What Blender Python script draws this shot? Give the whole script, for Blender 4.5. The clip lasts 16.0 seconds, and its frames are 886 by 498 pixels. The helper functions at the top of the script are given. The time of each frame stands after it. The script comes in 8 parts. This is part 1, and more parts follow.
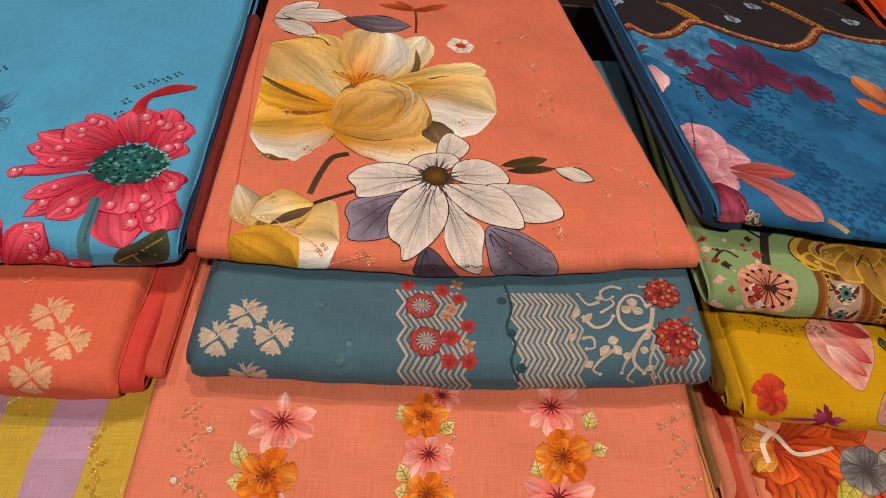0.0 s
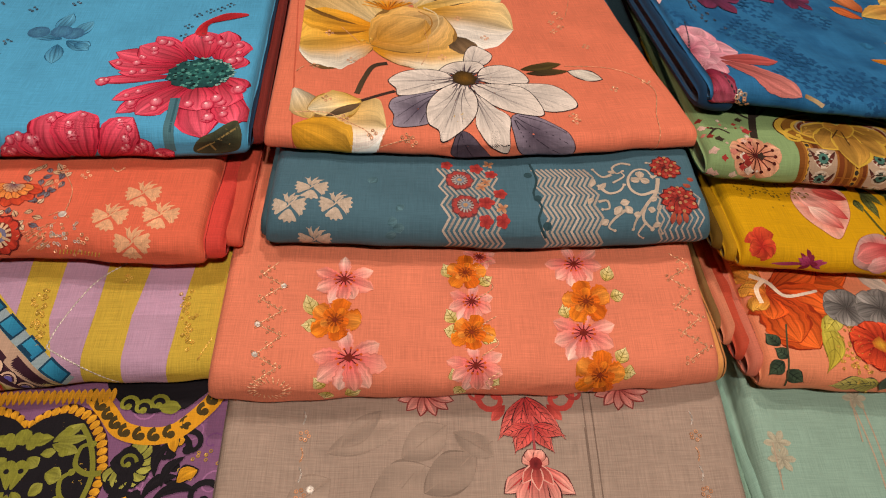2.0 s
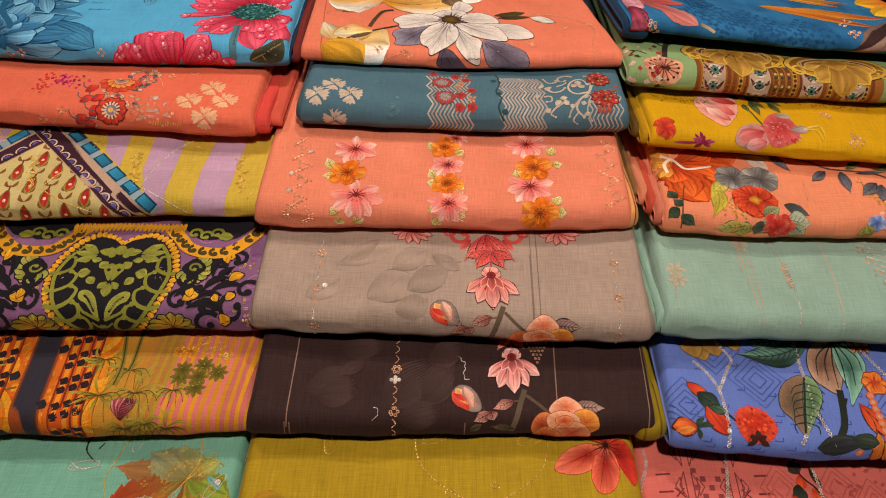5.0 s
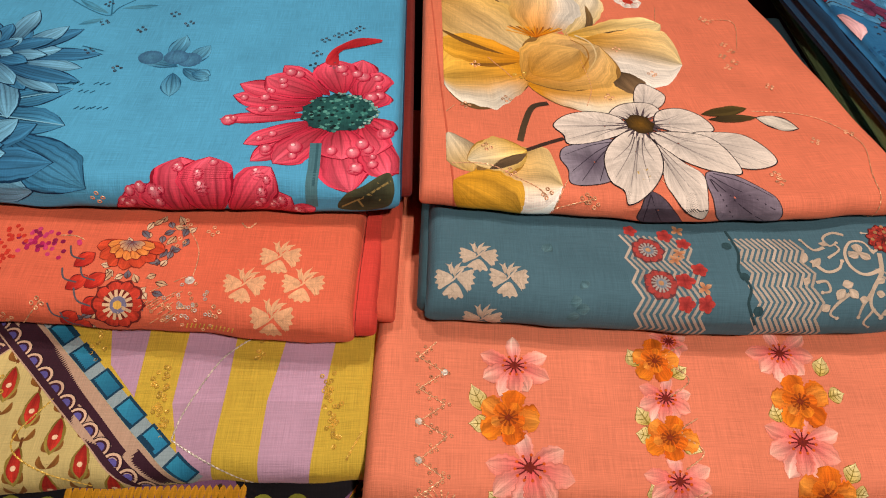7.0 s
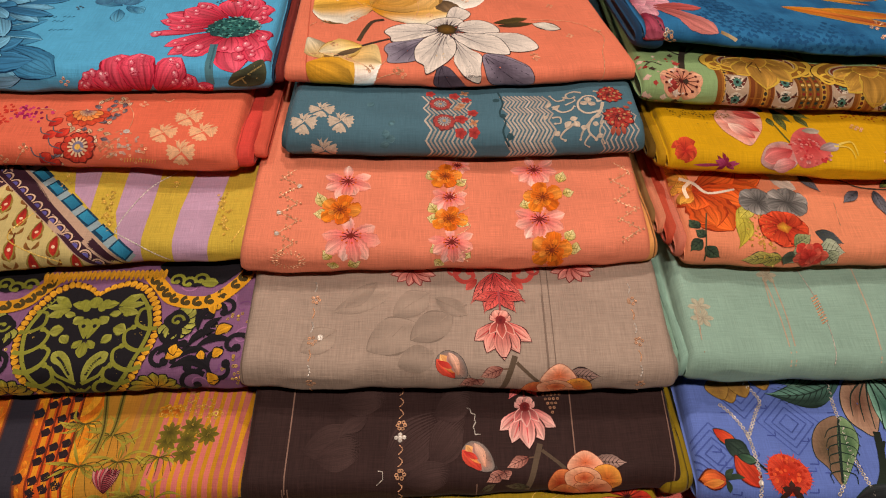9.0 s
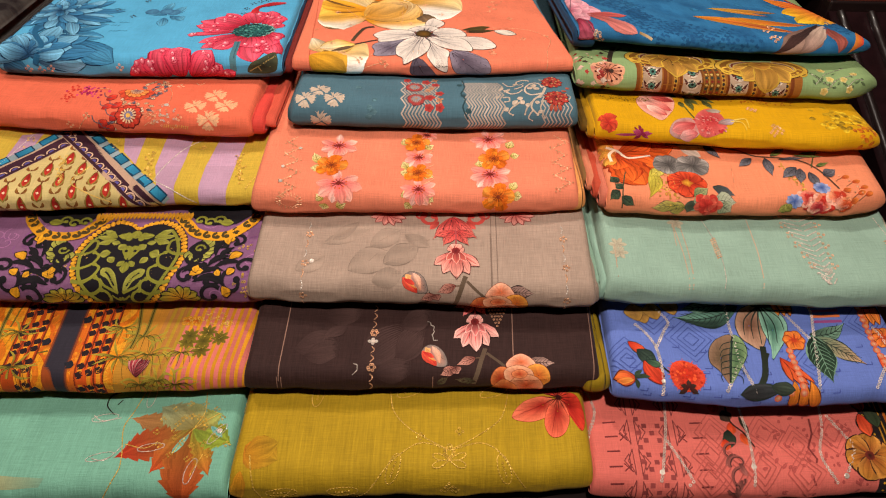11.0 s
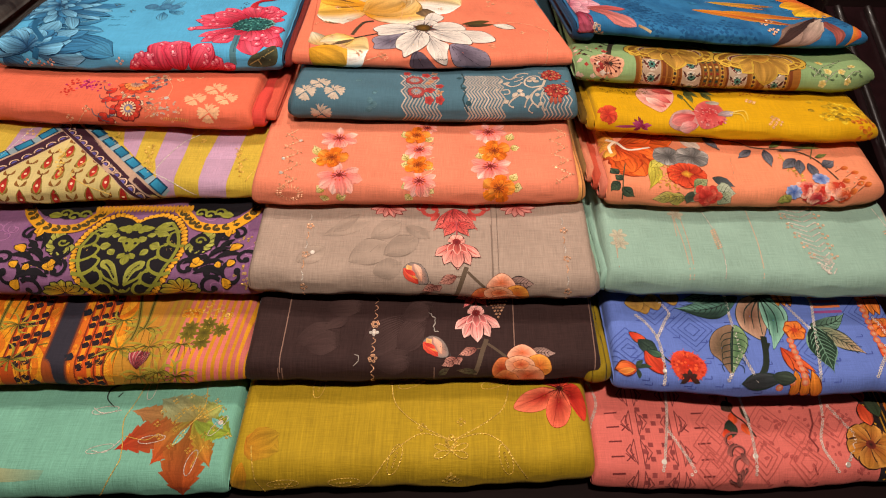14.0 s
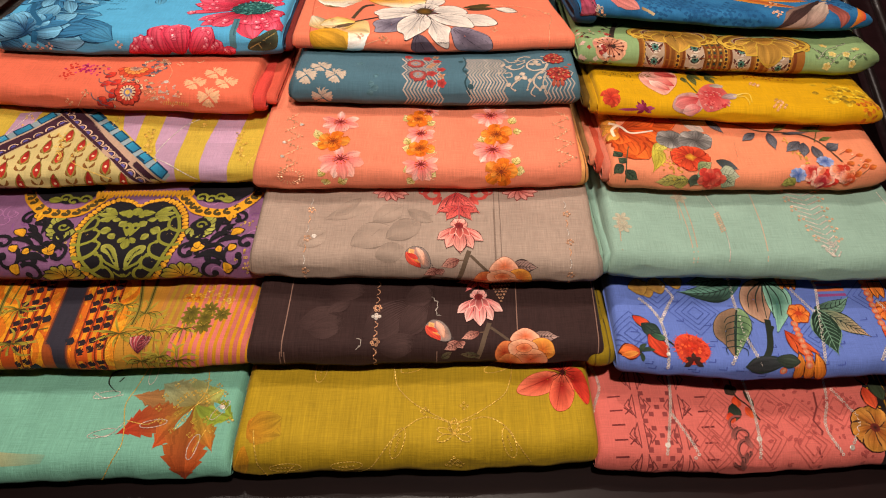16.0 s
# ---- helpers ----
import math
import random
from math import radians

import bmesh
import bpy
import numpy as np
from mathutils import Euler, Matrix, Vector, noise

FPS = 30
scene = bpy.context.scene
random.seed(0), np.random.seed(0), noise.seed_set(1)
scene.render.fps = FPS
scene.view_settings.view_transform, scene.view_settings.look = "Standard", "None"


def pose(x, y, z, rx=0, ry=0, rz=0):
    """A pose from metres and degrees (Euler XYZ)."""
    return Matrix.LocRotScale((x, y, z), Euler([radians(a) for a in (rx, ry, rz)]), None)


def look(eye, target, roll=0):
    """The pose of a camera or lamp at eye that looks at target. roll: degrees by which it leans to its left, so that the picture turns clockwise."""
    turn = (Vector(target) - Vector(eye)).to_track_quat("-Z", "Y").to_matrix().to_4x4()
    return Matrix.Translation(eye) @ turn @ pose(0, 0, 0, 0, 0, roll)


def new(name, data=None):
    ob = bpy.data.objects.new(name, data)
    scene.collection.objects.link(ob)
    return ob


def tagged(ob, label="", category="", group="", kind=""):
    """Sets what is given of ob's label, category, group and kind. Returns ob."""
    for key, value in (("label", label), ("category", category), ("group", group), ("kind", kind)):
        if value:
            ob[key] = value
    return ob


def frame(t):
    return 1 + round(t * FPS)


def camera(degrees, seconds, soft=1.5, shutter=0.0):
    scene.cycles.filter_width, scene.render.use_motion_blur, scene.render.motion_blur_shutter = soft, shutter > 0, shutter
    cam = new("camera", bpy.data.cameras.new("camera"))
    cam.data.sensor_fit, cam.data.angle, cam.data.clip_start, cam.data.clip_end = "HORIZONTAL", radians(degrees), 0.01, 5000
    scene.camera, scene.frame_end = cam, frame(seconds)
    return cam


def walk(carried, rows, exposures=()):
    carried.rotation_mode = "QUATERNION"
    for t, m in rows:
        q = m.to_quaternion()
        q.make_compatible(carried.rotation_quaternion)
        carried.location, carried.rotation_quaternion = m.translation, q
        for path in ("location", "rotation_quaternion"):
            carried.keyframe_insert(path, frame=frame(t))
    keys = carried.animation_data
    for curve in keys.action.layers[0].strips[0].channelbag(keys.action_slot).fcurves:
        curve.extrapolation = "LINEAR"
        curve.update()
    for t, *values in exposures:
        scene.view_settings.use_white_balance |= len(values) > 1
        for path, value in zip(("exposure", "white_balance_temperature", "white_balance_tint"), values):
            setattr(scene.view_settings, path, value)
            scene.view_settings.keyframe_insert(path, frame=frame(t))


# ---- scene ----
cam = camera(63.3, 16.0, soft=1.1)
PATH = [
    (0, (-0.004, 0.006, 1.516), (0.111, 1.39, 0.077), 6.3),
    (0.5, (0.021, 0.048, 1.499), (0.11, 1.388, 0.017), 7.2),
    (1, (-0.011, 0.048, 1.494), (0.058, 1.365, -0.01), 7.2),
    (1.5, (-0.033, 0.017, 1.489), (0.043, 1.355, 0.004), 5.8),
    (2, (-0.039, -0.134, 1.505), (0.081, 1.253, 0.069), 4.5),
    (2.5, (-0.073, -0.338, 1.521), (0.061, 1.087, 0.125), 3.4),
    (3, (-0.021, -0.441, 1.544), (0.073, 1.041, 0.204), 2.9),
    (3.2, (0.021, -0.479, 1.545), (0.099, 1.032, 0.236), 3.1),
    (5.3, (-0.002, -0.415, 1.502), (0.033, 1.095, 0.192), 3.0),
    (5.5, (-0.047, -0.385, 1.501), (0.008, 1.112, 0.175), 2.8),
    (6, (-0.151, -0.348, 1.499), (-0.058, 1.113, 0.135), 2.9),
    (6.5, (-0.164, -0.188, 1.49), (-0.066, 1.217, 0.07), 3.9),
    (7, (-0.162, -0.019, 1.474), (-0.093, 1.356, 0.023), 4.8),
    (7.5, (-0.113, 0.075, 1.473), (-0.087, 1.41, -0.017), 4.4),
    (8, (-0.05, 0.057, 1.479), (-0.023, 1.392, -0.01), 3.7),
    (8.5, (-0.015, -0.115, 1.503), (0.03, 1.271, 0.063), 2.6),
    (9, (-0.005, -0.334, 1.523), (0.052, 1.11, 0.14), 2.0),
    (9.5, (0.024, -0.492, 1.553), (0.071, 1.005, 0.228), 1.9),
    (9.7, (0.051, -0.528, 1.554), (0.077, 0.978, 0.237), 1.6),
    (12, (0.066, -0.58, 1.537), (0.053, 0.993, 0.302), 1.3),
    (12.5, (0.086, -0.594, 1.552), (0.06, 0.978, 0.316), 1.3),
    (13, (0.093, -0.599, 1.558), (0.076, 0.974, 0.322), 1.5),
    (13.5, (0.075, -0.594, 1.543), (0.081, 0.975, 0.303), 1.8),
    (14, (0.053, -0.579, 1.53), (0.064, 0.984, 0.282), 1.4),
    (14.5, (0.062, -0.578, 1.537), (0.062, 0.975, 0.276), 0.8),
    (15, (0.066, -0.584, 1.524), (0.069, 0.974, 0.27), 0.7),
    (15.5, (0.056, -0.581, 1.52), (0.067, 0.975, 0.264), 1.1),
    (16, (0.05, -0.583, 1.517), (0.062, 0.969, 0.255), 1.3),
]
EXPOSURES = [(0, -0.60), (1.5, -0.58), (2.5, -0.36), (3.2, -0.27), (5.5, -0.34), (6.5, -0.40), (7.0, -0.38), (7.5, -0.55), (8.2, -0.55), (9.0, -0.40), (9.7, -0.20), (12.0, 0.01), (16.0, 0.02)]
walk(cam, [(t, look(eye, target, roll)) for t, eye, target, roll in PATH], EXPOSURES)

# ---------------------------------------------------------------- light
world = bpy.data.worlds.new("shop_air")
scene.world = world
world.use_nodes = True
world.node_tree.nodes["Background"].inputs["Color"].default_value = (1.0, 0.82, 0.66, 1)
world.node_tree.nodes["Background"].inputs["Strength"].default_value = 0.07


def downlight(x, y, z, watts, radius, aim, cone=120, tint=(1.0, 0.87, 0.76)):
    lamp = bpy.data.lights.new("downlight", "SPOT")
    lamp.energy, lamp.color, lamp.shadow_soft_size = watts, tint, radius
    lamp.spot_size, lamp.spot_blend = radians(cone), 0.6
    ob = new("downlight", lamp)
    ob.matrix_world = look((x, y, z), aim)
    return ob


downlight(0.06, 0.60, 2.5, 40, 0.035, (0.1, 0.2, 0.9))
downlight(-0.80, 0.40, 2.5, 31, 0.035, (-0.2, 0.2, 0.9))
downlight(0.20, -0.66, 2.5, 112, 0.05, (0.2, 0.0, 0.85))


# ---------------------------------------------------------------- materials
def lin(h):
    """Linear colour from a hex string."""
    v = [int(h[i:i + 2], 16) / 255 for i in (0, 2, 4)]
    return tuple(c / 12.92 if c <= 0.04045 else ((c + 0.055) / 1.055) ** 2.4 for c in v)


def node_mat(name):
    m = bpy.data.materials.new(name)
    m.use_nodes = True
    return m, m.node_tree.nodes, m.node_tree.links, m.node_tree.nodes["Principled BSDF"]


def cloth(name, colour=None, slub=0.25, cloud=0.10, rough=0.78, sheen=0.05, weave=1.0, shade=None, streak=0.0, count=1500):
    """Woven cotton or silk. With no colour it takes the dye from the mesh's print colours."""
    m, nodes, links, bsdf = node_mat(name)
    uv = nodes.new("ShaderNodeUVMap")
    uv.uv_map = "cloth"

    def threads(sx, sy, detail=2.0):
        mp = nodes.new("ShaderNodeMapping")
        mp.inputs["Scale"].default_value = (sx, sy, 1)
        tx = nodes.new("ShaderNodeTexNoise")
        tx.inputs["Scale"].default_value, tx.inputs["Detail"].default_value = 1.0, detail
        links.new(uv.outputs["UV"], mp.inputs["Vector"])
        links.new(mp.outputs["Vector"], tx.inputs["Vector"])
        return tx.outputs["Fac"]

    def mix(a, b, kind="ADD"):
        n = nodes.new("ShaderNodeMath")
        n.operation = kind
        for k, v in ((0, a), (1, b)):
            if isinstance(v, (int, float)):
                n.inputs[k].default_value = v
            else:
                links.new(v, n.inputs[k])
        return n.outputs[0]

    warp, weft = threads(count, 40), threads(40, count)
    fine = mix(mix(warp, weft), 0.5, "MULTIPLY")
    big = threads(14, 14, 4.0)
    gain = mix(mix(mix(fine, 0.5, "SUBTRACT"), slub * 4, "MULTIPLY"), mix(mix(big, 0.5, "SUBTRACT"), cloud * 4, "MULTIPLY"))
    if streak:
        # thick uneven yarns running up the cloth
        gain = mix(gain, mix(mix(threads(330, 9, 3.0), 0.5, "SUBTRACT"), streak * 2.2, "MULTIPLY"))
    gain = mix(gain, 1.0)
    scale = nodes.new("ShaderNodeVectorMath")
    scale.operation = "SCALE"
    links.new(gain, scale.inputs["Scale"])
    if colour is None:
        col = nodes.new("ShaderNodeAttribute")
        col.attribute_name = "dye"
        # brush strokes run along each petal, with a broad and a hair-fine streak
        stroke = nodes.new("ShaderNodeUVMap")
        stroke.uv_map = "brush"
        tone = 1.0
        for fx, fy, amount in ((1.0, 1.0, 0.85), (4.2, 1.3, 0.75)):
            mp = nodes.new("ShaderNodeMapping")
            mp.inputs["Scale"].default_value = (fx, fy, 1)
            tx = nodes.new("ShaderNodeTexNoise")
            tx.inputs["Scale"].default_value, tx.inputs["Detail"].default_value = 1.0, 3.0
            links.new(stroke.outputs["UV"], mp.inputs["Vector"])
            links.new(mp.outputs["Vector"], tx.inputs["Vector"])
            tone = mix(tone, mix(mix(tx.outputs["Fac"], 0.5, "SUBTRACT"), amount, "MULTIPLY"))
        paint = nodes.new("ShaderNodeVectorMath")
        paint.operation = "SCALE"
        links.new(col.outputs["Color"], paint.inputs[0])
        links.new(tone, paint.inputs["Scale"])
        links.new(paint.outputs["Vector"], scale.inputs[0])
    elif shade is not None:
        ramp = nodes.new("ShaderNodeMix")
        ramp.data_type = "RGBA"
        ramp.inputs["A"].default_value, ramp.inputs["B"].default_value = (*colour, 1), (*shade, 1)
        tone = nodes.new("ShaderNodeMapRange")
        tone.inputs["From Min"].default_value, tone.inputs["From Max"].default_value = 0.42, 0.62
        links.new(threads(22, 22, 5.0), tone.inputs["Value"])
        links.new(tone.outputs["Result"], ramp.inputs["Factor"])
        links.new(ramp.outputs["Result"], scale.inputs[0])
    else:
        scale.inputs[0].default_value = colour
    links.new(scale.outputs["Vector"], bsdf.inputs["Base Color"])
    bsdf.inputs["Roughness"].default_value = rough
    bsdf.inputs["Specular IOR Level"].default_value = 0.16
    bsdf.inputs["Sheen Weight"].default_value = sheen
    bsdf.inputs["Sheen Roughness"].default_value = 0.4
    bump = nodes.new("ShaderNodeBump")
    bump.inputs["Strength"].default_value, bump.inputs["Distance"].default_value = 0.5 * weave, 0.0010
    crease = mix(mix(threads(60, 45, 3.0), 2.2, "MULTIPLY"), fine)
    links.new(crease, bump.inputs["Height"])
    crush = nodes.new("ShaderNodeBump")
    crush.inputs["Strength"].default_value, crush.inputs["Distance"].default_value = 0.45, 0.005
    links.new(threads(26, 11, 4.0), crush.inputs["Height"])
    links.new(crush.outputs["Normal"], bump.inputs["Normal"])
    links.new(bump.outputs["Normal"], bsdf.inputs["Normal"])
    return m


def plain(name, colour, rough=0.5, metal=0.0, coat=0.0, grain=0.0, scale=(8, 8, 8), bump=0.0):
    m, nodes, links, bsdf = node_mat(name)
    bsdf.inputs["Base Color"].default_value = (*colour, 1)
    bsdf.inputs["Roughness"].default_value, bsdf.inputs["Metallic"].default_value = rough, metal
    bsdf.inputs["Coat Weight"].default_value, bsdf.inputs["Coat Roughness"].default_value = coat, 0.12
    if grain:
        at = nodes.new("ShaderNodeTexCoord")
        mp = nodes.new("ShaderNodeMapping")
        mp.inputs["Scale"].default_value = scale
        tx = nodes.new("ShaderNodeTexNoise")
        tx.inputs["Scale"].default_value, tx.inputs["Detail"].default_value = 3.0, 6.0
        links.new(at.outputs["Object"], mp.inputs["Vector"])
        links.new(mp.outputs["Vector"], tx.inputs["Vector"])
        mx = nodes.new("ShaderNodeMix")
        mx.data_type = "RGBA"
        mx.inputs["A"].default_value = (*[c * (1 - grain) for c in colour], 1)
        mx.inputs["B"].default_value = (*[c * (1 + grain) for c in colour], 1)
        links.new(tx.outputs["Fac"], mx.inputs["Factor"])
        links.new(mx.outputs["Result"], bsdf.inputs["Base Color"])
        if bump:
            bp = nodes.new("ShaderNodeBump")
            bp.inputs["Strength"].default_value, bp.inputs["Distance"].default_value = bump, 0.002
            links.new(tx.outputs["Fac"], bp.inputs["Height"])
            links.new(bp.outputs["Normal"], bsdf.inputs["Normal"])
    return m


def metal_thread(name, colour, rough):
    m, nodes, links, bsdf = node_mat(name)
    info = nodes.new("ShaderNodeNewGeometry")
    mx = nodes.new("ShaderNodeMix")
    mx.data_type = "RGBA"
    mx.inputs["A"].default_value = (*[c * 0.7 for c in colour], 1)
    mx.inputs["B"].default_value = (*[min(1, c * 1.25) for c in colour], 1)
    links.new(info.outputs["Random Per Island"], mx.inputs["Factor"])
    links.new(mx.outputs["Result"], bsdf.inputs["Base Color"])
    bsdf.inputs["Metallic"].default_value, bsdf.inputs["Roughness"].default_value = 0.3, rough + 0.12
    return m


PRINT = cloth("printed_cloth", None, slub=0.24, cloud=0.14)
GOLD = metal_thread("gold_sequin", (0.70, 0.43, 0.07), 0.26)
COPPER = metal_thread("copper_sequin", (0.78, 0.40, 0.22), 0.25)
SILVER = metal_thread("silver_sequin", (0.62, 0.53, 0.46), 0.3)
BLACKSEQ = metal_thread("dark_sequin", (0.05, 0.05, 0.07), 0.2)
LACQUER = plain("dark_lacquered_wood", (0.010, 0.004, 0.004), 0.40, coat=0.2, grain=0.5, scale=(2, 14, 14), bump=0.15)
GLOSS_WRAP = plain("dark_glossy_wrap", (0.012, 0.004, 0.005), 0.30, coat=0.3, grain=0.7, scale=(12, 12, 12), bump=0.8)
PLASTER = plain("warm_plaster", (0.13, 0.10, 0.08), 0.9, grain=0.08)
FLOORING = plain("brown_floor_tile", (0.22, 0.15, 0.10), 0.45, grain=0.2)


# ---------------------------------------------------------------- cloth shapes
class Fold:
    """A folded length of cloth lying flat: rounded fold at the front, top running back.
    Points on it are named by a, metres from its left end, and s, metres along the cloth from the nose of the fold."""

    def __init__(self, x0, x1, nose, zb, zt, deep=0.022, rise=0.0, back=0.4, wrinkle=1.0, lean=0.0, ends=(1.0, 1.0), skew=(0.0, 0.0), seed=1, run=0.11, tip=(0, 0), sag=0.0):
        self.x0, self.x1, self.nose, self.zb, self.zt = x0, x1, nose, zb, zt
        self.back, self.wrinkle, self.lean, self.ends, self.skew, self.tip, self.sag = back, wrinkle, lean, ends, skew, tip, sag
        h = zt - zb
        self.h, self.width = h, x1 - x0
        top = math.atan2(h, 2 * deep * max(rise, 1e-4))
        phi = np.linspace(-math.pi / 2, top, 160)
        y, z = deep * np.where(phi < 0, 2.2, 1.0) * (1 - np.cos(phi)), zb + h / 2 + h / 2 * np.sin(phi)
        y0, z0 = y[-1], z[-1]
        t = np.linspace(0, 1, 60)[1:]
        bent = np.minimum(t * back, run) * rise + 0.25 * rise * (np.clip(t * back - run, 0, 0.04))
        y = np.r_[[back, 0.10, 0.075], y, y0 + t * (back - y0)]
        z = np.r_[[zb, zb, zb], z, z0 + bent]
        d = np.r_[0, np.cumsum(np.hypot(np.diff(y), np.diff(z)))]
        self.s = d - np.interp(0, np.r_[phi], d[3:3 + len(phi)])
        self.y, self.z = y, z
        rnd = np.random.RandomState(seed)
        self.waves = [(rnd.uniform(6, 40), rnd.uniform(8, 60), rnd.uniform(0, 6.3), rnd.uniform(0.3, 1.0)) for _ in range(9)]
        self.smin, self.smax = self.s[0], self.s[-1]

    def at(self, a, s, lift=0.0):
        """World place of cloth points, lifted off the cloth by some metres."""
        a, s = np.asarray(a, float), np.asarray(s, float)
        p = self._raw(a, s)
        if np.any(lift):
            e = 4e-4
            du = self._raw(a + e, s) - self._raw(a - e, s)
            dv = self._raw(a, s + e) - self._raw(a, s - e)
            n = np.cross(du, dv)
            n /= np.maximum(np.linalg.norm(n, axis=-1, keepdims=True), 1e-12)
            p = p + n * (np.asarray(lift)[..., None] if np.ndim(lift) else lift)
        return p

    def _raw(self, a, s):
        w = self.width
        u = np.clip(a / w, 0, 1)
        y, z = np.interp(s, self.s, self.y), np.interp(s, self.s, self.z)
        n0, n1, n2 = self.nose
        nose = n0 * (1 - u) * (1 - 2 * u) + n1 * 4 * u * (1 - u) + n2 * u * (2 * u - 1)
        ra, rb = 0.20 * self.h * self.ends[0], 0.20 * self.h * self.ends[1]
        fa = np.sqrt(np.clip(1 - np.clip(1 - a / ra, 0, 1) ** 2, 0, 1)) if ra else 1.0
        fb = np.sqrt(np.clip(1 - np.clip(1 - (w - a) / rb, 0, 1) ** 2, 0, 1)) if rb else 1.0
        f = np.minimum(fa, fb)
        mid = self.zb + 0.42 * self.h
        z = mid + (z - mid) * (0.42 + 0.58 * f)
        front = np.exp(-np.clip(s, 0, None) / 0.05)
        y = y + (1 - f) * 0.004 * front
        ph = self.waves[1][2]
        y = y + self.wrinkle * 0.0015 * front * (np.sin(23 * a + ph) + 0.7 * np.sin(57 * a + 2 * ph) + 0.4 * np.sin(131 * a + 3 * ph))
        y = y + (self.tip[0] * np.clip(1 - a / 0.07, 0, 1) ** 1.5 + self.tip[1] * np.clip(1 - (w - a) / 0.07, 0, 1) ** 1.5) * front
        q = np.zeros_like(y + a)
        for fx, fy, ph, am in self.waves:
            q = q + am * np.sin(fx * a * 1.6 + ph + 1.3 * np.sin(fy * 0.4 * s + ph)) * np.sin(fy * s + 2 * ph)
        above = np.clip((s + 0.01) / 0.03, 0, 1)
        z = z + q * 0.00078 * self.wrinkle * f * above - self.sag * 4 * u * (1 - u) * above
        y = y + 0.0006 * self.wrinkle * f * (1 - above) * np.sin(9 * a + self.waves[0][2])
        y = np.clip(y, 0, self.back)
        x = self.x0 + self.skew[0] * y * (1 - u) + self.skew[1] * y * u + a
        return np.stack([x, nose + y, z + self.lean * (u - 0.5)], -1)


FOLDS = {
    # middle pile, top to bottom
    "M1": Fold(-0.163, 0.243, (0.388, 0.385, 0.406), 1.083, 1.110, deep=0.013, back=0.44, skew=(-0.02, -0.17), seed=11),
    "M2": Fold(-0.155, 0.242, (0.308, 0.306, 0.318), 1.032, 1.083, deep=0.028, back=0.42, seed=12, wrinkle=0.7),
    "M3": Fold(-0.192, 0.237, (0.189, 0.192, 0.206), 0.972, 1.018, deep=0.020, rise=0.16, seed=13),
    "M4": Fold(-0.186, 0.252, (0.093, 0.089, 0.092), 0.902, 0.954, deep=0.020, rise=0.2, seed=14),
    "M5": Fold(-0.180, 0.256, (0.003, 0.010, 0.020), 0.836, 0.883, deep=0.020, rise=0.17, seed=15),
    "M6": Fold(-0.186, 0.245, (-0.098, -0.090, -0.077), 0.752, 0.820, deep=0.028, rise=0.13, seed=16),
    # left pile
    "L1": Fold(-0.583, -0.178, (0.382, 0.376, 0.389), 1.071, 1.113, deep=0.016, back=0.44, seed=21, skew=(-0.02, -0.03)),
    "L2": Fold(-0.620, -0.206, (0.308, 0.297, 0.292), 1.024, 1.066, deep=0.020, rise=0.1, seed=22, run=0.06),
    "L3": Fold(-0.620, -0.187, (0.178, 0.199, 0.215), 0.966, 1.003, deep=0.018, rise=0.18, seed=23),
    "L4": Fold(-0.620, -0.168, (0.087, 0.091, 0.102), 0.890, 0.942, deep=0.022, rise=0.16, seed=24),
    "L5": Fold(-0.620, -0.179, (-0.008, 0.000, 0.012), 0.828, 0.872, deep=0.020, rise=0.14, seed=25),
    "L6": Fold(-0.620, -0.188, (-0.122, -0.112, -0.100), 0.752, 0.808, deep=0.028, rise=0.10, seed=26),
    # right pile
    "R1": Fold(0.244, 0.676, (0.417, 0.399, 0.407), 1.121, 1.149, deep=0.016, back=0.42, lean=-0.014, seed=31, skew=(-0.10, -0.42), ends=(1, 4), tip=(0, 0.02)),
    "R2": Fold(0.240, 0.672, (0.363, 0.358, 0.354), 1.071, 1.110, deep=0.020, back=0.42, lean=-0.008, seed=32, tip=(0, 0.03), ends=(2, 5)),
    "R3": Fold(0.262, 0.649, (0.288, 0.280, 0.274), 1.034, 1.069, deep=0.020, rise=0.0, lean=-0.004, seed=33, ends=(1, 3.5), tip=(0, 0.012)),
    "R4": Fold(0.272, 0.648, (0.201, 0.200, 0.211), 0.974, 1.018, deep=0.020, rise=0.15, seed=34, ends=(1, 3), tip=(0, 0.012)),
    "R5": Fold(0.264, 0.662, (0.100, 0.099, 0.105), 0.905, 0.956, deep=0.020, rise=0.18, seed=35),
    "R6": Fold(0.270, 0.642, (0.005, -0.003, 0.009), 0.834, 0.877, deep=0.020, rise=0.17, seed=36),
    "R7": Fold(0.242, 0.668, (-0.084, -0.080, -0.060), 0.752, 0.802, deep=0.026, rise=0.13, seed=37),
}
# ---------------------------------------------------------------- end of shapes


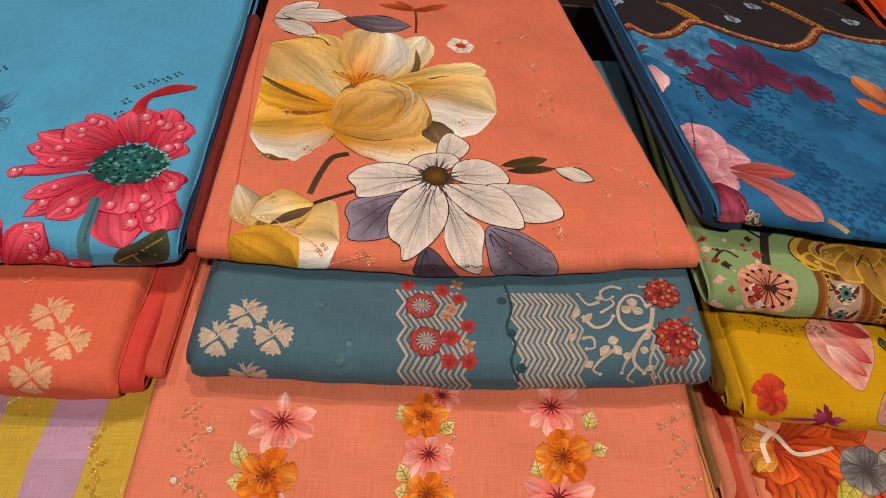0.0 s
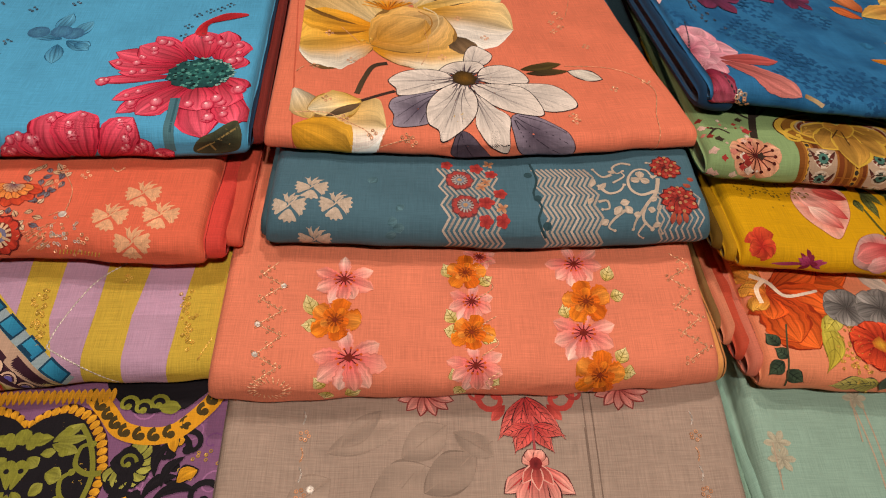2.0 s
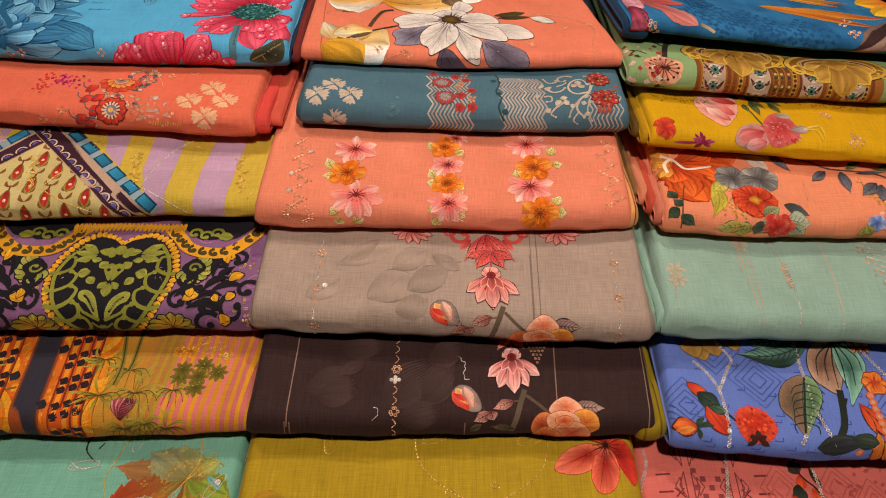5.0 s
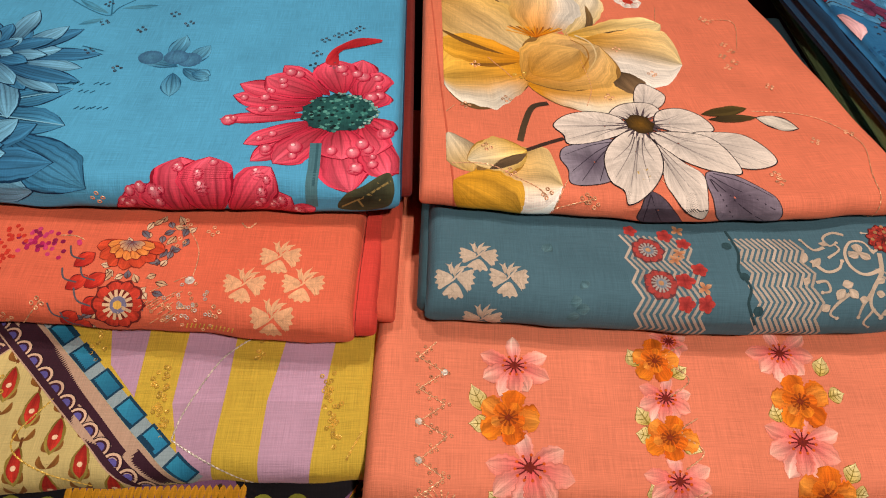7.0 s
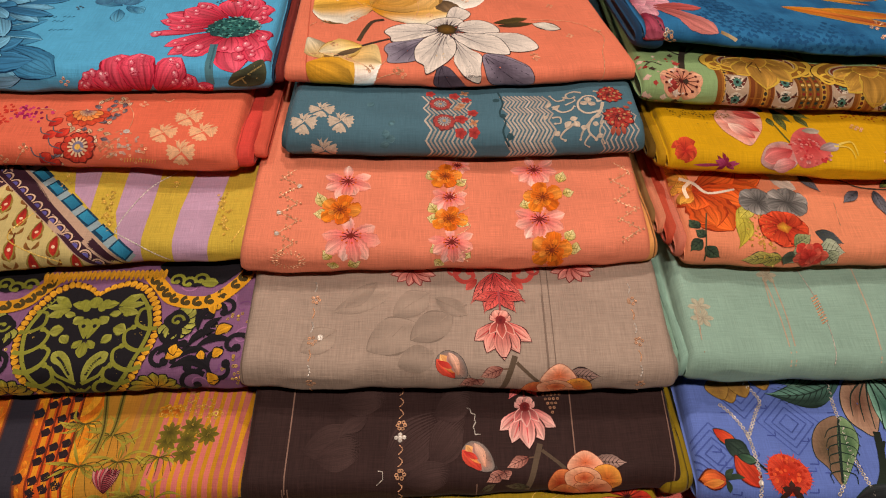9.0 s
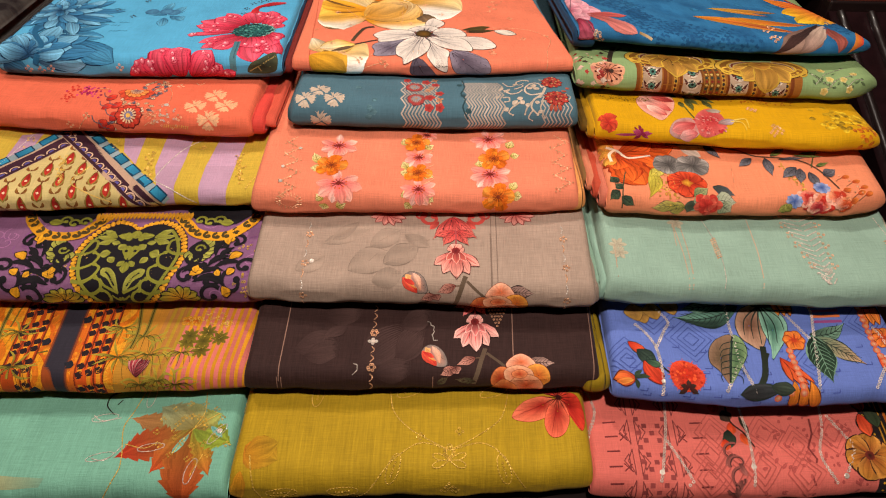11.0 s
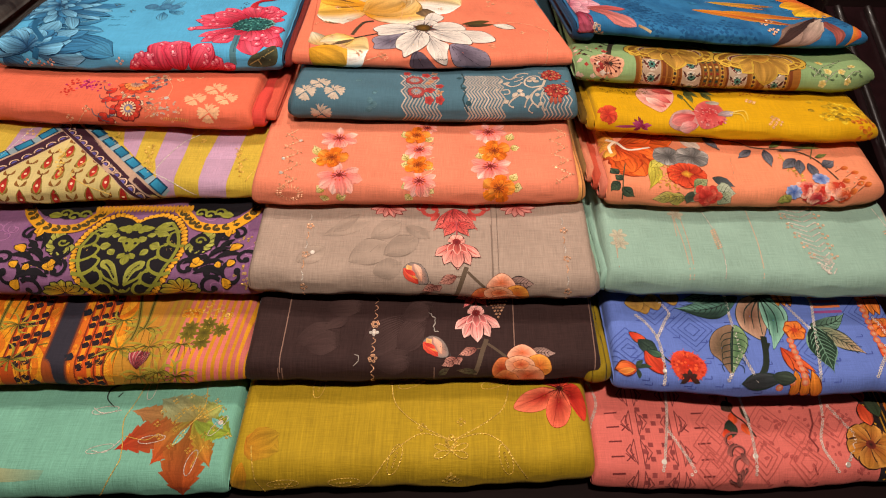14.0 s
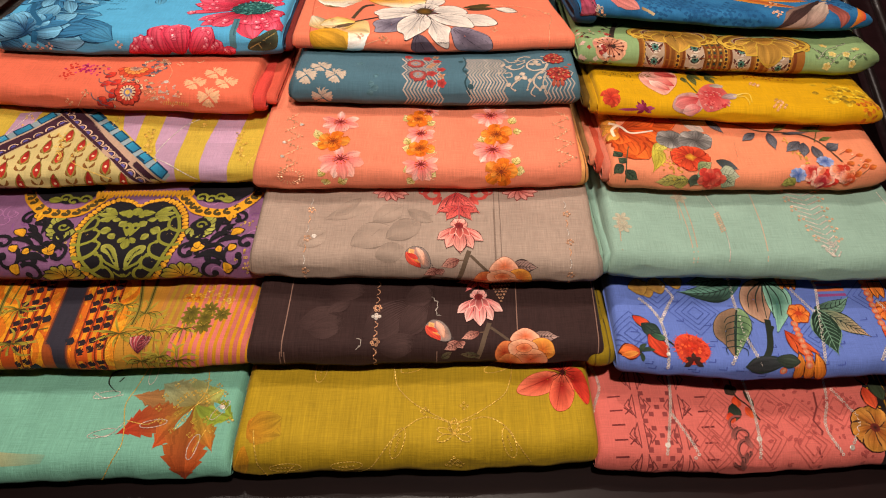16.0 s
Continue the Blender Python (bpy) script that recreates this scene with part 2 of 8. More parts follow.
def link_mesh(name, verts, faces, mat, parent=None, label="", uvs=None, dye=None, smooth=True, brush=None):
    me = bpy.data.meshes.new(name)
    me.from_pydata(verts, [], faces)
    if uvs is not None:
        lay = me.uv_layers.new(name="cloth")
        idx = np.empty(len(me.loops), dtype=np.int32)
        me.loops.foreach_get("vertex_index", idx)
        lay.data.foreach_set("uv", np.asarray(uvs, np.float32)[idx].ravel())
    if brush is not None:
        lay = me.uv_layers.new(name="brush")
        lay.data.foreach_set("uv", np.asarray(brush, np.float32)[idx].ravel())
    if dye is not None:
        at = me.attributes.new("dye", "FLOAT_COLOR", "POINT")
        at.data.foreach_set("color", np.c_[np.asarray(dye), np.ones(len(dye))].astype(np.float32).ravel())
    if smooth:
        me.polygons.foreach_set("use_smooth", np.ones(len(me.polygons), dtype=bool))
    me.materials.append(mat)
    ob = new(name, me)
    if parent is not None:
        ob.parent = parent
    if label:
        tagged(ob, label)
    return ob


def grid_faces(n, m, base=0):
    i = np.arange(n - 1)[:, None] * m + np.arange(m - 1)[None]
    return (np.stack([i, i + m, i + m + 1, i + 1], -1).reshape(-1, 4) + base).tolist()


def fold_mesh(fold, name, mat, parent=None, label=""):
    """The folded cloth itself, closed at its two ends by its rounded sides."""
    w, r = fold.width, 0.55 * fold.h
    end = np.r_[0, 0.0006, 0.002, 0.004, 0.007, 0.011, 0.016, 0.022]
    a = np.r_[end, np.linspace(0.027, w - 0.027, int(w / 0.004)), w - end[::-1]]
    k = min(fold.smax, 0.28)
    s = np.r_[fold.smin, -0.06, np.linspace(-0.045, 0.03, 50), np.linspace(0.03, k, int((k - 0.03) / 0.0032))[1:], np.linspace(k, fold.smax, 14)[1:]]
    A, S = np.meshgrid(a, s, indexing="ij")
    P = fold.at(A, S)
    n, m = A.shape
    faces = grid_faces(n, m)
    faces.append(list(range(m))[::-1])
    faces.append([(n - 1) * m + j for j in range(m)])
    return link_mesh(name, P.reshape(-1, 3), faces, mat, parent, label, uvs=np.stack([A, S], -1).reshape(-1, 2))


# ---------------------------------------------------------------- room and rack
def box(name, lo, hi, mat, parent=None, label="", bevel=0.0, kind=""):
    bm = bmesh.new()
    bmesh.ops.create_cube(bm, size=1)
    for v in bm.verts:
        for k in range(3):
            v.co[k] = lo[k] if v.co[k] < 0 else hi[k]
    if bevel:
        bmesh.ops.bevel(bm, geom=list(bm.edges), offset=bevel, segments=3, affect="EDGES", profile=0.5)
    me = bpy.data.meshes.new(name)
    bm.to_mesh(me)
    bm.free()
    me.materials.append(mat)
    ob = new(name, me)
    if parent is not None:
        ob.parent = parent
    if label or kind:
        tagged(ob, label, kind=kind)
    return ob


box("floor", (-2.5, -2.5, -0.1), (2.5, 2.6, 0), FLOORING, label="brown tiled shop floor", kind="structure")
box("ceiling", (-2.5, -2.5, 2.7), (2.5, 2.6, 2.8), PLASTER, label="plain plaster shop ceiling", kind="structure")
box("wall_north", (-2.5, 2.5, 0), (2.5, 2.6, 2.7), PLASTER, label="plain warm plaster wall", kind="structure")
box("wall_south", (-2.5, -2.6, 0), (2.5, -2.5, 2.7), PLASTER, label="plain warm plaster wall", kind="structure")
box("wall_west", (-2.6, -2.5, 0), (-2.5, 2.6, 2.7), PLASTER, label="plain warm plaster wall", kind="structure")
box("wall_east", (2.5, -2.5, 0), (2.6, 2.6, 2.7), PLASTER, label="plain warm plaster wall", kind="structure")


def pile(key, name, label, mat, category="folded fabric"):
    top = tagged(new(name), label, category, group="folded fabrics on the rack")
    top.location = (0, 0, 0)
    fold_mesh(FOLDS[key], "cloth", mat, top)
    return top


FABRICS = {
    "M1": ("coral", "e27a5c", "coral folded fabric printed with yellow and white flowers"),
    "M2": ("teal", "4a6a78", "teal folded fabric with cream sprigs and zigzag borders"),
    "M3": ("coral_floral", "e18062", "light coral folded fabric with three floral bands"),
    "M4": ("grey", "a48d7e", "taupe grey folded fabric with a red flower spray"),
    "M5": ("brown", "362321", "dark brown folded fabric with pink flower spray"),
    "M6": ("olive", "ab8a1c", "mustard olive folded fabric with gold embroidery"),
    "L1": ("sky_blue", "54a6d0", "sky blue folded fabric with a red daisy print"),
    "L2": ("orange", "dc684c", "orange red folded fabric with cream sprigs"),
    "L3": ("striped", "c5a53c", "lilac and yellow striped folded fabric with a diamond border"),
    "L4": ("purple", "82577a", "purple folded fabric with black and gold damask medallion"),
    "L5": ("ikat", "d0661c", "orange folded fabric with ikat stripes and palms"),
    "L6": ("mint", "74aa94", "mint green folded fabric with an autumn leaf print"),
    "R1": ("deep_blue", "2c6e9e", "deep blue folded fabric with flower and feather print"),
    "R2": ("green_gold", "87a06c", "pale green folded fabric with gold paisley border"),
    "R3": ("yellow", "d29c08", "yellow folded fabric with red flower print"),
    "R4": ("salmon", "e68a64", "salmon orange folded fabric with leaf and flower print"),
    "R5": ("pale_mint", "8eaa9a", "pale mint folded fabric with silver embroidery"),
    "R6": ("periwinkle", "6377be", "periwinkle blue folded fabric with leaf print"),
    "R7": ("pink", "d0685e", "pink folded fabric with embroidered geometric print"),
}
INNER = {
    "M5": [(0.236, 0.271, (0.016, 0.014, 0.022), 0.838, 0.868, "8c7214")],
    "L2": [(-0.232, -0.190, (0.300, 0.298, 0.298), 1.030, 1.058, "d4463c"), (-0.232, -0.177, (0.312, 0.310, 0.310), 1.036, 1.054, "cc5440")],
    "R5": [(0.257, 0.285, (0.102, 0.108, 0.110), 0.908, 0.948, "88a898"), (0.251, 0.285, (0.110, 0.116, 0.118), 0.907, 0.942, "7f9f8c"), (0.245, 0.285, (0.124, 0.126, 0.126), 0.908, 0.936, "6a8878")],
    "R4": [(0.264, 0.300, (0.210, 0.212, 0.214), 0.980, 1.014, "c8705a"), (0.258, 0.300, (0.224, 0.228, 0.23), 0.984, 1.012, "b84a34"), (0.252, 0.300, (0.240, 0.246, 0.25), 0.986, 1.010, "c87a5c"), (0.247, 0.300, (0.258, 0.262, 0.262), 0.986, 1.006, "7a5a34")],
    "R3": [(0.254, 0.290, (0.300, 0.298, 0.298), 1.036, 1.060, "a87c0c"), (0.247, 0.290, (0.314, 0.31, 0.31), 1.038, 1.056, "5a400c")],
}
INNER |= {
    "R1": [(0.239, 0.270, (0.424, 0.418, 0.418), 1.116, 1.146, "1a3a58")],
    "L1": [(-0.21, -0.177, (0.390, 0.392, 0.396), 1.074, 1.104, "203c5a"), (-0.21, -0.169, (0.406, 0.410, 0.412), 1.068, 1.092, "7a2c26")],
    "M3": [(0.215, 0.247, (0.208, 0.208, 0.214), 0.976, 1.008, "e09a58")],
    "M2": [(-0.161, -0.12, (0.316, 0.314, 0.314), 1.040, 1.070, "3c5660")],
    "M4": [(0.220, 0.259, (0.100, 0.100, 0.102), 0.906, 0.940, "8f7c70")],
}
THING = {}
for key, (nm, hx, label) in FABRICS.items():
    THING[key] = pile(key, "folded_fabric", label, cloth(nm + "_cloth", lin(hx), slub={"M4": 0.30, "M5": 0.45, "M6": 0.26, "L6": 0.3, "L3": 0.34}.get(key, 0.25), shade=lin("1f5886") if key == "R1" else None, streak={"M6": 0.26, "L6": 0.12, "M5": 0.2, "M4": 0.06}.get(key, 0.0), count=1000 if key in ("M4", "M5", "M6") else 1500))
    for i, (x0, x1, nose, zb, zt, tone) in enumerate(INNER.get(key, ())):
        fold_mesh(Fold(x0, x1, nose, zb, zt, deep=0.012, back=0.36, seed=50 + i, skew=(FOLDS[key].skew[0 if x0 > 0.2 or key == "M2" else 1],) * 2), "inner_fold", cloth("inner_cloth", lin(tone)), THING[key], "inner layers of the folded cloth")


# ---------------------------------------------------------------- prints and needlework
def shade(c, k):
    return np.clip(np.asarray(c, float) * k, 0, 1)


def blend(c0, c1, t):
    return np.asarray(c0) * (1 - np.asarray(t)[..., None]) + np.asarray(c1) * np.asarray(t)[..., None]


class Art:
    """Dye shapes laid on a folded cloth, in its own metres (a across, s along)."""

    def __init__(self, key, seed=3):
        self.key, self.fold = key, FOLDS[key]
        self.v, self.f, self.c, self.uv, self.b, self.n, self.layer, self.hold, self.move = [], [], [], [], [], 0, 0, False, (0, 0)
        self.rnd, self.brush = np.random.RandomState(seed), np.random.RandomState(seed + 40)
        self.metal, self.amin, self.boxes = {}, 0.0012, []

    def patch(self, A, S, C, brush=None):
        n, m = A.shape
        A, S = A + self.move[0], S + self.move[1]
        seat = self.brush.uniform(0, 60, 2)
        self.b.append((np.broadcast_to(seat, (n, m, 2)) if brush is None else np.stack(brush, -1) + seat).reshape(-1, 2))
        A = np.clip(A, self.amin, self.fold.width - 0.0012)
        S = np.clip(S, -0.045, self.fold.smax - 0.002)
        self.layer += 0 if self.hold else 1
        lo, hi = (A.min(), S.min()), (A.max(), S.max())
        level = 0
        if self.boxes:
            b = np.array(self.boxes)
            over = (b[:, 0] < hi[0]) & (b[:, 2] > lo[0]) & (b[:, 1] < hi[1]) & (b[:, 3] > lo[1])
            level = int(b[over, 4].max()) + 1 if over.any() else 0
        self.boxes.append((*lo, *hi, level))
        P = self.fold.at(A, S, 0.00018 + 0.00003 * min(level, 18) + 0.000014 * max(0, min(level, 90) - 18))
        self.v.append(P.reshape(-1, 3))
        self.c.append(np.broadcast_to(np.asarray(C, float), (n, m, 3)).reshape(-1, 3))
        self.uv.append(np.stack([A, S], -1).reshape(-1, 2))
        self.f += grid_faces(n, m, self.n)
        self.n += n * m

    def petal(self, p, q, w, c0, c1, edge=None, outline=None, bend=0.0, fat=0.55, sharp=0.85, vein=0.0, veins=3, wave=0.0, ow=0.0011, side=None, teeth=0.0, flat=False):
        """A petal or leaf from p to its tip q, w wide, dyed from c0 to c1."""
        if outline:
            d = np.subtract(q, p) / max(math.dist(p, q), 1e-6)
            self.petal(np.subtract(p, d * ow), np.add(q, d * ow * 1.3), w + 2 * ow, outline, outline, bend=bend, fat=fat, sharp=sharp, wave=wave, flat=True)
        c0, c1 = lin(c0), lin(c1)
        L = math.dist(p, q)
        fine = 0.0014 if min(p[1], q[1]) - 0.4 * w < 0.03 else 0.0028
        n, m = max(8, min(120, int(L / fine))), max(5, min(55, int(w / fine) | 1))
        n = max(n, 70) if teeth else max(n, 14) if w > 0.008 else n
        m = max(m, 8 * veins + 1) if vein and not flat else m
        m = max(m, 13) if w > 0.012 else max(m, 9) if w > 0.007 else m
        t, k = np.meshgrid(np.linspace(0, 1, n), np.linspace(-1, 1, m), indexing="ij")
        tip = 3.4 if sharp < 0.7 else 2.2 if sharp < 1.0 else 1.5
        rise = np.sin(0.5 * math.pi * np.clip(t / fat, 0, 1)) ** 0.75
        fall = 1 - np.clip((t - fat) / (1 - fat), 0, 1) ** tip
        if sharp >= 1.3:
            fall = (0.5 + 0.5 * np.cos(math.pi * np.clip((t - fat) / (1 - fat), 0, 1))) ** 0.75
        half = 0.5 * w * np.maximum(rise * fall, 0.012)
        half = half * (1 + 0.05 * np.sin(t * 9 + 2.1 * self.layer + 1.5 * np.sign(k)) + wave * np.sin(t * 34 + self.layer + np.sign(k)))
        if not flat and w > 0.006:
            u = self.brush.uniform(0, 6.28, 3)
            half = half * (1 + 0.035 * np.sin(t * 17 + u[0] + 2 * np.sign(k)) + 0.025 * np.sin(t * 41 + u[1] - np.sign(k)))
        if teeth:
            half = half * (1 - teeth * ((t * 8 + 0.25 * np.sign(k)) % 1) * (t > 0.3))
        if w > 0.014 and not vein and not flat:
            vein, veins = 0.16, 4
        d = np.subtract(q, p)
        e = np.array([-d[1], d[0]]) / max(L, 1e-6)
        off = half * k + bend * L * np.sin(math.pi * t)
        A, S = p[0] + d[0] * t + e[0] * off, p[1] + d[1] * t + e[1] * off
        C = blend(c0, c1, t)
        if edge:
            C = C * (1 - (k ** 2)[..., None] * 0.7) + np.asarray(lin(edge)) * (k ** 2)[..., None] * 0.7
        if side:
            g = (k - side[1]) if side[1] >= 0 else (-k + side[1])
            C = blend(C, lin(side[0]), 1 / (1 + np.exp(-np.clip(9 * g, -30, 30))) * np.clip(3 * t - 0.3, 0, 1))
        if not flat and w > 0.006:
            g = 0
            for f in (2.2, 4.9, 9.5):
                u = self.brush.uniform(0, 6.28, 2)
                g = g + np.sin(k * f + u[0] + t * (u[1] - 3))
            C = C * (1 + 0.085 * g * (0.5 + t))[..., None]
        if vein and not flat:
            C = C * (1 - vein * 1.5 * ((0.5 + 0.5 * np.cos(k * math.pi * veins + 0.7 * np.sin(3 * t + self.layer))) ** 9)[..., None] * (1 - 0.6 * t)[..., None])
        C = C * (1 + 0.09 * np.sin(5 * t + 3 * k + self.layer) - 0.16 * (1 - t) ** 3)[..., None]
        self.patch(A, S, np.clip(C, 0, 1), None if flat else (k * (1.2 + 70 * w), t * (0.5 + 12 * L)))

    def disc(self, p, r, c0, c1=None, ry=None, wob=0.0, lobes=5, turn=0.0):
        ry = ry or r
        n = max(10, min(30, int(r / 0.0007)))
        g, th = np.meshgrid(np.linspace(0.02, 1, max(3, min(8, int(r / 0.002)))), np.linspace(0, 2 * math.pi, n), indexing="ij")
        k = g * (1 + wob * np.cos(lobes * th + turn))
        self.patch(p[0] + r * k * np.cos(th), p[1] + ry * k * np.sin(th), blend(lin(c0), lin(c1 or c0), g), (g * np.cos(th) * 150 * r, g * np.sin(th) * 150 * r))

    def line(self, pts, w, col, col2=None, taper=0.0, soft=True):
        """A drawn line through some points."""
        q = np.array(pts, float)
        if soft and len(q) > 2:
            t = np.arange(len(q))
            k = np.linspace(0, len(q) - 1, 6 * (len(q) - 1) + 1)
            i = np.clip(k.astype(int), 0, len(q) - 2)
            f = (k - i)[:, None]
            g = lambda j: q[np.clip(j, 0, len(q) - 1)]
            a, b, c, d = g(i - 1), g(i), g(i + 1), g(i + 2)
            q = 0.5 * (2 * b + (c - a) * f + (2 * a - 5 * b + 4 * c - d) * f ** 2 + (3 * b - a - 3 * c + d) * f ** 3)
        d = np.gradient(q, axis=0)
        e = np.stack([-d[:, 1], d[:, 0]], -1) / np.maximum(np.linalg.norm(d, axis=1), 1e-9)[:, None]
        t = np.linspace(0, 1, len(q))
        h = 0.5 * w * (1 - taper * t)
        k = np.array([-1, 0, 1.0])
        Q = q[:, None] + e[:, None] * (h[:, None] * k)[..., None]
        self.patch(Q[..., 0], Q[..., 1], blend(lin(col), lin(col2 or col), np.repeat(t[:, None], 3, 1)))

    def band(self, p, q, w, col, col2=None):
        t = np.linspace(0, 1, max(2, int(math.dist(p, q) / 0.0018)))[:, None]
        self.line(np.array(p) * (1 - t) + np.array(q) * t, w, col, col2, soft=False)

    def quad(self, p, q, r, t, c0, c1=None):
        """A four-cornered field, corners in order round it."""
        n = max(2, int(max(math.dist(p, q), math.dist(t, r)) / 0.0022))
        m = max(2, int(max(math.dist(q, r), math.dist(p, t)) / 0.0022))
        u, v = np.meshgrid(np.linspace(0, 1, n), np.linspace(0, 1, m), indexing="ij")
        G = [(1 - u) * (1 - v) * p[k] + u * (1 - v) * q[k] + u * v * r[k] + (1 - u) * v * t[k] for k in (0, 1)]
        self.patch(G[0], G[1], blend(lin(c0), lin(c1 or c0), v))

    def apron(self, pts, top, col):
        """A scalloped field from a drawn edge up to a level."""
        q = np.array(pts)
        A = np.linspace(q[0, 0], q[-1, 0], 90)
        S = np.interp(A, q[:, 0], q[:, 1])
        S = np.convolve(np.pad(S, 3, mode="edge"), np.ones(7) / 7, "valid")
        u = np.linspace(0, 1, 40)[:, None]
        self.patch(np.repeat(A[None], 40, 0), S * (1 - u) + top * u, lin(col))
        return np.stack([A, S], -1)

    def curl(self, p, r, start, turn, w, col):
        """A scroll that winds in from a point; a little knob at its heart."""
        t = np.linspace(0, 1, 14)
        th = np.radians(start) + np.radians(turn) * t
        k = r * (1 - 0.72 * t)
        self.line(np.stack([p[0] + k * np.cos(th), p[1] + k * np.sin(th)], -1), w, col, taper=0.3, soft=False)
        self.disc((p[0] + k[-1] * math.cos(th[-1]), p[1] + k[-1] * math.sin(th[-1])), w * 0.8, col)

    def flower(self, p, r, n, w, c0, c1, heart=None, hr=0.25, turn=0.0, outline=None, squash=1.0, **kw):
        for i in range(n):
            th = math.radians(turn + 360 * i / n)
            k = r * self.rnd.uniform(0.9, 1.08)
            self.petal(p, (p[0] + k * math.cos(th), p[1] + k * squash * math.sin(th)), w, c0, c1, outline=outline, fat=0.62, **kw)
        if heart:
            self.disc(p, r * hr, heart, wob=0.12, lobes=7)
            for i in range(7):
                th = math.radians(turn + 25 + 360 * i / 7)
                self.band(p, (p[0] + r * hr * 1.9 * math.cos(th), p[1] + r * hr * 1.9 * math.sin(th)), r * 0.05, heart)

    def shape(self, pts, c0, c1=None, outline=None, ow=0.0009, hub=None, streaks=7.0, soft=True):
        """A painted patch with a drawn closed edge, dyed from its heart c0 to its rim c1."""
        q = np.array(pts, float)
        if soft:
            n = len(q)
            x = np.linspace(0, n, max(24, (12 if q[:, 1].min() < 0.03 else 7) * n), endpoint=False)
            i = x.astype(int)
            f = (x - i)[:, None]
            a, b, c, d = q[(i - 1) % n], q[i % n], q[(i + 1) % n], q[(i + 2) % n]
            q = 0.5 * (2 * b + (c - a) * f + (2 * a - 5 * b + 4 * c - d) * f ** 2 + (3 * b - a - 3 * c + d) * f ** 3)
        h = np.array(hub) if hub is not None else q.mean(0)
        q = np.concatenate([q, q[:1]])
        r = np.linalg.norm(q - h, axis=1)
        m = max(4, min(44, int(r.max() / (0.0012 if q[:, 1].min() < 0.03 else 0.0022))))
        if outline:
            out = h + (q - h) * (1 + ow / np.maximum(r, 1e-4))[:, None]
            g = np.linspace(0.05, 1, m)[:, None, None]
            G = h + (out - h)[None] * g
            self.patch(G[..., 0], G[..., 1], np.array(lin(outline)))
        g = np.linspace(0.03, 1, m)[:, None]
        G = h + (q - h)[None] * g[..., None]
        C = blend(lin(c0), lin(c1 or c0), np.repeat(g ** 1.3, len(q), 1))
        th = np.arange(len(q)) / (len(q) - 1) * streaks
        self.patch(G[..., 0], G[..., 1], C, (np.repeat(th[None], m, 0), np.repeat(g * (0.5 + 12 * r.max()), len(q), 1)))

    def leaf(self, p, q, w, c0, c1, ink="1c241c", n=5, bend=0.0, side=None, rib=0.0012, fat=0.45, sharp=1.3, ow=0.0009):
        """A leaf with a drawn midrib and slanting side veins."""
        self.petal(p, q, w, c0, c1, outline=ink, bend=bend, fat=fat, sharp=sharp, ow=ow, side=side)
        d = np.subtract(q, p)
        e = np.array([-d[1], d[0]])
        L = max(math.dist(p, q), 1e-6)
        at = lambda t: np.add(p, d * t + e * bend * math.sin(math.pi * t))
        self.line([at(t) for t in np.linspace(0.0, 0.92, 7)], rib * 1.4, ink, taper=0.6)
        for i in range(n):
            t = 0.1 + 0.68 * i / n
            h = 0.40 * w * math.sin(math.pi * min(1, t + 0.16)) ** 0.6
            for j in (-1, 1):
                a, b = at(t), at(min(0.97, t + 0.2)) + e / L * h * j
                self.line([a, (a + b) / 2 + e / L * h * 0.16 * j, b], rib, ink, taper=0.7)

    def fan(self, p, th, r, spread, col, scallops=4):
        """A carnation head: a wedge with a scalloped rim."""
        pts = [(0.0, 0.0)]
        n = 2 * scallops + 1
        for i in range(n):
            u = math.radians(th - spread / 2 + spread * i / (n - 1))
            k = r * (1.0 if i % 2 else 0.86)
            pts.append((k * math.cos(u), k * math.sin(u)))
        c = math.radians(th)
        self.shape([(p[0] + x, p[1] + y) for x, y in pts], col, col, hub=(p[0] + 0.5 * r * math.cos(c), p[1] + 0.5 * r * math.sin(c)))

    def sprig(self, p, r, col):
        """A small block-printed spray of three carnations on thin stems."""
        at = lambda x, y: (p[0] + r * x, p[1] + r * y)
        self.fan(at(-0.05, 0.02), 188, 0.95 * r, 78, col)
        self.fan(at(0.16, 0.05), -8, 0.98 * r, 82, col)
        self.fan(at(0.08, -0.28), -98, 0.86 * r, 88, col)
        for q, e, b in ((at(0.05, -0.05), at(0.42, 1.0), 0.1), (at(0.0, 0.1), at(-0.45, 0.85), -0.15), (at(0.12, 0.2), at(0.78, 0.72), 0.15), (at(-0.1, 0.15), at(-0.1, 0.95), 0.1), (at(0.2, -0.1), at(0.75, -0.75), 0.15)):
            self.petal(q, e, r * 0.20, col, col, bend=b, sharp=1.3)
        self.line([at(-0.5, -0.45), at(0.0, -0.1), at(0.5, 0.5)], r * 0.09, col)

    def rosette(self, p, r, rim, body, ray, eye, core="d8a860"):
        """A round folk-art flower in rings."""
        n = 10
        self.disc(p, r, rim, rim, wob=0.09, lobes=n)
        for i in range(n):
            th = 6.283 * i / n
            self.petal((p[0] + 0.3 * r * math.cos(th), p[1] + 0.3 * r * math.sin(th)), (p[0] + 0.95 * r * math.cos(th), p[1] + 0.95 * r * math.sin(th)), 0.46 * r, body, body, fat=0.7, sharp=0.5)
        self.disc(p, 0.60 * r, rim)
        for i in range(14):
            th = 6.283 * i / 14
            self.band((p[0] + 0.15 * r * math.cos(th), p[1] + 0.15 * r * math.sin(th)), (p[0] + 0.58 * r * math.cos(th), p[1] + 0.58 * r * math.sin(th)), 0.12 * r, ray)
        self.disc(p, 0.33 * r, eye, wob=0.1, lobes=8)
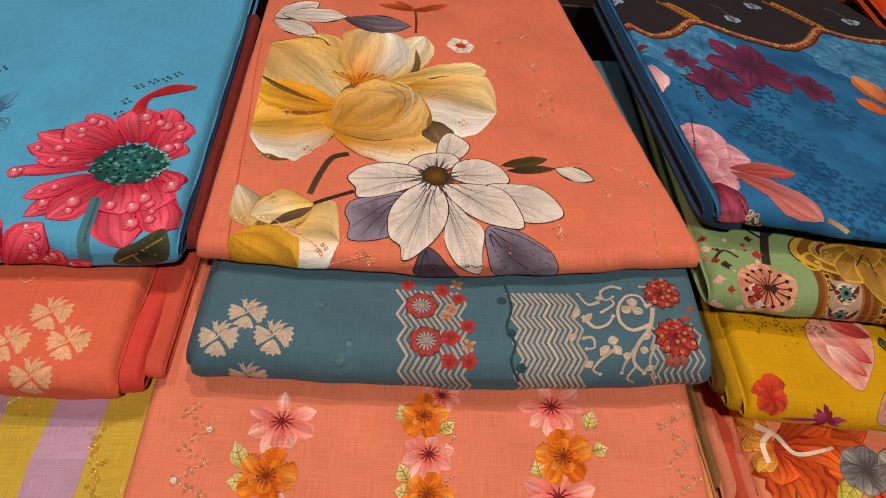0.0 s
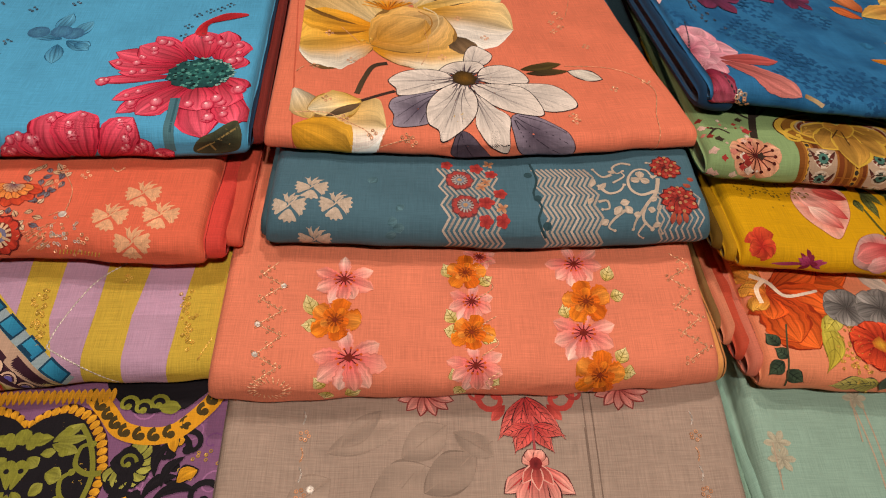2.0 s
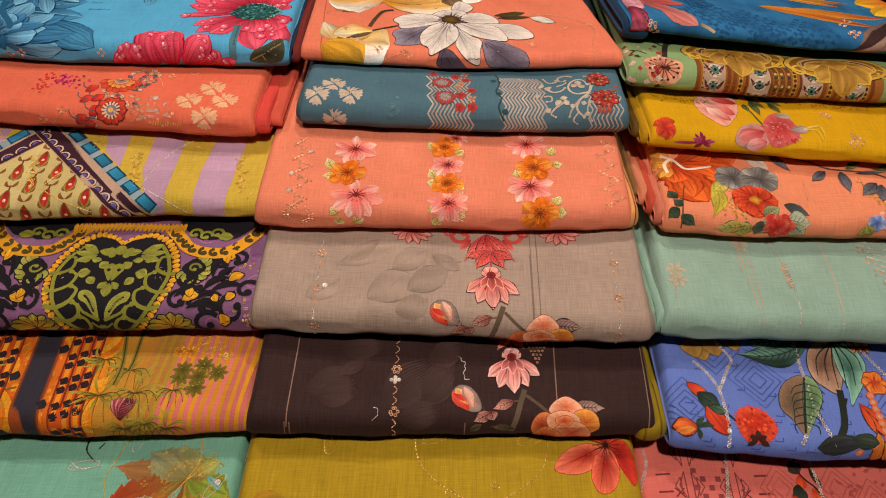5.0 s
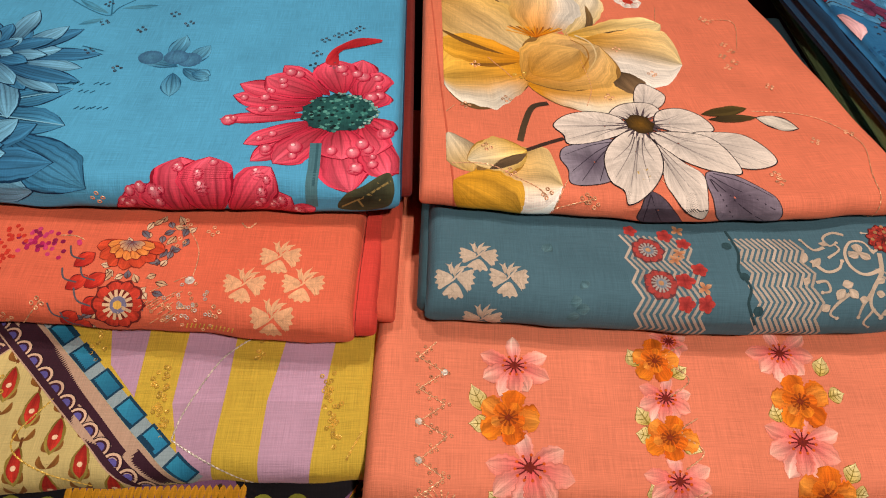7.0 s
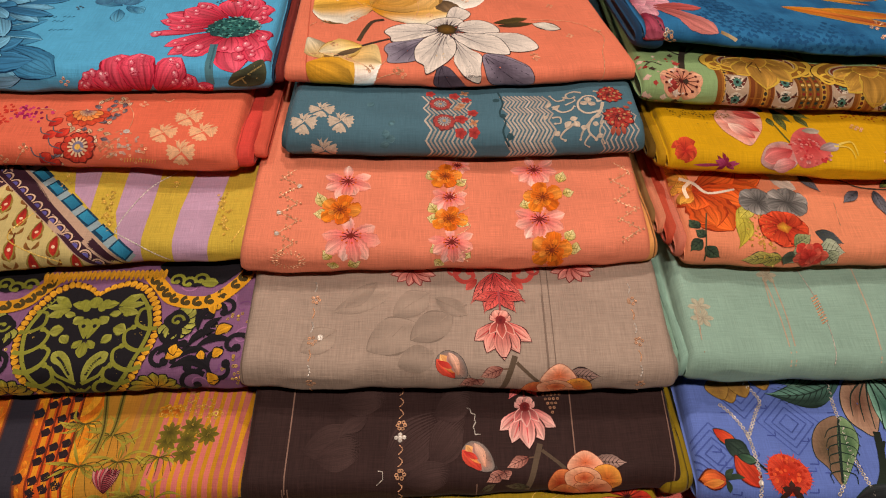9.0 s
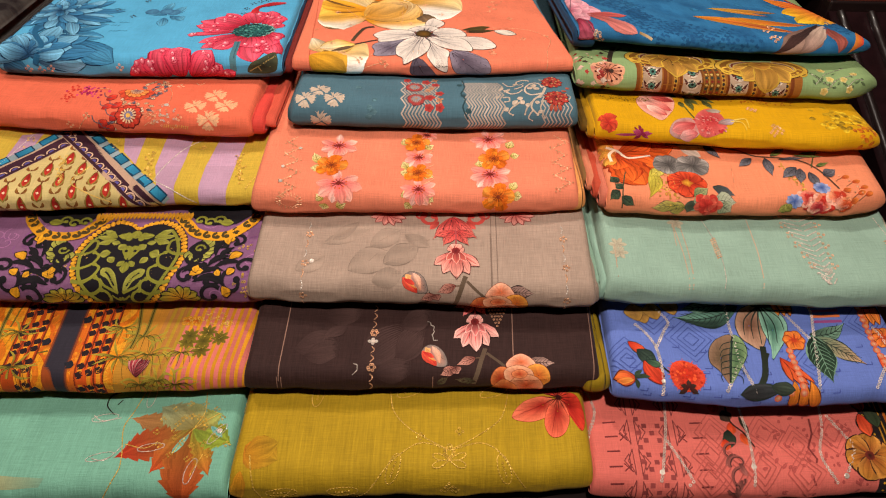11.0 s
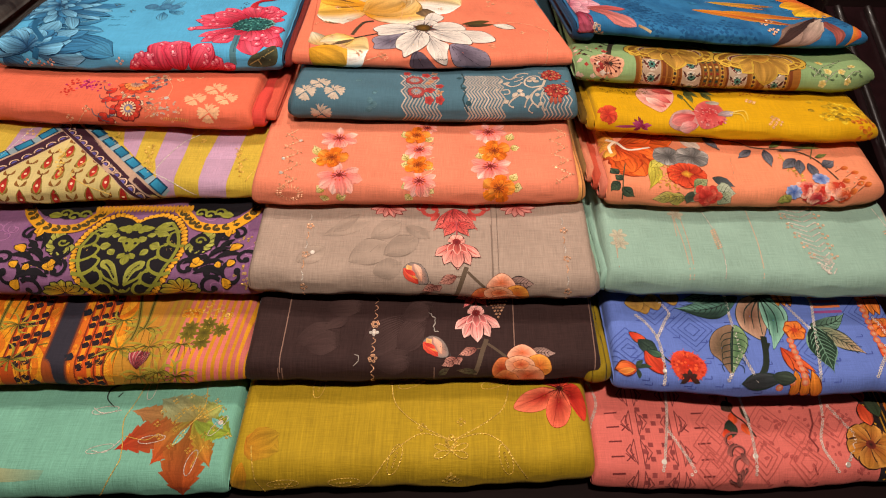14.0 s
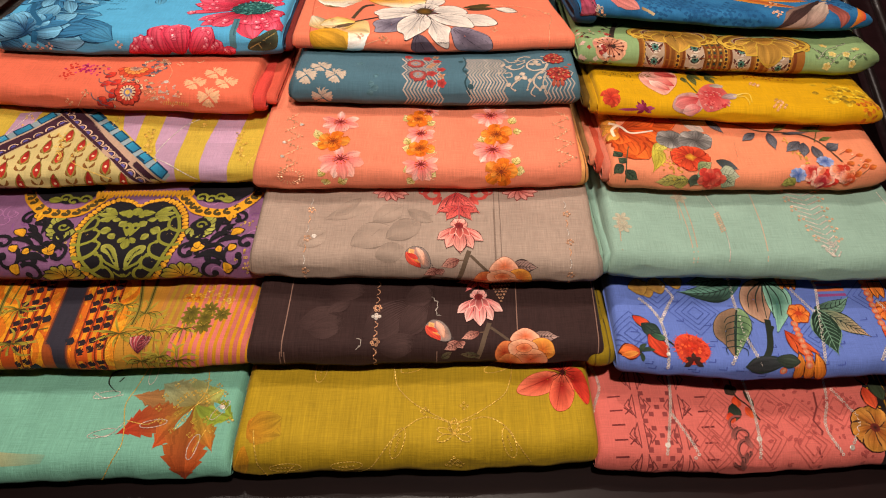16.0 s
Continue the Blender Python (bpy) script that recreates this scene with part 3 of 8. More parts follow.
        self.disc(p, 0.17 * r, core)

    def zigzag(self, a0, a1, n, s0, s1, amp, period, w, cols, lean=0.0):
        for i in range(n):
            a = a0 + (a1 - a0) * i / max(1, n - 1)
            s = np.arange(s0, s1, period / 8)
            tri = np.abs(((s / period) % 1) * 2 - 1) * 2 - 1
            self.line(np.stack([a + amp * tri + lean * (s - s0), s], -1), w, cols[i % len(cols)], soft=False)

    def ring(self, p, r, kind="gold", tilt=0.25, solid=False):
        """A sewn sequin: a little cupped metal disc with a hole."""
        k = 7
        th = np.linspace(0, 2 * math.pi, k, endpoint=False) + self.rnd.uniform(0, 1)
        tx, ty = self.rnd.normal(0, tilt, 2)
        hole = 0.12 if solid else 0.45
        base = self.metal.setdefault(kind, [[], [], 0])
        off = base[2]
        rows = []
        for rad, up in ((r, 0.0006), (r * 0.75, 0.0010), (r * hole, 0.0007)):
            A, S = p[0] + rad * np.cos(th), p[1] + rad * np.sin(th)
            lift = up + tx * rad * np.cos(th) * 0.5 + ty * rad * np.sin(th) * 0.5
            rows.append(self.fold.at(np.clip(A, 0.001, self.fold.width - 0.001), np.maximum(S, -0.04), np.maximum(lift, 0.0005)))
        base[0].append(np.concatenate(rows))
        base[2] += 3 * k
        for j in range(2):
            for i in range(k):
                base[1].append([off + j * k + i, off + j * k + (i + 1) % k, off + (j + 1) * k + (i + 1) % k, off + (j + 1) * k + i])

    def cluster(self, p, r=0.0022, kind="copper", n=4, spread=2.0):
        for i in range(n):
            th = 6.283 * i / n + self.rnd.uniform(-0.3, 0.3)
            self.ring((p[0] + r * spread * math.cos(th), p[1] + r * spread * math.sin(th)), r, kind)

    def stitch(self, pts, kind="gold", w=0.0012, pitch=0.0045, rings=0.0, zig=0.0):
        """A sewn line of short stitches, or of sequins, along some points."""
        q = np.array(pts, float)
        d = np.r_[0, np.cumsum(np.hypot(*np.diff(q, axis=0).T))]
        if len(q) > 2:
            t = np.linspace(0, 1, 60 * len(q))
            i = np.clip((t * (len(q) - 1)).astype(int), 0, len(q) - 2)
            f = (t * (len(q) - 1) - i)[:, None]
            g = lambda j: q[np.clip(j, 0, len(q) - 1)]
            a, b, c, e = g(i - 1), g(i), g(i + 1), g(i + 2)
            q = 0.5 * (2 * b + (c - a) * f + (2 * a - 5 * b + 4 * c - e) * f ** 2 + (3 * b - a - 3 * c + e) * f ** 3)
            d = np.r_[0, np.cumsum(np.hypot(*np.diff(q, axis=0).T))]
        n = max(2, int(d[-1] / pitch))
        x = np.linspace(0, d[-1], n + 1)
        q = np.stack([np.interp(x, d, q[:, 0]), np.interp(x, d, q[:, 1])], -1)
        if zig:
            q[1::2] += zig
        for i in range(n):
            if rings:
                self.ring(q[i], rings, kind)
                continue
            u, v = q[i], q[i] + (q[i + 1] - q[i]) * 0.96
            e = np.array([-(v - u)[1], (v - u)[0]]) / max(np.linalg.norm(v - u), 1e-9) * w / 2
            A = np.array([u + e * 0.5, u - e * 0.5, (u + v) / 2 + e, (u + v) / 2 - e, v + e * 0.5, v - e * 0.5, (u + v) / 2])
            base = self.metal.setdefault(kind, [[], [], 0])
            off = base[2]
            base[0].append(self.fold.at(np.clip(A[:, 0], 0.001, self.fold.width - 0.001), np.maximum(A[:, 1], -0.04), np.array([4, 4, 6, 6, 4, 4, 11.0]) * 1e-4))
            base[2] += 7
            base[1] += [[off, off + 1, off + 3, off + 6], [off, off + 6, off + 2], [off + 2, off + 6, off + 4], [off + 6, off + 3, off + 5, off + 4]]

    def finish(self, thing, name="print", label=""):
        if self.v:
            ob = link_mesh(name, np.concatenate(self.v), self.f, PRINT, thing, label, uvs=np.concatenate(self.uv), dye=np.concatenate(self.c), brush=np.concatenate(self.b))
            tagged(ob, kind="stuff")
        for kind, (v, f, _) in self.metal.items():
            ob = link_mesh("embroidery", np.concatenate(v), f, {"gold": GOLD, "copper": COPPER, "silver": SILVER, "dark": BLACKSEQ}[kind], thing, kind + " thread and sequin embroidery", smooth=False)
            tagged(ob, kind="stuff")


# coral cloth: yellow and white blossoms
def print_coral():
    k = Art("M1")
    k.band((0.027, -0.005), (0.008, 0.322), 0.0016, "b8543c", "c8624a")
    k.amin = (0.021, 0.097)[0]
    W, O, G = "e6d6ca", "2e2428", "d99a1e"
    D = "7a5a34"
    k.petal((0.155, 0.251), (0.204, 0.336), 0.046, "e6c070", "f0e4d0", edge="e0bc70", fat=0.6, sharp=0.6, vein=0.04)
    k.petal((0.109, 0.214), (0.065, 0.331), 0.074, "e0a848", "e6c078", fat=0.6, sharp=0.65, vein=0.05, outline=D, ow=0.0004)
    k.petal((0.110, 0.207), (0.013, 0.299), 0.120, "e8cc98", "d2a050", edge="e4b858", fat=0.62, sharp=0.6, vein=0.05, outline=D, ow=0.0005)
    k.petal((0.110, 0.179), (0.016, 0.164), 0.104, "e09414", "e4b24c", fat=0.65, sharp=0.55, vein=0.05, side=("f0e6d4", 0.5), outline=D, ow=0.0005)
    k.petal((0.110, 0.201), (0.013, 0.221), 0.048, "e08c10", "e0a838", fat=0.6, sharp=0.7, vein=0.05)
    k.petal((0.085, 0.207), (0.016, 0.241), 0.007, "8a5c20", "6a4820", bend=0.05)
    k.petal((0.096, 0.194), (0.046, 0.188), 0.006, "a86c18", "7a5220", bend=0.08)
    k.petal((0.124, 0.240), (0.151, 0.353), 0.082, "e08a10", "e6cc98", edge="dcae58", fat=0.62, sharp=0.55, vein=0.05, side=("f0e6d8", -0.35))
    k.petal((0.172, 0.254), (0.191, 0.312), 0.008, "4a3828", "8a6a40", bend=-0.14)
    k.petal((0.155, 0.249), (0.269, 0.274), 0.044, "e2a830", "ecd49a", fat=0.7, sharp=0.65, vein=0.05)
    k.petal((0.177, 0.247), (0.266, 0.258), 0.011, "5a4430", "6e5434", bend=0.08)
    k.petal((0.168, 0.240), (0.267, 0.201), 0.106, "e09c20", "e4c890", fat=0.68, sharp=0.55, vein=0.05, side=("efe4d8", -0.1))
    k.petal((0.101, 0.157), (0.214, 0.158), 0.078, "dc9010", "e0b468", fat=0.55, sharp=0.6, vein=0.05, side=("f0e4cc", -0.55), outline=D, ow=0.0004)
    k.petal((0.192, 0.186), (0.210, 0.151), 0.030, "4a3828", "8a6c4c", fat=0.5, sharp=0.65, vein=0.04)
    k.petal((0.100, 0.164), (0.188, 0.233), 0.096, "c88420", "e4bc80", edge="dca850", fat=0.55, sharp=0.5, vein=0.04, outline="8a6430", ow=0.0006)
    k.petal((0.108, 0.174), (0.165, 0.224), 0.060, "cc8c2c", "deb068", fat=0.5, sharp=0.6, vein=0.04, side=("cc9440", -0.3))
    k.line([(0.166, 0.252), (0.180, 0.239), (0.180, 0.213), (0.167, 0.188)], 0.0026, "f0deb8", "e0b870", taper=0.6)
    k.line([(0.159, 0.242), (0.171, 0.231), (0.172, 0.212), (0.161, 0.192)], 0.0014, "b07828", "a87028")
    for i in range(26):
        d = -45 + 3.6 * i
        c = (0.122, 0.241)
        k.band(c, (c[0] + 0.0007 * d, c[1] + 0.012 + 0.009 * abs(math.sin(2.3 * i))), 0.0013, ("d87808", "c86408")[i % 2], ("f0a820", "e89010", "8a4a10")[i % 3])
    k.petal((0.042, 0.031), (0.111, 0.021), 0.095, "dc9820", "e6c88c", fat=0.65, sharp=0.5, vein=0.05, side=("efe4dc", -0.15))
    k.petal((0.045, 0.029), (0.084, 0.060), 0.020, "8a6434", "c89c58", bend=0.15, vein=0.03)
    k.petal((0.023, 0.079), (0.041, 0.031), 0.030, "e8dac0", "dcae58", edge="6a5236", fat=0.5, sharp=0.65)
    k.petal((0.038, 0.045), (0.088, 0.065), 0.042, "ecdcb8", "e0b050", edge="e2b24a", fat=0.55, outline="a87a30", ow=0.0006, vein=0.14, veins=6)
    k.petal((0.055, 0.036), (0.088, 0.061), 0.010, "5a4634", "6a5238")
    k.petal((0.026, 0.019), (0.079, -0.005), 0.060, "dc9a20", "e0a838", fat=0.5, sharp=0.6)
    k.line([(0.122, 0.083), (0.104, 0.074), (0.088, 0.065)], 0.0040, "3c2a24")
    k.line([(0.116, 0.131), (0.101, 0.124), (0.091, 0.101), (0.084, 0.076)], 0.0055, "3a2c24", "54422e")
    k.shape([(0.1792, 0.0229), (0.1697, -0.0016), (0.1901, -0.0117), (0.2079, -0.0105), (0.1937, 0.0092)], "4a404c", "564a58", outline=O, hub=(0.1838, 0.0071))
    k.shape([(0.2313, 0.0426), (0.2276, 0.0165), (0.2364, -0.0031), (0.2675, -0.0105), (0.2836, -0.002), (0.2794, 0.0162), (0.2652, 0.0319), (0.2493, 0.0421)], "4a3e4c", "8a7c8c", outline=O, hub=(0.2452, 0.0157))
    for pts in ([(0.2331, 0.0411), (0.2479, 0.024), (0.2777, 0.0073)], [(0.2325, 0.0357), (0.2449, 0.0136), (0.271, -0.0031)], [(0.2315, 0.0357), (0.2355, 0.014), (0.2543, -0.0105)], [(0.2369, 0.0423), (0.26, 0.0306), (0.2769, 0.0172)], [(0.1791, 0.0198), (0.1813, 0.0085), (0.193, -0.0117)], [(0.1791, 0.0198), (0.1748, 0.0081), (0.1752, -0.0063)]):
        k.line(pts, 0.0011, "2c2430", taper=0.5)
    k.shape([(0.166, 0.0828), (0.1417, 0.078), (0.1212, 0.0709), (0.1151, 0.057), (0.119, 0.0428), (0.1185, 0.0253), (0.1354, 0.0252), (0.153, 0.0336), (0.1618, 0.0574)], "5c5060", "9a8f9e", outline=O, hub=(0.1422, 0.0532))
    for q in ((0.1195, 0.0611), (0.1211, 0.0394), (0.1271, 0.0283), (0.1417, 0.0297)):
        k.line([(0.1657, 0.0813), (((0.1657, 0.0813)[0] + q[0]) / 2, ((0.1657, 0.0813)[1] + q[1]) / 2 + 0.003), q], 0.0010, "332a38", taper=0.6)
    h = (0.1944, 0.1065)
    def white_petal(edge, tips):
        mid = np.mean(edge, axis=0)
        k.shape(edge, "c4b8b0", W, outline=O, ow=0.0011, hub=0.7 * mid + 0.3 * np.array(h), streaks=16)
        for q in tips:
            u = 0.5 * np.array(h) + 0.5 * np.array(q)
            k.line([0.75 * np.array(h) + 0.25 * np.array(q), u + 0.2 * (mid - u), q], 0.0011, "4a3c44", "a09490", taper=0.7)

    white_petal([(0.1996, 0.1322), (0.2022, 0.153), (0.2116, 0.1663), (0.2216, 0.1619), (0.2309, 0.1491), (0.2188, 0.1317)], ((0.2136, 0.158), (0.2203, 0.1434)))
    white_petal([(0.1698, 0.1184), (0.1803, 0.1313), (0.1956, 0.1369), (0.2127, 0.1363), (0.2177, 0.125), (0.2009, 0.1146), (0.182, 0.1138)], ((0.1808, 0.1272), (0.1953, 0.132), (0.2095, 0.1295)))
    white_petal([(0.209, 0.107), (0.2166, 0.125), (0.2379, 0.1307), (0.2554, 0.1196), (0.26, 0.1009), (0.2388, 0.0957), (0.2216, 0.0983)], ((0.2347, 0.1215), (0.2513, 0.1085), (0.2399, 0.0988)))
    white_petal([(0.2383, 0.0942), (0.2587, 0.0977), (0.2822, 0.0945), (0.2964, 0.0774), (0.2993, 0.059), (0.2806, 0.0503), (0.2614, 0.0515), (0.252, 0.0706)], ((0.2883, 0.073), (0.2915, 0.0575), (0.2754, 0.0555)))
    white_petal([(0.1821, 0.1027), (0.1755, 0.1165), (0.1559, 0.1212), (0.1322, 0.1158), (0.1164, 0.1004), (0.1231, 0.0874), (0.1259, 0.0757), (0.1494, 0.0799), (0.1745, 0.0927)], ((0.1187, 0.099), (0.1255, 0.0817), (0.1489, 0.1124), (0.1479, 0.0843), (0.136, 0.0988)))
    white_petal([(0.2001, 0.0943), (0.2263, 0.097), (0.25, 0.0912), (0.2602, 0.0724), (0.2612, 0.043), (0.238, 0.0451), (0.2184, 0.0593), (0.2058, 0.0768)], ((0.257, 0.0468), (0.2458, 0.0552), (0.2546, 0.077), (0.2406, 0.0865)))
    white_petal([(0.1948, 0.0851), (0.1986, 0.06), (0.1947, 0.0293), (0.2013, 0.0103), (0.2206, -0.0008), (0.223, 0.0166), (0.2275, 0.0401), (0.2174, 0.0564), (0.2068, 0.0739)], ((0.2166, 0.0057), (0.2065, 0.0167), (0.2215, 0.0284), (0.2058, 0.0355)))
    white_petal([(0.186, 0.0982), (0.1664, 0.0844), (0.1521, 0.0597), (0.1504, 0.0319), (0.1586, 0.0213), (0.1615, 0.0101), (0.1788, 0.0216), (0.1962, 0.0461), (0.2014, 0.0722), (0.1955, 0.0926)], ((0.1608, 0.0143), (0.1559, 0.036), (0.1585, 0.0569), (0.1821, 0.0328), (0.1937, 0.0565), (0.1714, 0.0352)))
    for i in range(22):
        th = 0.2856 * i
        d = k.rnd.uniform(0.016, 0.030)
        k.petal(h, (h[0] + d * math.cos(th), h[1] + d * math.sin(th)), 0.0022, "2c2028", "6a5a60", sharp=1.3)
    k.disc(h, 0.0125, "7a5418", "3a2a14", ry=0.013, wob=0.08, lobes=9)
    k.petal((0.307, 0.117), (0.339, 0.101), 0.018, "e2d6c8", "d8ccbe", outline=O)
    k.petal((0.257, 0.123), (0.303, 0.130), 0.013, "4a3a1c", "54441f")
    k.petal((0.261, 0.116), (0.307, 0.117), 0.010, "3a2c1a", "4e3e20")
    k.flower((0.247, 0.323), 0.017, 6, 0.016, "e8d4c8", "ecdcd2", heart="c23a28", hr=0.35)
    for p in ((0.040, 0.119), (0.078, 0.133), (0.055, 0.064), (0.048, -0.030), (0.134, 0.009), (0.291, 0.043), (0.346, 0.083), (0.385, 0.094), (0.342, 0.163), (0.324, 0.286), (0.205, 0.227), (0.229, 0.183), (0.053, 0.187), (0.098, 0.014), (0.072, 0.036), (0.176, 0.145), (0.292, 0.035)):
        k.cluster(p, 0.0017, "copper", 4)
    for p in ((0.328, 0.237), (0.330, 0.224), (0.317, 0.216), (0.325, 0.204), (0.314, 0.196), (0.128, 0.012), (0.136, -0.023)):
        k.cluster(p, 0.0017, "copper", 4, 1.8)
    for p in ((0.183, 0.049), (0.177, 0.044), (0.183, 0.041), (0.179, 0.037), (0.090, 0.172), (0.096, 0.167), (0.100, 0.175)):
        k.ring(p, 0.0022, "gold")
    for line in ([(0.025, 0.039), (0.055, 0.042), (0.082, 0.026), (0.098, 0.012)], [(0.104, 0.002), (0.118, 0.007), (0.134, 0.012)], [(0.306, 0.126), (0.365, 0.117), (0.387, 0.081), (0.371, 0.033), (0.363, -0.018)], [(0.116, 0.029), (0.109, 0.014), (0.104, 0.002)], [(0.162, 0.207), (0.163, 0.162), (0.152, 0.130)], [(0.066, 0.200), (0.080, 0.179), (0.087, 0.166)], [(0.191, 0.041), (0.199, 0.024), (0.208, 0.016)], [(0.156, 0.257), (0.165, 0.224)], [(0.022, 0.107), (0.030, 0.118)]):
        k.stitch(line, "copper", 0.0011, 0.0042)
    k.amin = 0.0012
    k.petal((0.016, 0.358), (0.070, 0.397), 0.030, "d8ccc0", "e8dccf", outline="2e2428", vein=0.3)
    k.petal((0.016, 0.352), (0.072, 0.330), 0.026, "d0c4ba", "e6dace", outline="2e2428", vein=0.3)
    k.petal((0.025, 0.366), (0.108, 0.371), 0.030, "d8ccc0", "e8dccf", outline="2e2428", vein=0.3)
    k.petal((0.105, 0.365), (0.187, 0.357), 0.034, "5a4e58", "7c6e7c", outline="2e2428", vein=0.3)
    for x in (0, 1, 2, 3, 4):
        k.petal((0.197, 0.393), ((0.197, 0.393)[0] - 0.05 + 0.024 * x, (0.197, 0.393)[1] + 0.012 + 0.008 * math.sin(2 * x)), 0.012, "8a3014", "c85a24")
    k.line([(0.193, 0.342), (0.196, 0.367), (0.197, 0.393)], 0.003, "6a2a1c")
    k.stitch([(0.300, 0.398), (0.302, 0.338), (0.334, 0.349)], "copper", 0.0010)
    k.stitch([(0.275, 0.309), (0.263, 0.274)], "copper", 0.0010)
    k.stitch([(0.325, 0.284), (0.357, 0.277), (0.339, 0.229)], "copper", 0.0010)
    k.cluster((0.326, 0.342), 0.0018, "copper")
    k.cluster((0.294, 0.332), 0.0018, "copper")
    k.cluster((0.328, 0.281), 0.0018, "copper")
    k.finish(THING["M1"], "flower_print", "yellow and white blossom print")


print_coral()


# teal cloth: sprigs, zigzag borders and scrolls
def print_teal():
    k = Art("M2")
    CR = "c0ab98"
    for p in ((0.0372, 0.0531), (0.0197, 0.031), (0.0592, 0.035), (0.0415, 0.0001)):
        k.sprig(p, 0.0140, CR)
    k.hold = True
    k.zigzag((0.1588, 0.0472)[0], (0.206, 0.0493)[0], 11, -0.03, 0.085, 0.0034, 0.024, 0.0021, ["b3a294", "a89a90"], lean=-0.06)
    k.zigzag((0.2451, 0.0497)[0], (0.2939, 0.0501)[0], 12, -0.03, 0.085, 0.0034, 0.024, 0.0022, ["b3a294", "b0a092"], lean=-0.05)
    k.zigzag((0.3506, 0.0488)[0], (0.388, 0.0486)[0], 8, -0.03, 0.055, 0.0026, 0.020, 0.0017, ["b3a294", "a89a90"], lean=-0.06)
    k.hold = False
    for p in ((0.1687, 0.0688), (0.1726, 0.0361)):
        k.rosette(p, 0.0128, "6a3a3c", "a8403c", "a89a94", "7a8490", "b88a62")
    for p, r in (((0.1846, 0.0854), 0.007), ((0.1908, 0.0396), 0.008), ((0.2043, 0.0504), 0.007), ((0.1903, 0.0214), 0.007), ((0.205, 0.0216), 0.007), ((0.1575, 0.0889), 0.006), ((0.198, 0.0774), 0.006)):
        k.flower(p, r, 5, 0.8 * r, "8e2a2a", "bc403a")
    for p in ((0.188, 0.06), (0.1925, 0.0669), (0.2047, 0.0333), (0.1964, 0.0922)):
        for i in range(4):
            k.petal(p, (p[0] + 0.006 * math.cos(1.57 * i + 0.5), p[1] + 0.006 * math.sin(1.57 * i + 0.5)), 0.0036, "b06a4a", "c89a74")
    k.line([(0.2353, 0.0929), (0.2389, 0.0688), (0.2341, 0.0495), (0.2397, 0.0347), (0.2367, 0.022), (0.2437, 0.0062)], 0.0022, "2c454c")
    for p in ((0.2318, 0.0757), (0.2372, 0.0443), (0.2443, 0.0172)):
        k.disc(p, 0.0040, "2c454c")
    # scrolling vine
    for pts, w in (([(0.2945, 0.0611), (0.3027, 0.0498), (0.3134, 0.0522), (0.3194, 0.0605)], 0.0035), ([(0.3534, 0.0684), (0.3469, 0.0489), (0.334, 0.0329), (0.3309, 0.021), (0.3398, 0.0119)], 0.0040), ([(0.334, 0.0329), (0.3248, 0.0211), (0.3221, 0.0125)], 0.0030), ([(0.3475, 0.0517), (0.3326, 0.0465), (0.3243, 0.0548), (0.325, 0.0691), (0.3335, 0.0805), (0.3438, 0.0801), (0.3478, 0.0714)], 0.0034), ([(0.3311, 0.0882), (0.3222, 0.091), (0.313, 0.0854), (0.3153, 0.077), (0.3223, 0.0803)], 0.0028)):
        k.line(pts, w, CR, taper=0.55)
        k.disc(pts[-1], w * 0.5, CR)
    for pts, w in (([(0.3104, 0.0753), (0.3008, 0.0726), (0.2941, 0.0835)], 0.0032), ([(0.2916, 0.0397), (0.2996, 0.0404), (0.3006, 0.0325), (0.2944, 0.0315)], 0.0028), ([(0.3148, 0.0297), (0.3039, 0.0219), (0.2999, 0.0157), (0.3055, 0.0122)], 0.0028), ([(0.3485, 0.0332), (0.3434, 0.0204), (0.3499, 0.0069)], 0.0026), ([(0.3337, 0.0188), (0.3271, 0.0086), (0.3325, 0.0039)], 0.0022), ([(0.3472, 0.0686), (0.3574, 0.0768), (0.3546, 0.0871), (0.3465, 0.0897)], 0.0026), ([(0.3094, 0.0636), (0.3214, 0.0721), (0.3201, 0.078)], 0.0024)):
        k.line(pts, w, CR, taper=0.55)
        k.disc(pts[-1], w * 0.5, CR)
    c = (0.3361, 0.0689)
    for th in (80, 200, 320):
        k.petal(c, (c[0] + 0.010 * math.cos(math.radians(th)), c[1] + 0.010 * math.sin(math.radians(th))), 0.0085, CR, CR, fat=0.6)
    for p, q, w in (((0.311, 0.0365), (0.3201, 0.0386), 0.008), ((0.312, 0.0333), (0.3047, 0.026), 0.008), ((0.3151, 0.0332), (0.3213, 0.0262), 0.007), ((0.3031, 0.0638), (0.2936, 0.0544), 0.006), ((0.3379, 0.0384), (0.3464, 0.0423), 0.006), ((0.3355, 0.0302), (0.3426, 0.0282), 0.006), ((0.3291, 0.0244), (0.3221, 0.0261), 0.006), ((0.293, 0.0697), (0.2878, 0.0583), 0.006), ((0.2932, 0.0182), (0.2996, 0.0221), 0.006), ((0.3155, 0.0782), (0.3074, 0.0796), 0.005), ((0.3395, 0.0142), (0.3473, 0.0167), 0.005), ((0.2879, 0.0449), (0.2818, 0.0374), 0.005)):
        k.petal(p, q, w, CR, CR, sharp=1.1)
    for p, r in (((0.3662, 0.0396), 0.0175), ((0.3633, 0.0823), 0.0150)):
        k.flower(p, r, 11, 0.5 * r, "7a2220", "b83a30", outline="5a2424")
        for i in range(34):
            th, d = 2.4 * i, r * 0.92 * math.sqrt((i + 1) / 34)
            k.disc((p[0] + d * math.cos(th), p[1] + d * math.sin(th)), 0.0017, ("a8443a", "8a2824", "b08058")[i % 3])
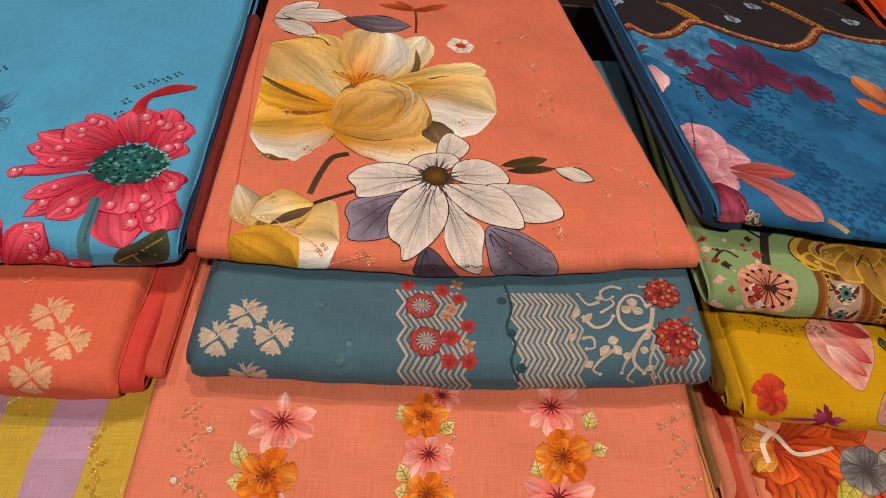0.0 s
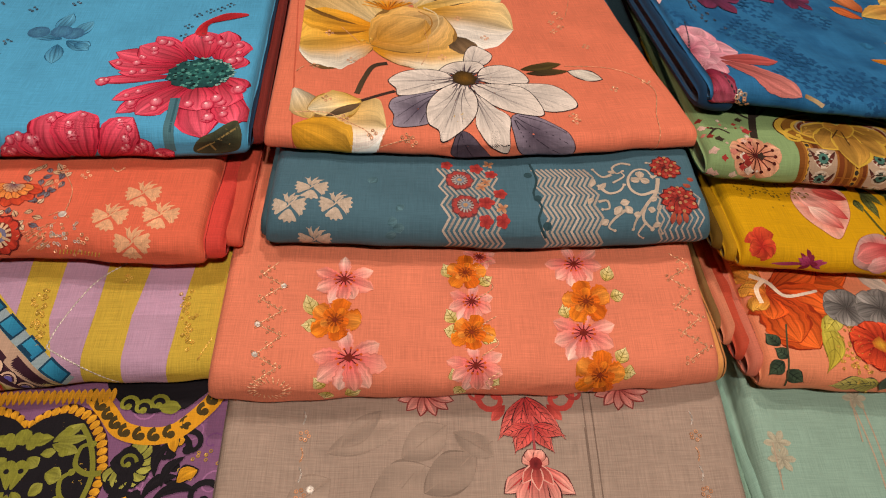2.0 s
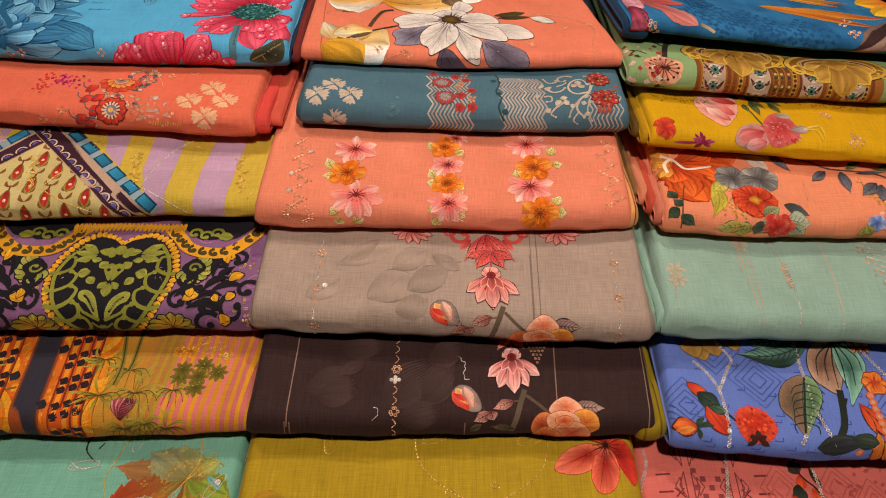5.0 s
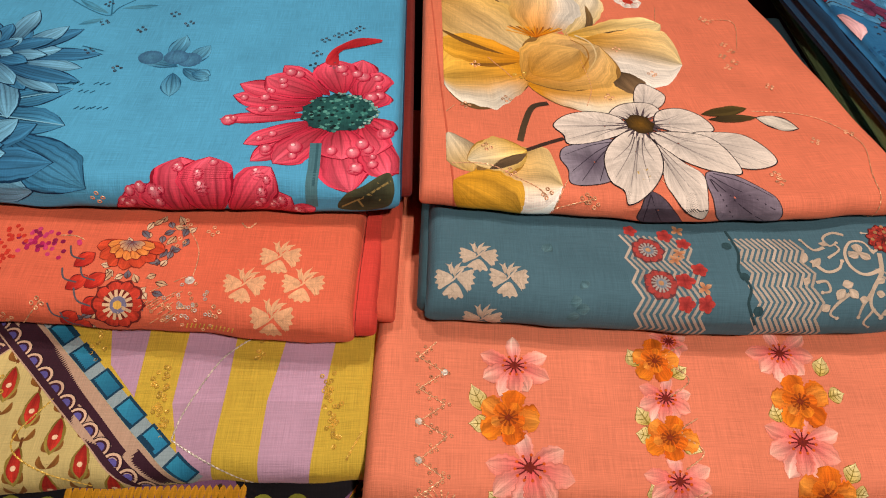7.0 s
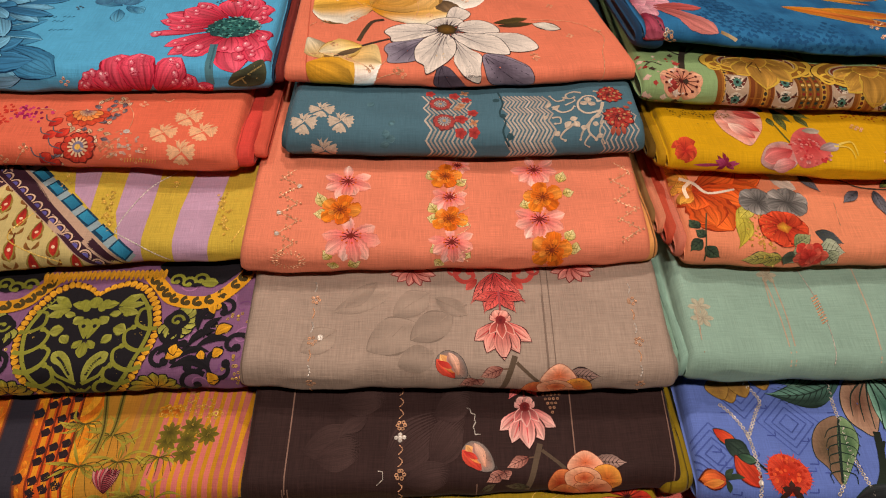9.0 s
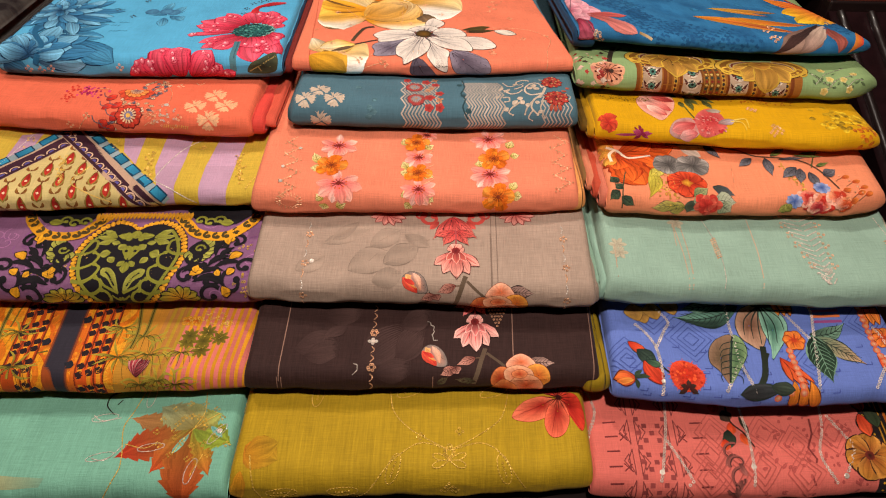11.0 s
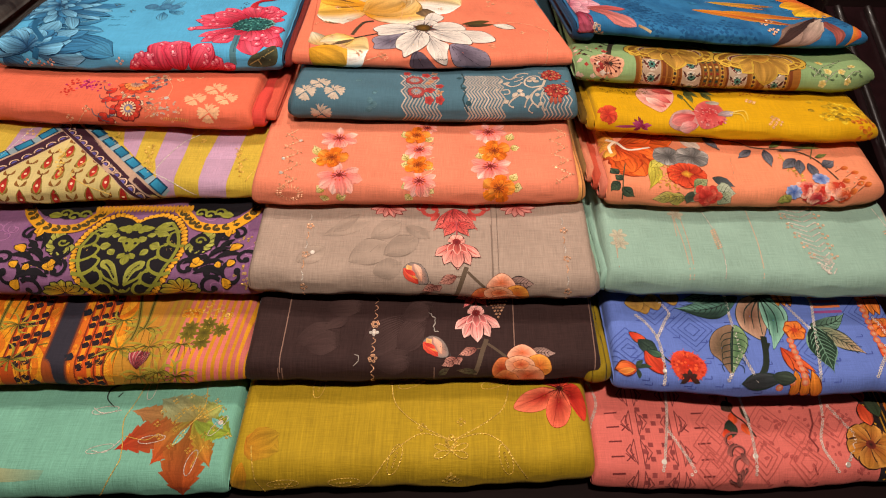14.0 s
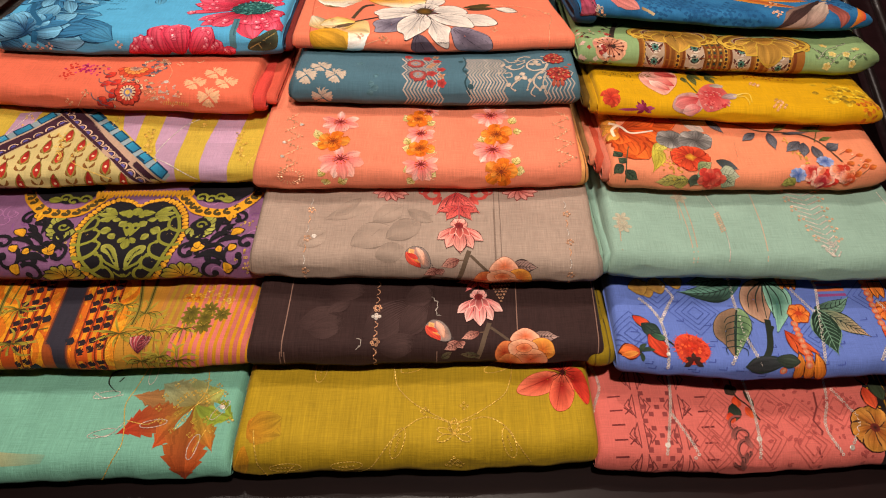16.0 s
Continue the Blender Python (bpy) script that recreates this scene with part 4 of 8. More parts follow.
    for p, q in (((0.3594, 0.0259), (0.3575, 0.0149)), ((0.3639, 0.0245), (0.3645, 0.0136)), ((0.3685, 0.0253), (0.372, 0.0154)), ((0.382, 0.0685), (0.3873, 0.0645)), ((0.3753, 0.06), (0.3822, 0.0555))):
        k.petal(p, q, 0.0055, "b85a40", "8c3c34")
    for p, q in (((0.1053, 0.0176), (0.1134, 0.0208)), ((0.1095, 0.0132), (0.1198, 0.0141)), ((0.1034, 0.0059), (0.1129, 0.0085)), ((0.0939, 0.0714), (0.0884, 0.0622)), ((0.1133, 0.0342), (0.1178, 0.0291))):
        k.petal(p, q, 0.009, "476873", "55757e")
    k.finish(THING["M2"], "border_print", "cream sprigs, zigzag stripes and scrolls")


print_teal()


# light coral cloth: three bands of blossoms
def print_coral_bands():
    k = Art("M3")

    def leaves(spots):
        for p, q in spots:
            k.leaf(p, q, 0.0125, "c8a84c", "ecd9a0", "8a7428", n=3, rib=0.0006, ow=0.0003)

    def blossom(p, r, turn):
        # back petals broad and washed out, front ones pinker
        for i, d in enumerate((20, 160, 92, 205, -25, 245, -68, 270)):
            th = math.radians(d + turn)
            w = r * (0.5, 0.5, 0.42, 0.58, 0.58, 0.5, 0.56, 0.48)[i]
            q = r * k.rnd.uniform(0.9, 1.1)
            k.petal(p, (p[0] + q * math.cos(th), p[1] + 0.95 * q * math.sin(th)), w, "d83a4c", ("f6b8a4", "f0a08c", "f8ccba")[i % 3], edge=("ee8a76", "e87a6a")[i % 2], fat=0.66, sharp=0.7, wave=0.09)
        heart(p, 0.72 * r, "6a1c1c", "d0561c")

    def heart(p, r, dark, tip):
        for i in range(11):
            th = 0.571 * i + 0.3
            e = (p[0] + r * 0.46 * math.cos(th), p[1] + r * 0.4 * math.sin(th))
            k.line([p, e], 0.0010, dark, soft=False)
            k.disc(e, 0.0011, tip)
        k.disc(p, r * 0.17, dark, "7a2414", wob=0.3)

    def marigold(p, r, turn):
        for i in range(11):
            th = math.radians(69.0 * i + turn)
            d = 0.88 * r * (1.0 if i < 6 else 0.62) * k.rnd.uniform(0.9, 1.08)
            k.petal(p, (p[0] + d * math.cos(th), p[1] + 0.95 * d * math.sin(th)), d * 0.74, "bc4c0c", ("ee8620", "e47016", "f09a3c")[i % 3], edge=("d85c10", "e87a1c")[i % 2], fat=0.7, sharp=0.6, wave=0.11, vein=0.25, veins=3)
        heart(p, 0.55 * r, "8a3c0a", "9a4410")

    leaves((((0.0822, 0.0758), (0.0732, 0.0959)), ((0.0865, 0.0668), (0.0714, 0.0665)), ((0.0943, 0.0119), (0.0853, 0.0198)), ((0.0964, 0.0065), (0.0935, -0.0022)), ((0.1105, 0.0006), (0.1234, 0.0056)), ((0.1148, 0.1111), (0.1252, 0.1163)), ((0.1991, 0.112), (0.192, 0.1263)), ((0.2229, 0.1036), (0.2351, 0.1111)), ((0.2016, 0.068), (0.194, 0.0814)), ((0.2036, 0.0592), (0.1913, 0.0624)), ((0.2235, 0.0546), (0.2358, 0.047)), ((0.2029, 0.0155), (0.1974, 0.0259)), ((0.2074, 0.0071), (0.2, -0.0015)), ((0.2264, 0.0167), (0.237, 0.0093)), ((0.3368, 0.1032), (0.343, 0.1192)), ((0.3394, 0.0869), (0.3519, 0.0891)), ((0.3372, 0.0247), (0.3451, 0.0377)), ((0.3403, 0.0168), (0.3522, 0.0146)), ((0.2991, 0.0697), (0.2961, 0.0835))))
    for p, r, t in (((0.1054, 0.1112), 0.026, 0), ((0.1132, 0.0341), 0.031, 10), ((0.2159, 0.0868), 0.021, -10), ((0.2172, 0.0264), 0.024, 5), ((0.3106, 0.1228), 0.025, 15), ((0.311, 0.0543), 0.029, -8), ((0.2249, 0.133), 0.016, 0)):
        blossom(p, r, t)
    for p, r, t in (((0.0997, 0.0705), 0.025, 5), ((0.2114, 0.116), 0.021, 20), ((0.215, 0.0577), 0.022, 0), ((0.3169, 0.0841), 0.025, 30), ((0.321, 0.016), 0.025, 12)):
        marigold(p, r, t)
    pts = [(0.0473, 0.128), (0.0344, 0.1151), (0.0535, 0.1037), (0.0357, 0.09), (0.0544, 0.0792), (0.0362, 0.0656), (0.0564, 0.0567), (0.0371, 0.0389), (0.055, 0.0287), (0.0401, 0.0176)]
    for p, q in zip(pts, pts[1:]):
        k.stitch([p, q], "copper", 0.0014, 0.004)
        k.cluster(q, 0.0015, "copper", 3)
        k.cluster(((p[0] + q[0]) / 2, (p[1] + q[1]) / 2), 0.0014, "copper", 3)
    for p in (pts[2], pts[5], pts[7]):
        k.ring(p, 0.0028, "silver", 0.1, True)
    pts = [(0.4021, 0.1311), (0.4185, 0.1159), (0.3978, 0.1052), (0.4146, 0.0898), (0.3977, 0.0748), (0.4166, 0.0613), (0.397, 0.048), (0.4171, 0.0333), (0.3991, 0.0227)]
    for p, q in zip(pts, pts[1:]):
        k.stitch([p, q], "copper", 0.0014, 0.004)
        k.cluster(q, 0.0015, "copper", 3)
        k.cluster(((p[0] + q[0]) / 2, (p[1] + q[1]) / 2), 0.0014, "copper", 3)
    for pts in ([(0.2361, 0.1297), (0.2192, 0.1184), (0.2355, 0.1011), (0.219, 0.0877)], [(0.2365, 0.0711), (0.2232, 0.0611), (0.2373, 0.0469), (0.2228, 0.0346)], [(0.2367, 0.0204), (0.2251, 0.0121), (0.2356, 0.0046)]):
        k.stitch(pts, "copper", 0.0013, 0.0038)
    for i in range(30):
        th = 0.6 * i
        c = (0.0503, 0.0092)
        k.stitch([(c[0] + 0.010 * math.cos(th), c[1] + 0.007 * math.sin(th)), (c[0] + 0.018 * math.cos(th + 0.2), c[1] + 0.012 * math.sin(th + 0.2))], "copper", 0.0010, 0.008)
    k.finish(THING["M3"], "flower_print", "bands of orange and pink blossoms")


print_coral_bands()


# the two cloths with a hanging flower spray share their drawing
def spray(k, move, ink, c0, c1, c2):
    """A hanging spray: striped leaves, a lily, a bud, and an open rose on a dark stem."""
    k.move = move
    k.line([(0.2944, 0.0505), (0.2886, 0.0321), (0.2846, 0.0175), (0.2796, 0.0011)], 0.0058, "5c4a3c", "6e5a48")
    k.line([(0.2957, 0.0437), (0.3054, 0.0352), (0.3177, 0.0248)], 0.0036, "5c4a3c")
    k.line([(0.2873, 0.0372), (0.2733, 0.0357), (0.2636, 0.0321)], 0.0016, "6a5040")
    k.line([(0.233, 0.0327), (0.2485, 0.0233), (0.2567, 0.0244)], 0.0016, "6a5040")
    for q, w in (((0.2539, 0.1149), 0.011), ((0.2658, 0.1003), 0.012), ((0.2965, 0.1009), 0.012), ((0.3085, 0.1136), 0.011)):
        k.leaf((0.282, 0.1223), q, w, c0, c1, ink, n=4, rib=0.0005, ow=0.0006)
    k.line([(0.2812, 0.1252), (0.2819, 0.1092), (0.2818, 0.0979)], 0.0022, "a8484a")
    for q in ((0.2716, 0.0964), (0.292, 0.0955), (0.276, 0.1019), (0.2877, 0.1014)):
        k.petal((0.2818, 0.0905), q, 0.0100, c1, c2, outline=ink, ow=0.0005, fat=0.65, sharp=0.6)
    for q, w in (((0.2547, 0.0662), 0.0150), ((0.3117, 0.067), 0.0150), ((0.2662, 0.0526), 0.0155), ((0.2987, 0.0537), 0.0155), ((0.2831, 0.0458), 0.0165)):
        k.petal((0.2818, 0.0887), q, w, c0, c2, outline=ink, ow=0.0007, sharp=1.2, fat=0.66, vein=0.5, veins=3)
        d = np.subtract(q, (0.2818, 0.0887))
        k.line([np.add((0.2818, 0.0887), d * 0.3), np.add((0.2818, 0.0887), d * 0.86)], 0.0014, c0, taper=0.7, soft=False)
    for q, w in (((0.2703, 0.0749), 0.0080), ((0.2947, 0.074), 0.0080), ((0.2825, 0.0694), 0.0085)):
        k.petal((0.2818, 0.0905), q, w, "7a2428", c1, outline=c2, ow=0.0010, sharp=1.2)
    k.disc((0.2818, 0.0905), 0.0055, "5c181c", "8a2c2c")
    k.shape([(0.2157, 0.0469), (0.2238, 0.0554), (0.2351, 0.0531), (0.2438, 0.0422), (0.247, 0.0283), (0.2388, 0.0251), (0.2262, 0.0296), (0.2176, 0.0357)], "c88a74", "7c706a", outline="4a3a38", ow=0.0005, hub=(0.23, 0.0391))
    k.petal((0.2346, 0.0267), (0.2157, 0.0469), 0.0130, "c83a2c", "d8523c", fat=0.6)
    k.petal((0.233, 0.0327), (0.2197, 0.0519), 0.0100, "e8843c", "f0b070", fat=0.6)
    k.petal((0.2386, 0.0294), (0.2281, 0.0538), 0.0110, "d89478", "e4b49c", fat=0.6, side=("b8847a", 0.3))
    k.petal((0.2172, 0.0453), (0.2314, 0.0375), 0.0060, "c82c28", "d84838")
    for i in range(6):
        p = ((0.2369, 0.0407)[0] + 0.0024 * i, (0.2369, 0.0407)[1] - 0.0022 * i)
        k.line([p, (p[0] + 0.003, p[1] - 0.012)], 0.0007, "4e4644", soft=False)
    for p, q in (((0.2817, 0.0374), (0.2595, 0.0273)), ((0.2568, 0.023), (0.239, 0.0155)), ((0.2567, 0.0244), (0.2611, 0.0159))):
        k.leaf(p, q, 0.0120, "8a4a40", "d89a88", ink, n=4, rib=0.0006, ow=0.0005)
    for p, q in (((0.2823, 0.0049), (0.2572, 0.0083)), ((0.2352, 0.003), (0.2488, 0.0119))):
        k.leaf(p, q, 0.0090, "4a4a34", "6a5a44", ink, n=3, rib=0.0006, ow=0.0004)
    k.leaf((0.3456, 0.0309), (0.3789, 0.0288), 0.0170, "7a5c54", "b08c80", "2c1c1c", n=6, rib=0.0007)
    # open rose, back petals first
    for pts, a, b in (([(0.3198, 0.0249), (0.3249, 0.036), (0.3378, 0.0426), (0.35, 0.0357), (0.3551, 0.0247), (0.3384, 0.021)], "d8683c", "eeb090"), ([(0.3014, 0.011), (0.3094, 0.0229), (0.3218, 0.0222), (0.3251, 0.0066), (0.312, -0.0033), (0.3035, -0.0019)], "a83418", "e08048"), ([(0.3454, 0.0235), (0.3593, 0.0276), (0.3703, 0.0206), (0.3725, 0.0055), (0.358, -0.0024), (0.3471, 0.0096)], "d06428", "eca044"), ([(0.3177, 0.0206), (0.3329, 0.0266), (0.3495, 0.0207), (0.3513, 0.0095), (0.3324, 0.0022), (0.3195, 0.0093)], "c85a34", "f0b088"), ([(0.3251, 0.0066), (0.3413, 0.0155), (0.3596, 0.0095), (0.3654, -0.0067), (0.3482, -0.0143), (0.3302, -0.0143)], "c85028", "eca478"), ([(0.3037, -0.0052), (0.3154, 0.0089), (0.3296, 0.0023), (0.3362, -0.0143), (0.3198, -0.0143), (0.31, -0.0143)], "b8421c", "e48a50"), ([(0.3267, 0.0183), (0.337, 0.0217), (0.3454, 0.0167), (0.3401, 0.0113), (0.329, 0.0128)], "b84420", "e88a58")):
        k.shape(pts, a, b, outline="8a3820", ow=0.0005)
    k.move = (0, 0)


def print_grey():
    k = Art("M4")
    k.move = (-0.010, 0)
    S1, S2 = "998374", "a08a7b"
    for p, q, w in (((0.101, 0.083), (0.159, 0.107), 0.030), ((0.143, 0.117), (0.112, 0.088), 0.022), ((0.071, 0.038), (0.104, 0.062), 0.034), ((0.137, 0.038), (0.186, 0.070), 0.050), ((0.180, 0.051), (0.222, 0.082), 0.040), ((0.162, 0.078), (0.198, 0.106), 0.035), ((0.205, 0.101), (0.237, 0.082), 0.024), ((0.168, 0.023), (0.203, 0.037), 0.035)):
        k.petal(p, q, w * 0.8, S2, S2, outline=S1, ow=0.0007, flat=True)
        k.line([p, q], 0.0012, S1, soft=False)
        for u in (0.3, 0.5, 0.7):
            c = (p[0] + (q[0] - p[0]) * u, p[1] + (q[1] - p[1]) * u)
            k.line([c, (c[0] + 0.010, c[1] + 0.25 * w)], 0.0009, S1, soft=False)
    for x in ((0.014, 0.108), (0.317, 0.126), (0.324, 0.126), (0.316, 0.085)):
        k.band((x[0], 0.0), (x[0], x[1] + 0.02), 0.0011, "7c685c")
    for dx in (-1, 1):
        c = ((0.267, 0.128)[0] + dx * 0.028, (0.267, 0.131)[1])
        k.curl(c, 0.016, 90, -320 * dx, 0.006, "c44a42")
        k.curl((c[0] + dx * 0.016, c[1] + 0.006), 0.011, 90, 300 * dx, 0.004, "b84a44")
        k.petal((c[0] - dx * 0.01, c[1] - 0.006), (c[0] + dx * 0.002, c[1] - 0.020), 0.009, "b83a34", "cc5a50")
    for c in ((0.181, 0.134), (0.352, 0.141)):
        for th in (-160, -130, -100, -70, -40, -15):
            k.petal(c, (c[0] + 0.024 * math.cos(math.radians(th)), c[1] + 0.020 * math.sin(math.radians(th))), 0.008, "b8443e", "d8988c", outline="8a3a36")
    k.move = (0, 0)
    move = np.subtract((0.2614, 0.0726), (0.2818, 0.0887))
    for q, w in (((0.2315, 0.0941), 0.013), ((0.2451, 0.0827), 0.014), ((0.2781, 0.0833), 0.014), ((0.2884, 0.0948), 0.013)):
        k.leaf((0.2567, 0.1314), q, w, "cc3a3c", "dc7468", "5a2a2a", n=5, rib=0.0005, ow=0.0006)
    spray(k, move, "5a2a2a", "cc3a3c", "d8685c", "eaa898")
    for x in ((0.069, 0.115), (0.399, 0.127)):
        for i in range(9):
            s = -0.012 + i * 0.0155
            if i % 3 == 1:
                k.cluster((x[0] + 0.002, s), 0.0018, "copper", 5)
            else:
                k.stitch([(x[0], s - 0.006), (x[0] + 0.002, s), (x[0], s + 0.006)], "silver" if i % 3 else "copper", 0.0016, 0.003)
    k.ring((0.079, 0.054), 0.0034, "silver", 0.05, True)
    k.finish(THING["M4"], "spray_print", "red flower spray over faint leaves")


print_grey()


def print_brown():
    k = Art("M5")
    S1, S2 = "3c2826", "4b3633"
    for p, q, w in (((0.058, 0.050), (0.107, 0.064), 0.036), ((0.071, 0.041), (0.112, 0.050), 0.030), ((0.139, 0.031), (0.189, 0.074), 0.060), ((0.185, 0.032), (0.217, 0.078), 0.055), ((0.090, 0.100), (0.134, 0.106), 0.024), ((0.188, 0.083), (0.224, 0.101), 0.040), ((0.158, 0.016), (0.199, 0.024), 0.030), ((0.121, 0.087), (0.096, 0.064), 0.020)):
        for u in np.linspace(-0.5, 0.5, 15):
            c = ((p[0] + q[0]) / 2 + u * w * 0.5, (p[1] + q[1]) / 2 + u * w)
            k.petal(p, (q[0] + 0.2 * (c[0] - p[0]), q[1] + 0.5 * u * w), 0.0030, S1, S2, bend=0.5 * u, sharp=1.3)
    for x, s1 in (((0.043, 0.063), 0.13), ((0.328, 0.066), 0.13), ((0.427, 0.066), 0.13)):
        k.band((x[0], 0.008), (x[0] + 0.002, s1), 0.0013, "8c6a5c")
    for x in ((0.041, 0.015), (0.046, 0.015), (0.230, 0.020)):
        k.band((x[0], -0.005), (x[0], 0.014), 0.0011, "8c6a5c")
    spray(k, (0, 0), "3a1c1c", "d84c50", "e8807c", "f4bcb0")
    x = (0.155, 0.066)
    for i in range(11):
        s = -0.012 + i * 0.0125
        if i % 4 == 3:
            k.cluster((x[0], s), 0.0021, "copper", 6, 1.8)
        else:
            k.stitch([(x[0] - 0.0025, s - 0.005), (x[0] + 0.002, s), (x[0] - 0.002, s + 0.005)], "copper", 0.0014, 0.0024)
    for dx, ds in ((0, 0.003), (0.004, 0), (-0.004, 0), (0, -0.003), (0.0, 0)):
        k.ring(((0.154, 0.063)[0] + dx, (0.154, 0.063)[1] + ds), 0.0024, "silver", 0.04, True)
    c = (0.312, 0.113)
    for i in range(7):
        for j in range(7 - i):
            k.ring((c[0] - 0.014 + 0.0042 * j + 0.002 * i, c[1] - 0.005 * i), 0.0016, "copper")
    k.stitch([(0.220, 0.092), (0.229, 0.081), (0.227, 0.066), (0.233, 0.061)], "silver", 0.0012, 0.004, zig=0.002)
    k.stitch([(0.133, 0.030), (0.138, 0.023), (0.130, 0.015)], "silver", 0.0010, 0.004, zig=0.002)
    k.finish(THING["M5"], "spray_print", "pink flower spray over faint roses")


print_brown()


def print_olive():
    k = Art("M6")
    for p, q, w, c in (((0.016, 0.063), (0.057, 0.044), 0.0425, "c07a1c"), ((0.018, 0.052), (0.055, 0.066), 0.0340, "b87c1c"), ((0.016, 0.032), (0.004, -0.025), 0.0187, "d08a1c")):
        k.petal(p, q, w, c, "a8841e", fat=0.4)
    c = (0.3941, 0.1218)
    for pts, p, q in (([(0.3526, 0.1367), (0.3738, 0.1292), (0.395, 0.1234), (0.4081, 0.133), (0.3964, 0.14), (0.3711, 0.143)], "a81c18", "e0482c"), ([(0.335, 0.0955), (0.3493, 0.1162), (0.3734, 0.1241), (0.3894, 0.117), (0.3809, 0.0985), (0.3572, 0.09)], "a41814", "ee7a58"), ([(0.3983, 0.12), (0.4061, 0.097), (0.4191, 0.0741), (0.4249, 0.0957), (0.4186, 0.1212), (0.4077, 0.1281)], "941410", "d83c28"), ([(0.385, 0.1156), (0.3747, 0.0898), (0.3816, 0.0695), (0.3968, 0.0712), (0.4057, 0.0922), (0.3993, 0.1151)], "8e1210", "ea6a4c")):
        k.shape(pts, p, q, outline="8a1c14", ow=0.0005, hub=0.65 * np.mean(pts, axis=0) + 0.35 * np.array(c), streaks=14)
        for e in pts[::2]:
            k.line([c, 0.5 * np.array(c) + 0.5 * np.array(e), e], 0.0010, "7a1410", taper=0.8)
    for i in range(16):
        th = 0.39 * i
        k.line([c, (c[0] + 0.016 * math.cos(th), c[1] + 0.016 * math.sin(th))], 0.0011, "3a0e0c", taper=0.6, soft=False)
    for line in ([(0.183, 0.136), (0.189, 0.107), (0.207, 0.085), (0.229, 0.071), (0.258, 0.055)], [(0.258, 0.055), (0.291, 0.071), (0.318, 0.091), (0.327, 0.111), (0.331, 0.134)], [(0.167, 0.010), (0.180, 0.030), (0.199, 0.049), (0.225, 0.065), (0.258, 0.055)], [(0.258, 0.055), (0.292, 0.062), (0.313, 0.054), (0.325, 0.039), (0.350, 0.002)], [(0.119, -0.030), (0.139, -0.018), (0.161, 0.001), (0.169, 0.015)], [(0.031, 0.011), (0.048, -0.023), (0.068, 0.001), (0.073, 0.008)], [(0.024, 0.051), (0.029, 0.026), (0.032, 0.007)], [(0.002, 0.114), (0.007, 0.141)]):
        k.stitch(line, "gold", 0.0017, 0.0042)
    for c, t in (((0.192, 0.032), 0.3), ((0.323, 0.029), -0.3), ((0.133, 0.004), 1.5), ((0.062, 0.004), 1.5), ((0.093, 0.134), 0.1), ((0.209, 0.136), 1.2), ((0.313, 0.132), 1.2)):
        th = np.linspace(0, 6.283, 18)
        loop = [(c[0] + 0.007 * math.cos(x) * math.cos(t) + 0.019 * math.sin(x) * math.sin(t), c[1] - 0.007 * math.cos(x) * math.sin(t) + 0.019 * math.sin(x) * math.cos(t)) for x in th]
        k.stitch(loop, "gold", 0.0014, 0.0038)
        for i in range(5):
            k.ring((c[0] + (i - 2) * 0.004 * math.sin(t), c[1] + (i - 2) * 0.004 * math.cos(t)), 0.0014, "gold")
    c = (0.258, 0.042)
    for th in (90, 200, 340, 160, 20):
        d = (math.cos(math.radians(th)), math.sin(math.radians(th)))
        k.stitch([c, (c[0] + 0.013 * d[0] - 0.004 * d[1], c[1] + 0.013 * d[1] + 0.004 * d[0]), (c[0] + 0.022 * d[0], c[1] + 0.022 * d[1]), (c[0] + 0.013 * d[0] + 0.004 * d[1], c[1] + 0.013 * d[1] - 0.004 * d[0]), c], "gold", 0.0015, 0.004)
    for i in range(9):
        k.ring((c[0] + 0.006 * math.cos(i * 0.7), c[1] + 0.010 + 0.006 * math.sin(i * 0.7)), 0.0018, "gold")
    for p in ((0.253, 0.004), (0.259, 0.011), (0.266, 0.003), (0.260, -0.025), (0.243, -0.029), (0.277, -0.030), (0.270, 0.079), (0.223, 0.073)):
        k.cluster(p, 0.0019, "gold", 4)
    k.finish(THING["M6"], "flower_print", "red lily and orange smudges")


print_olive()


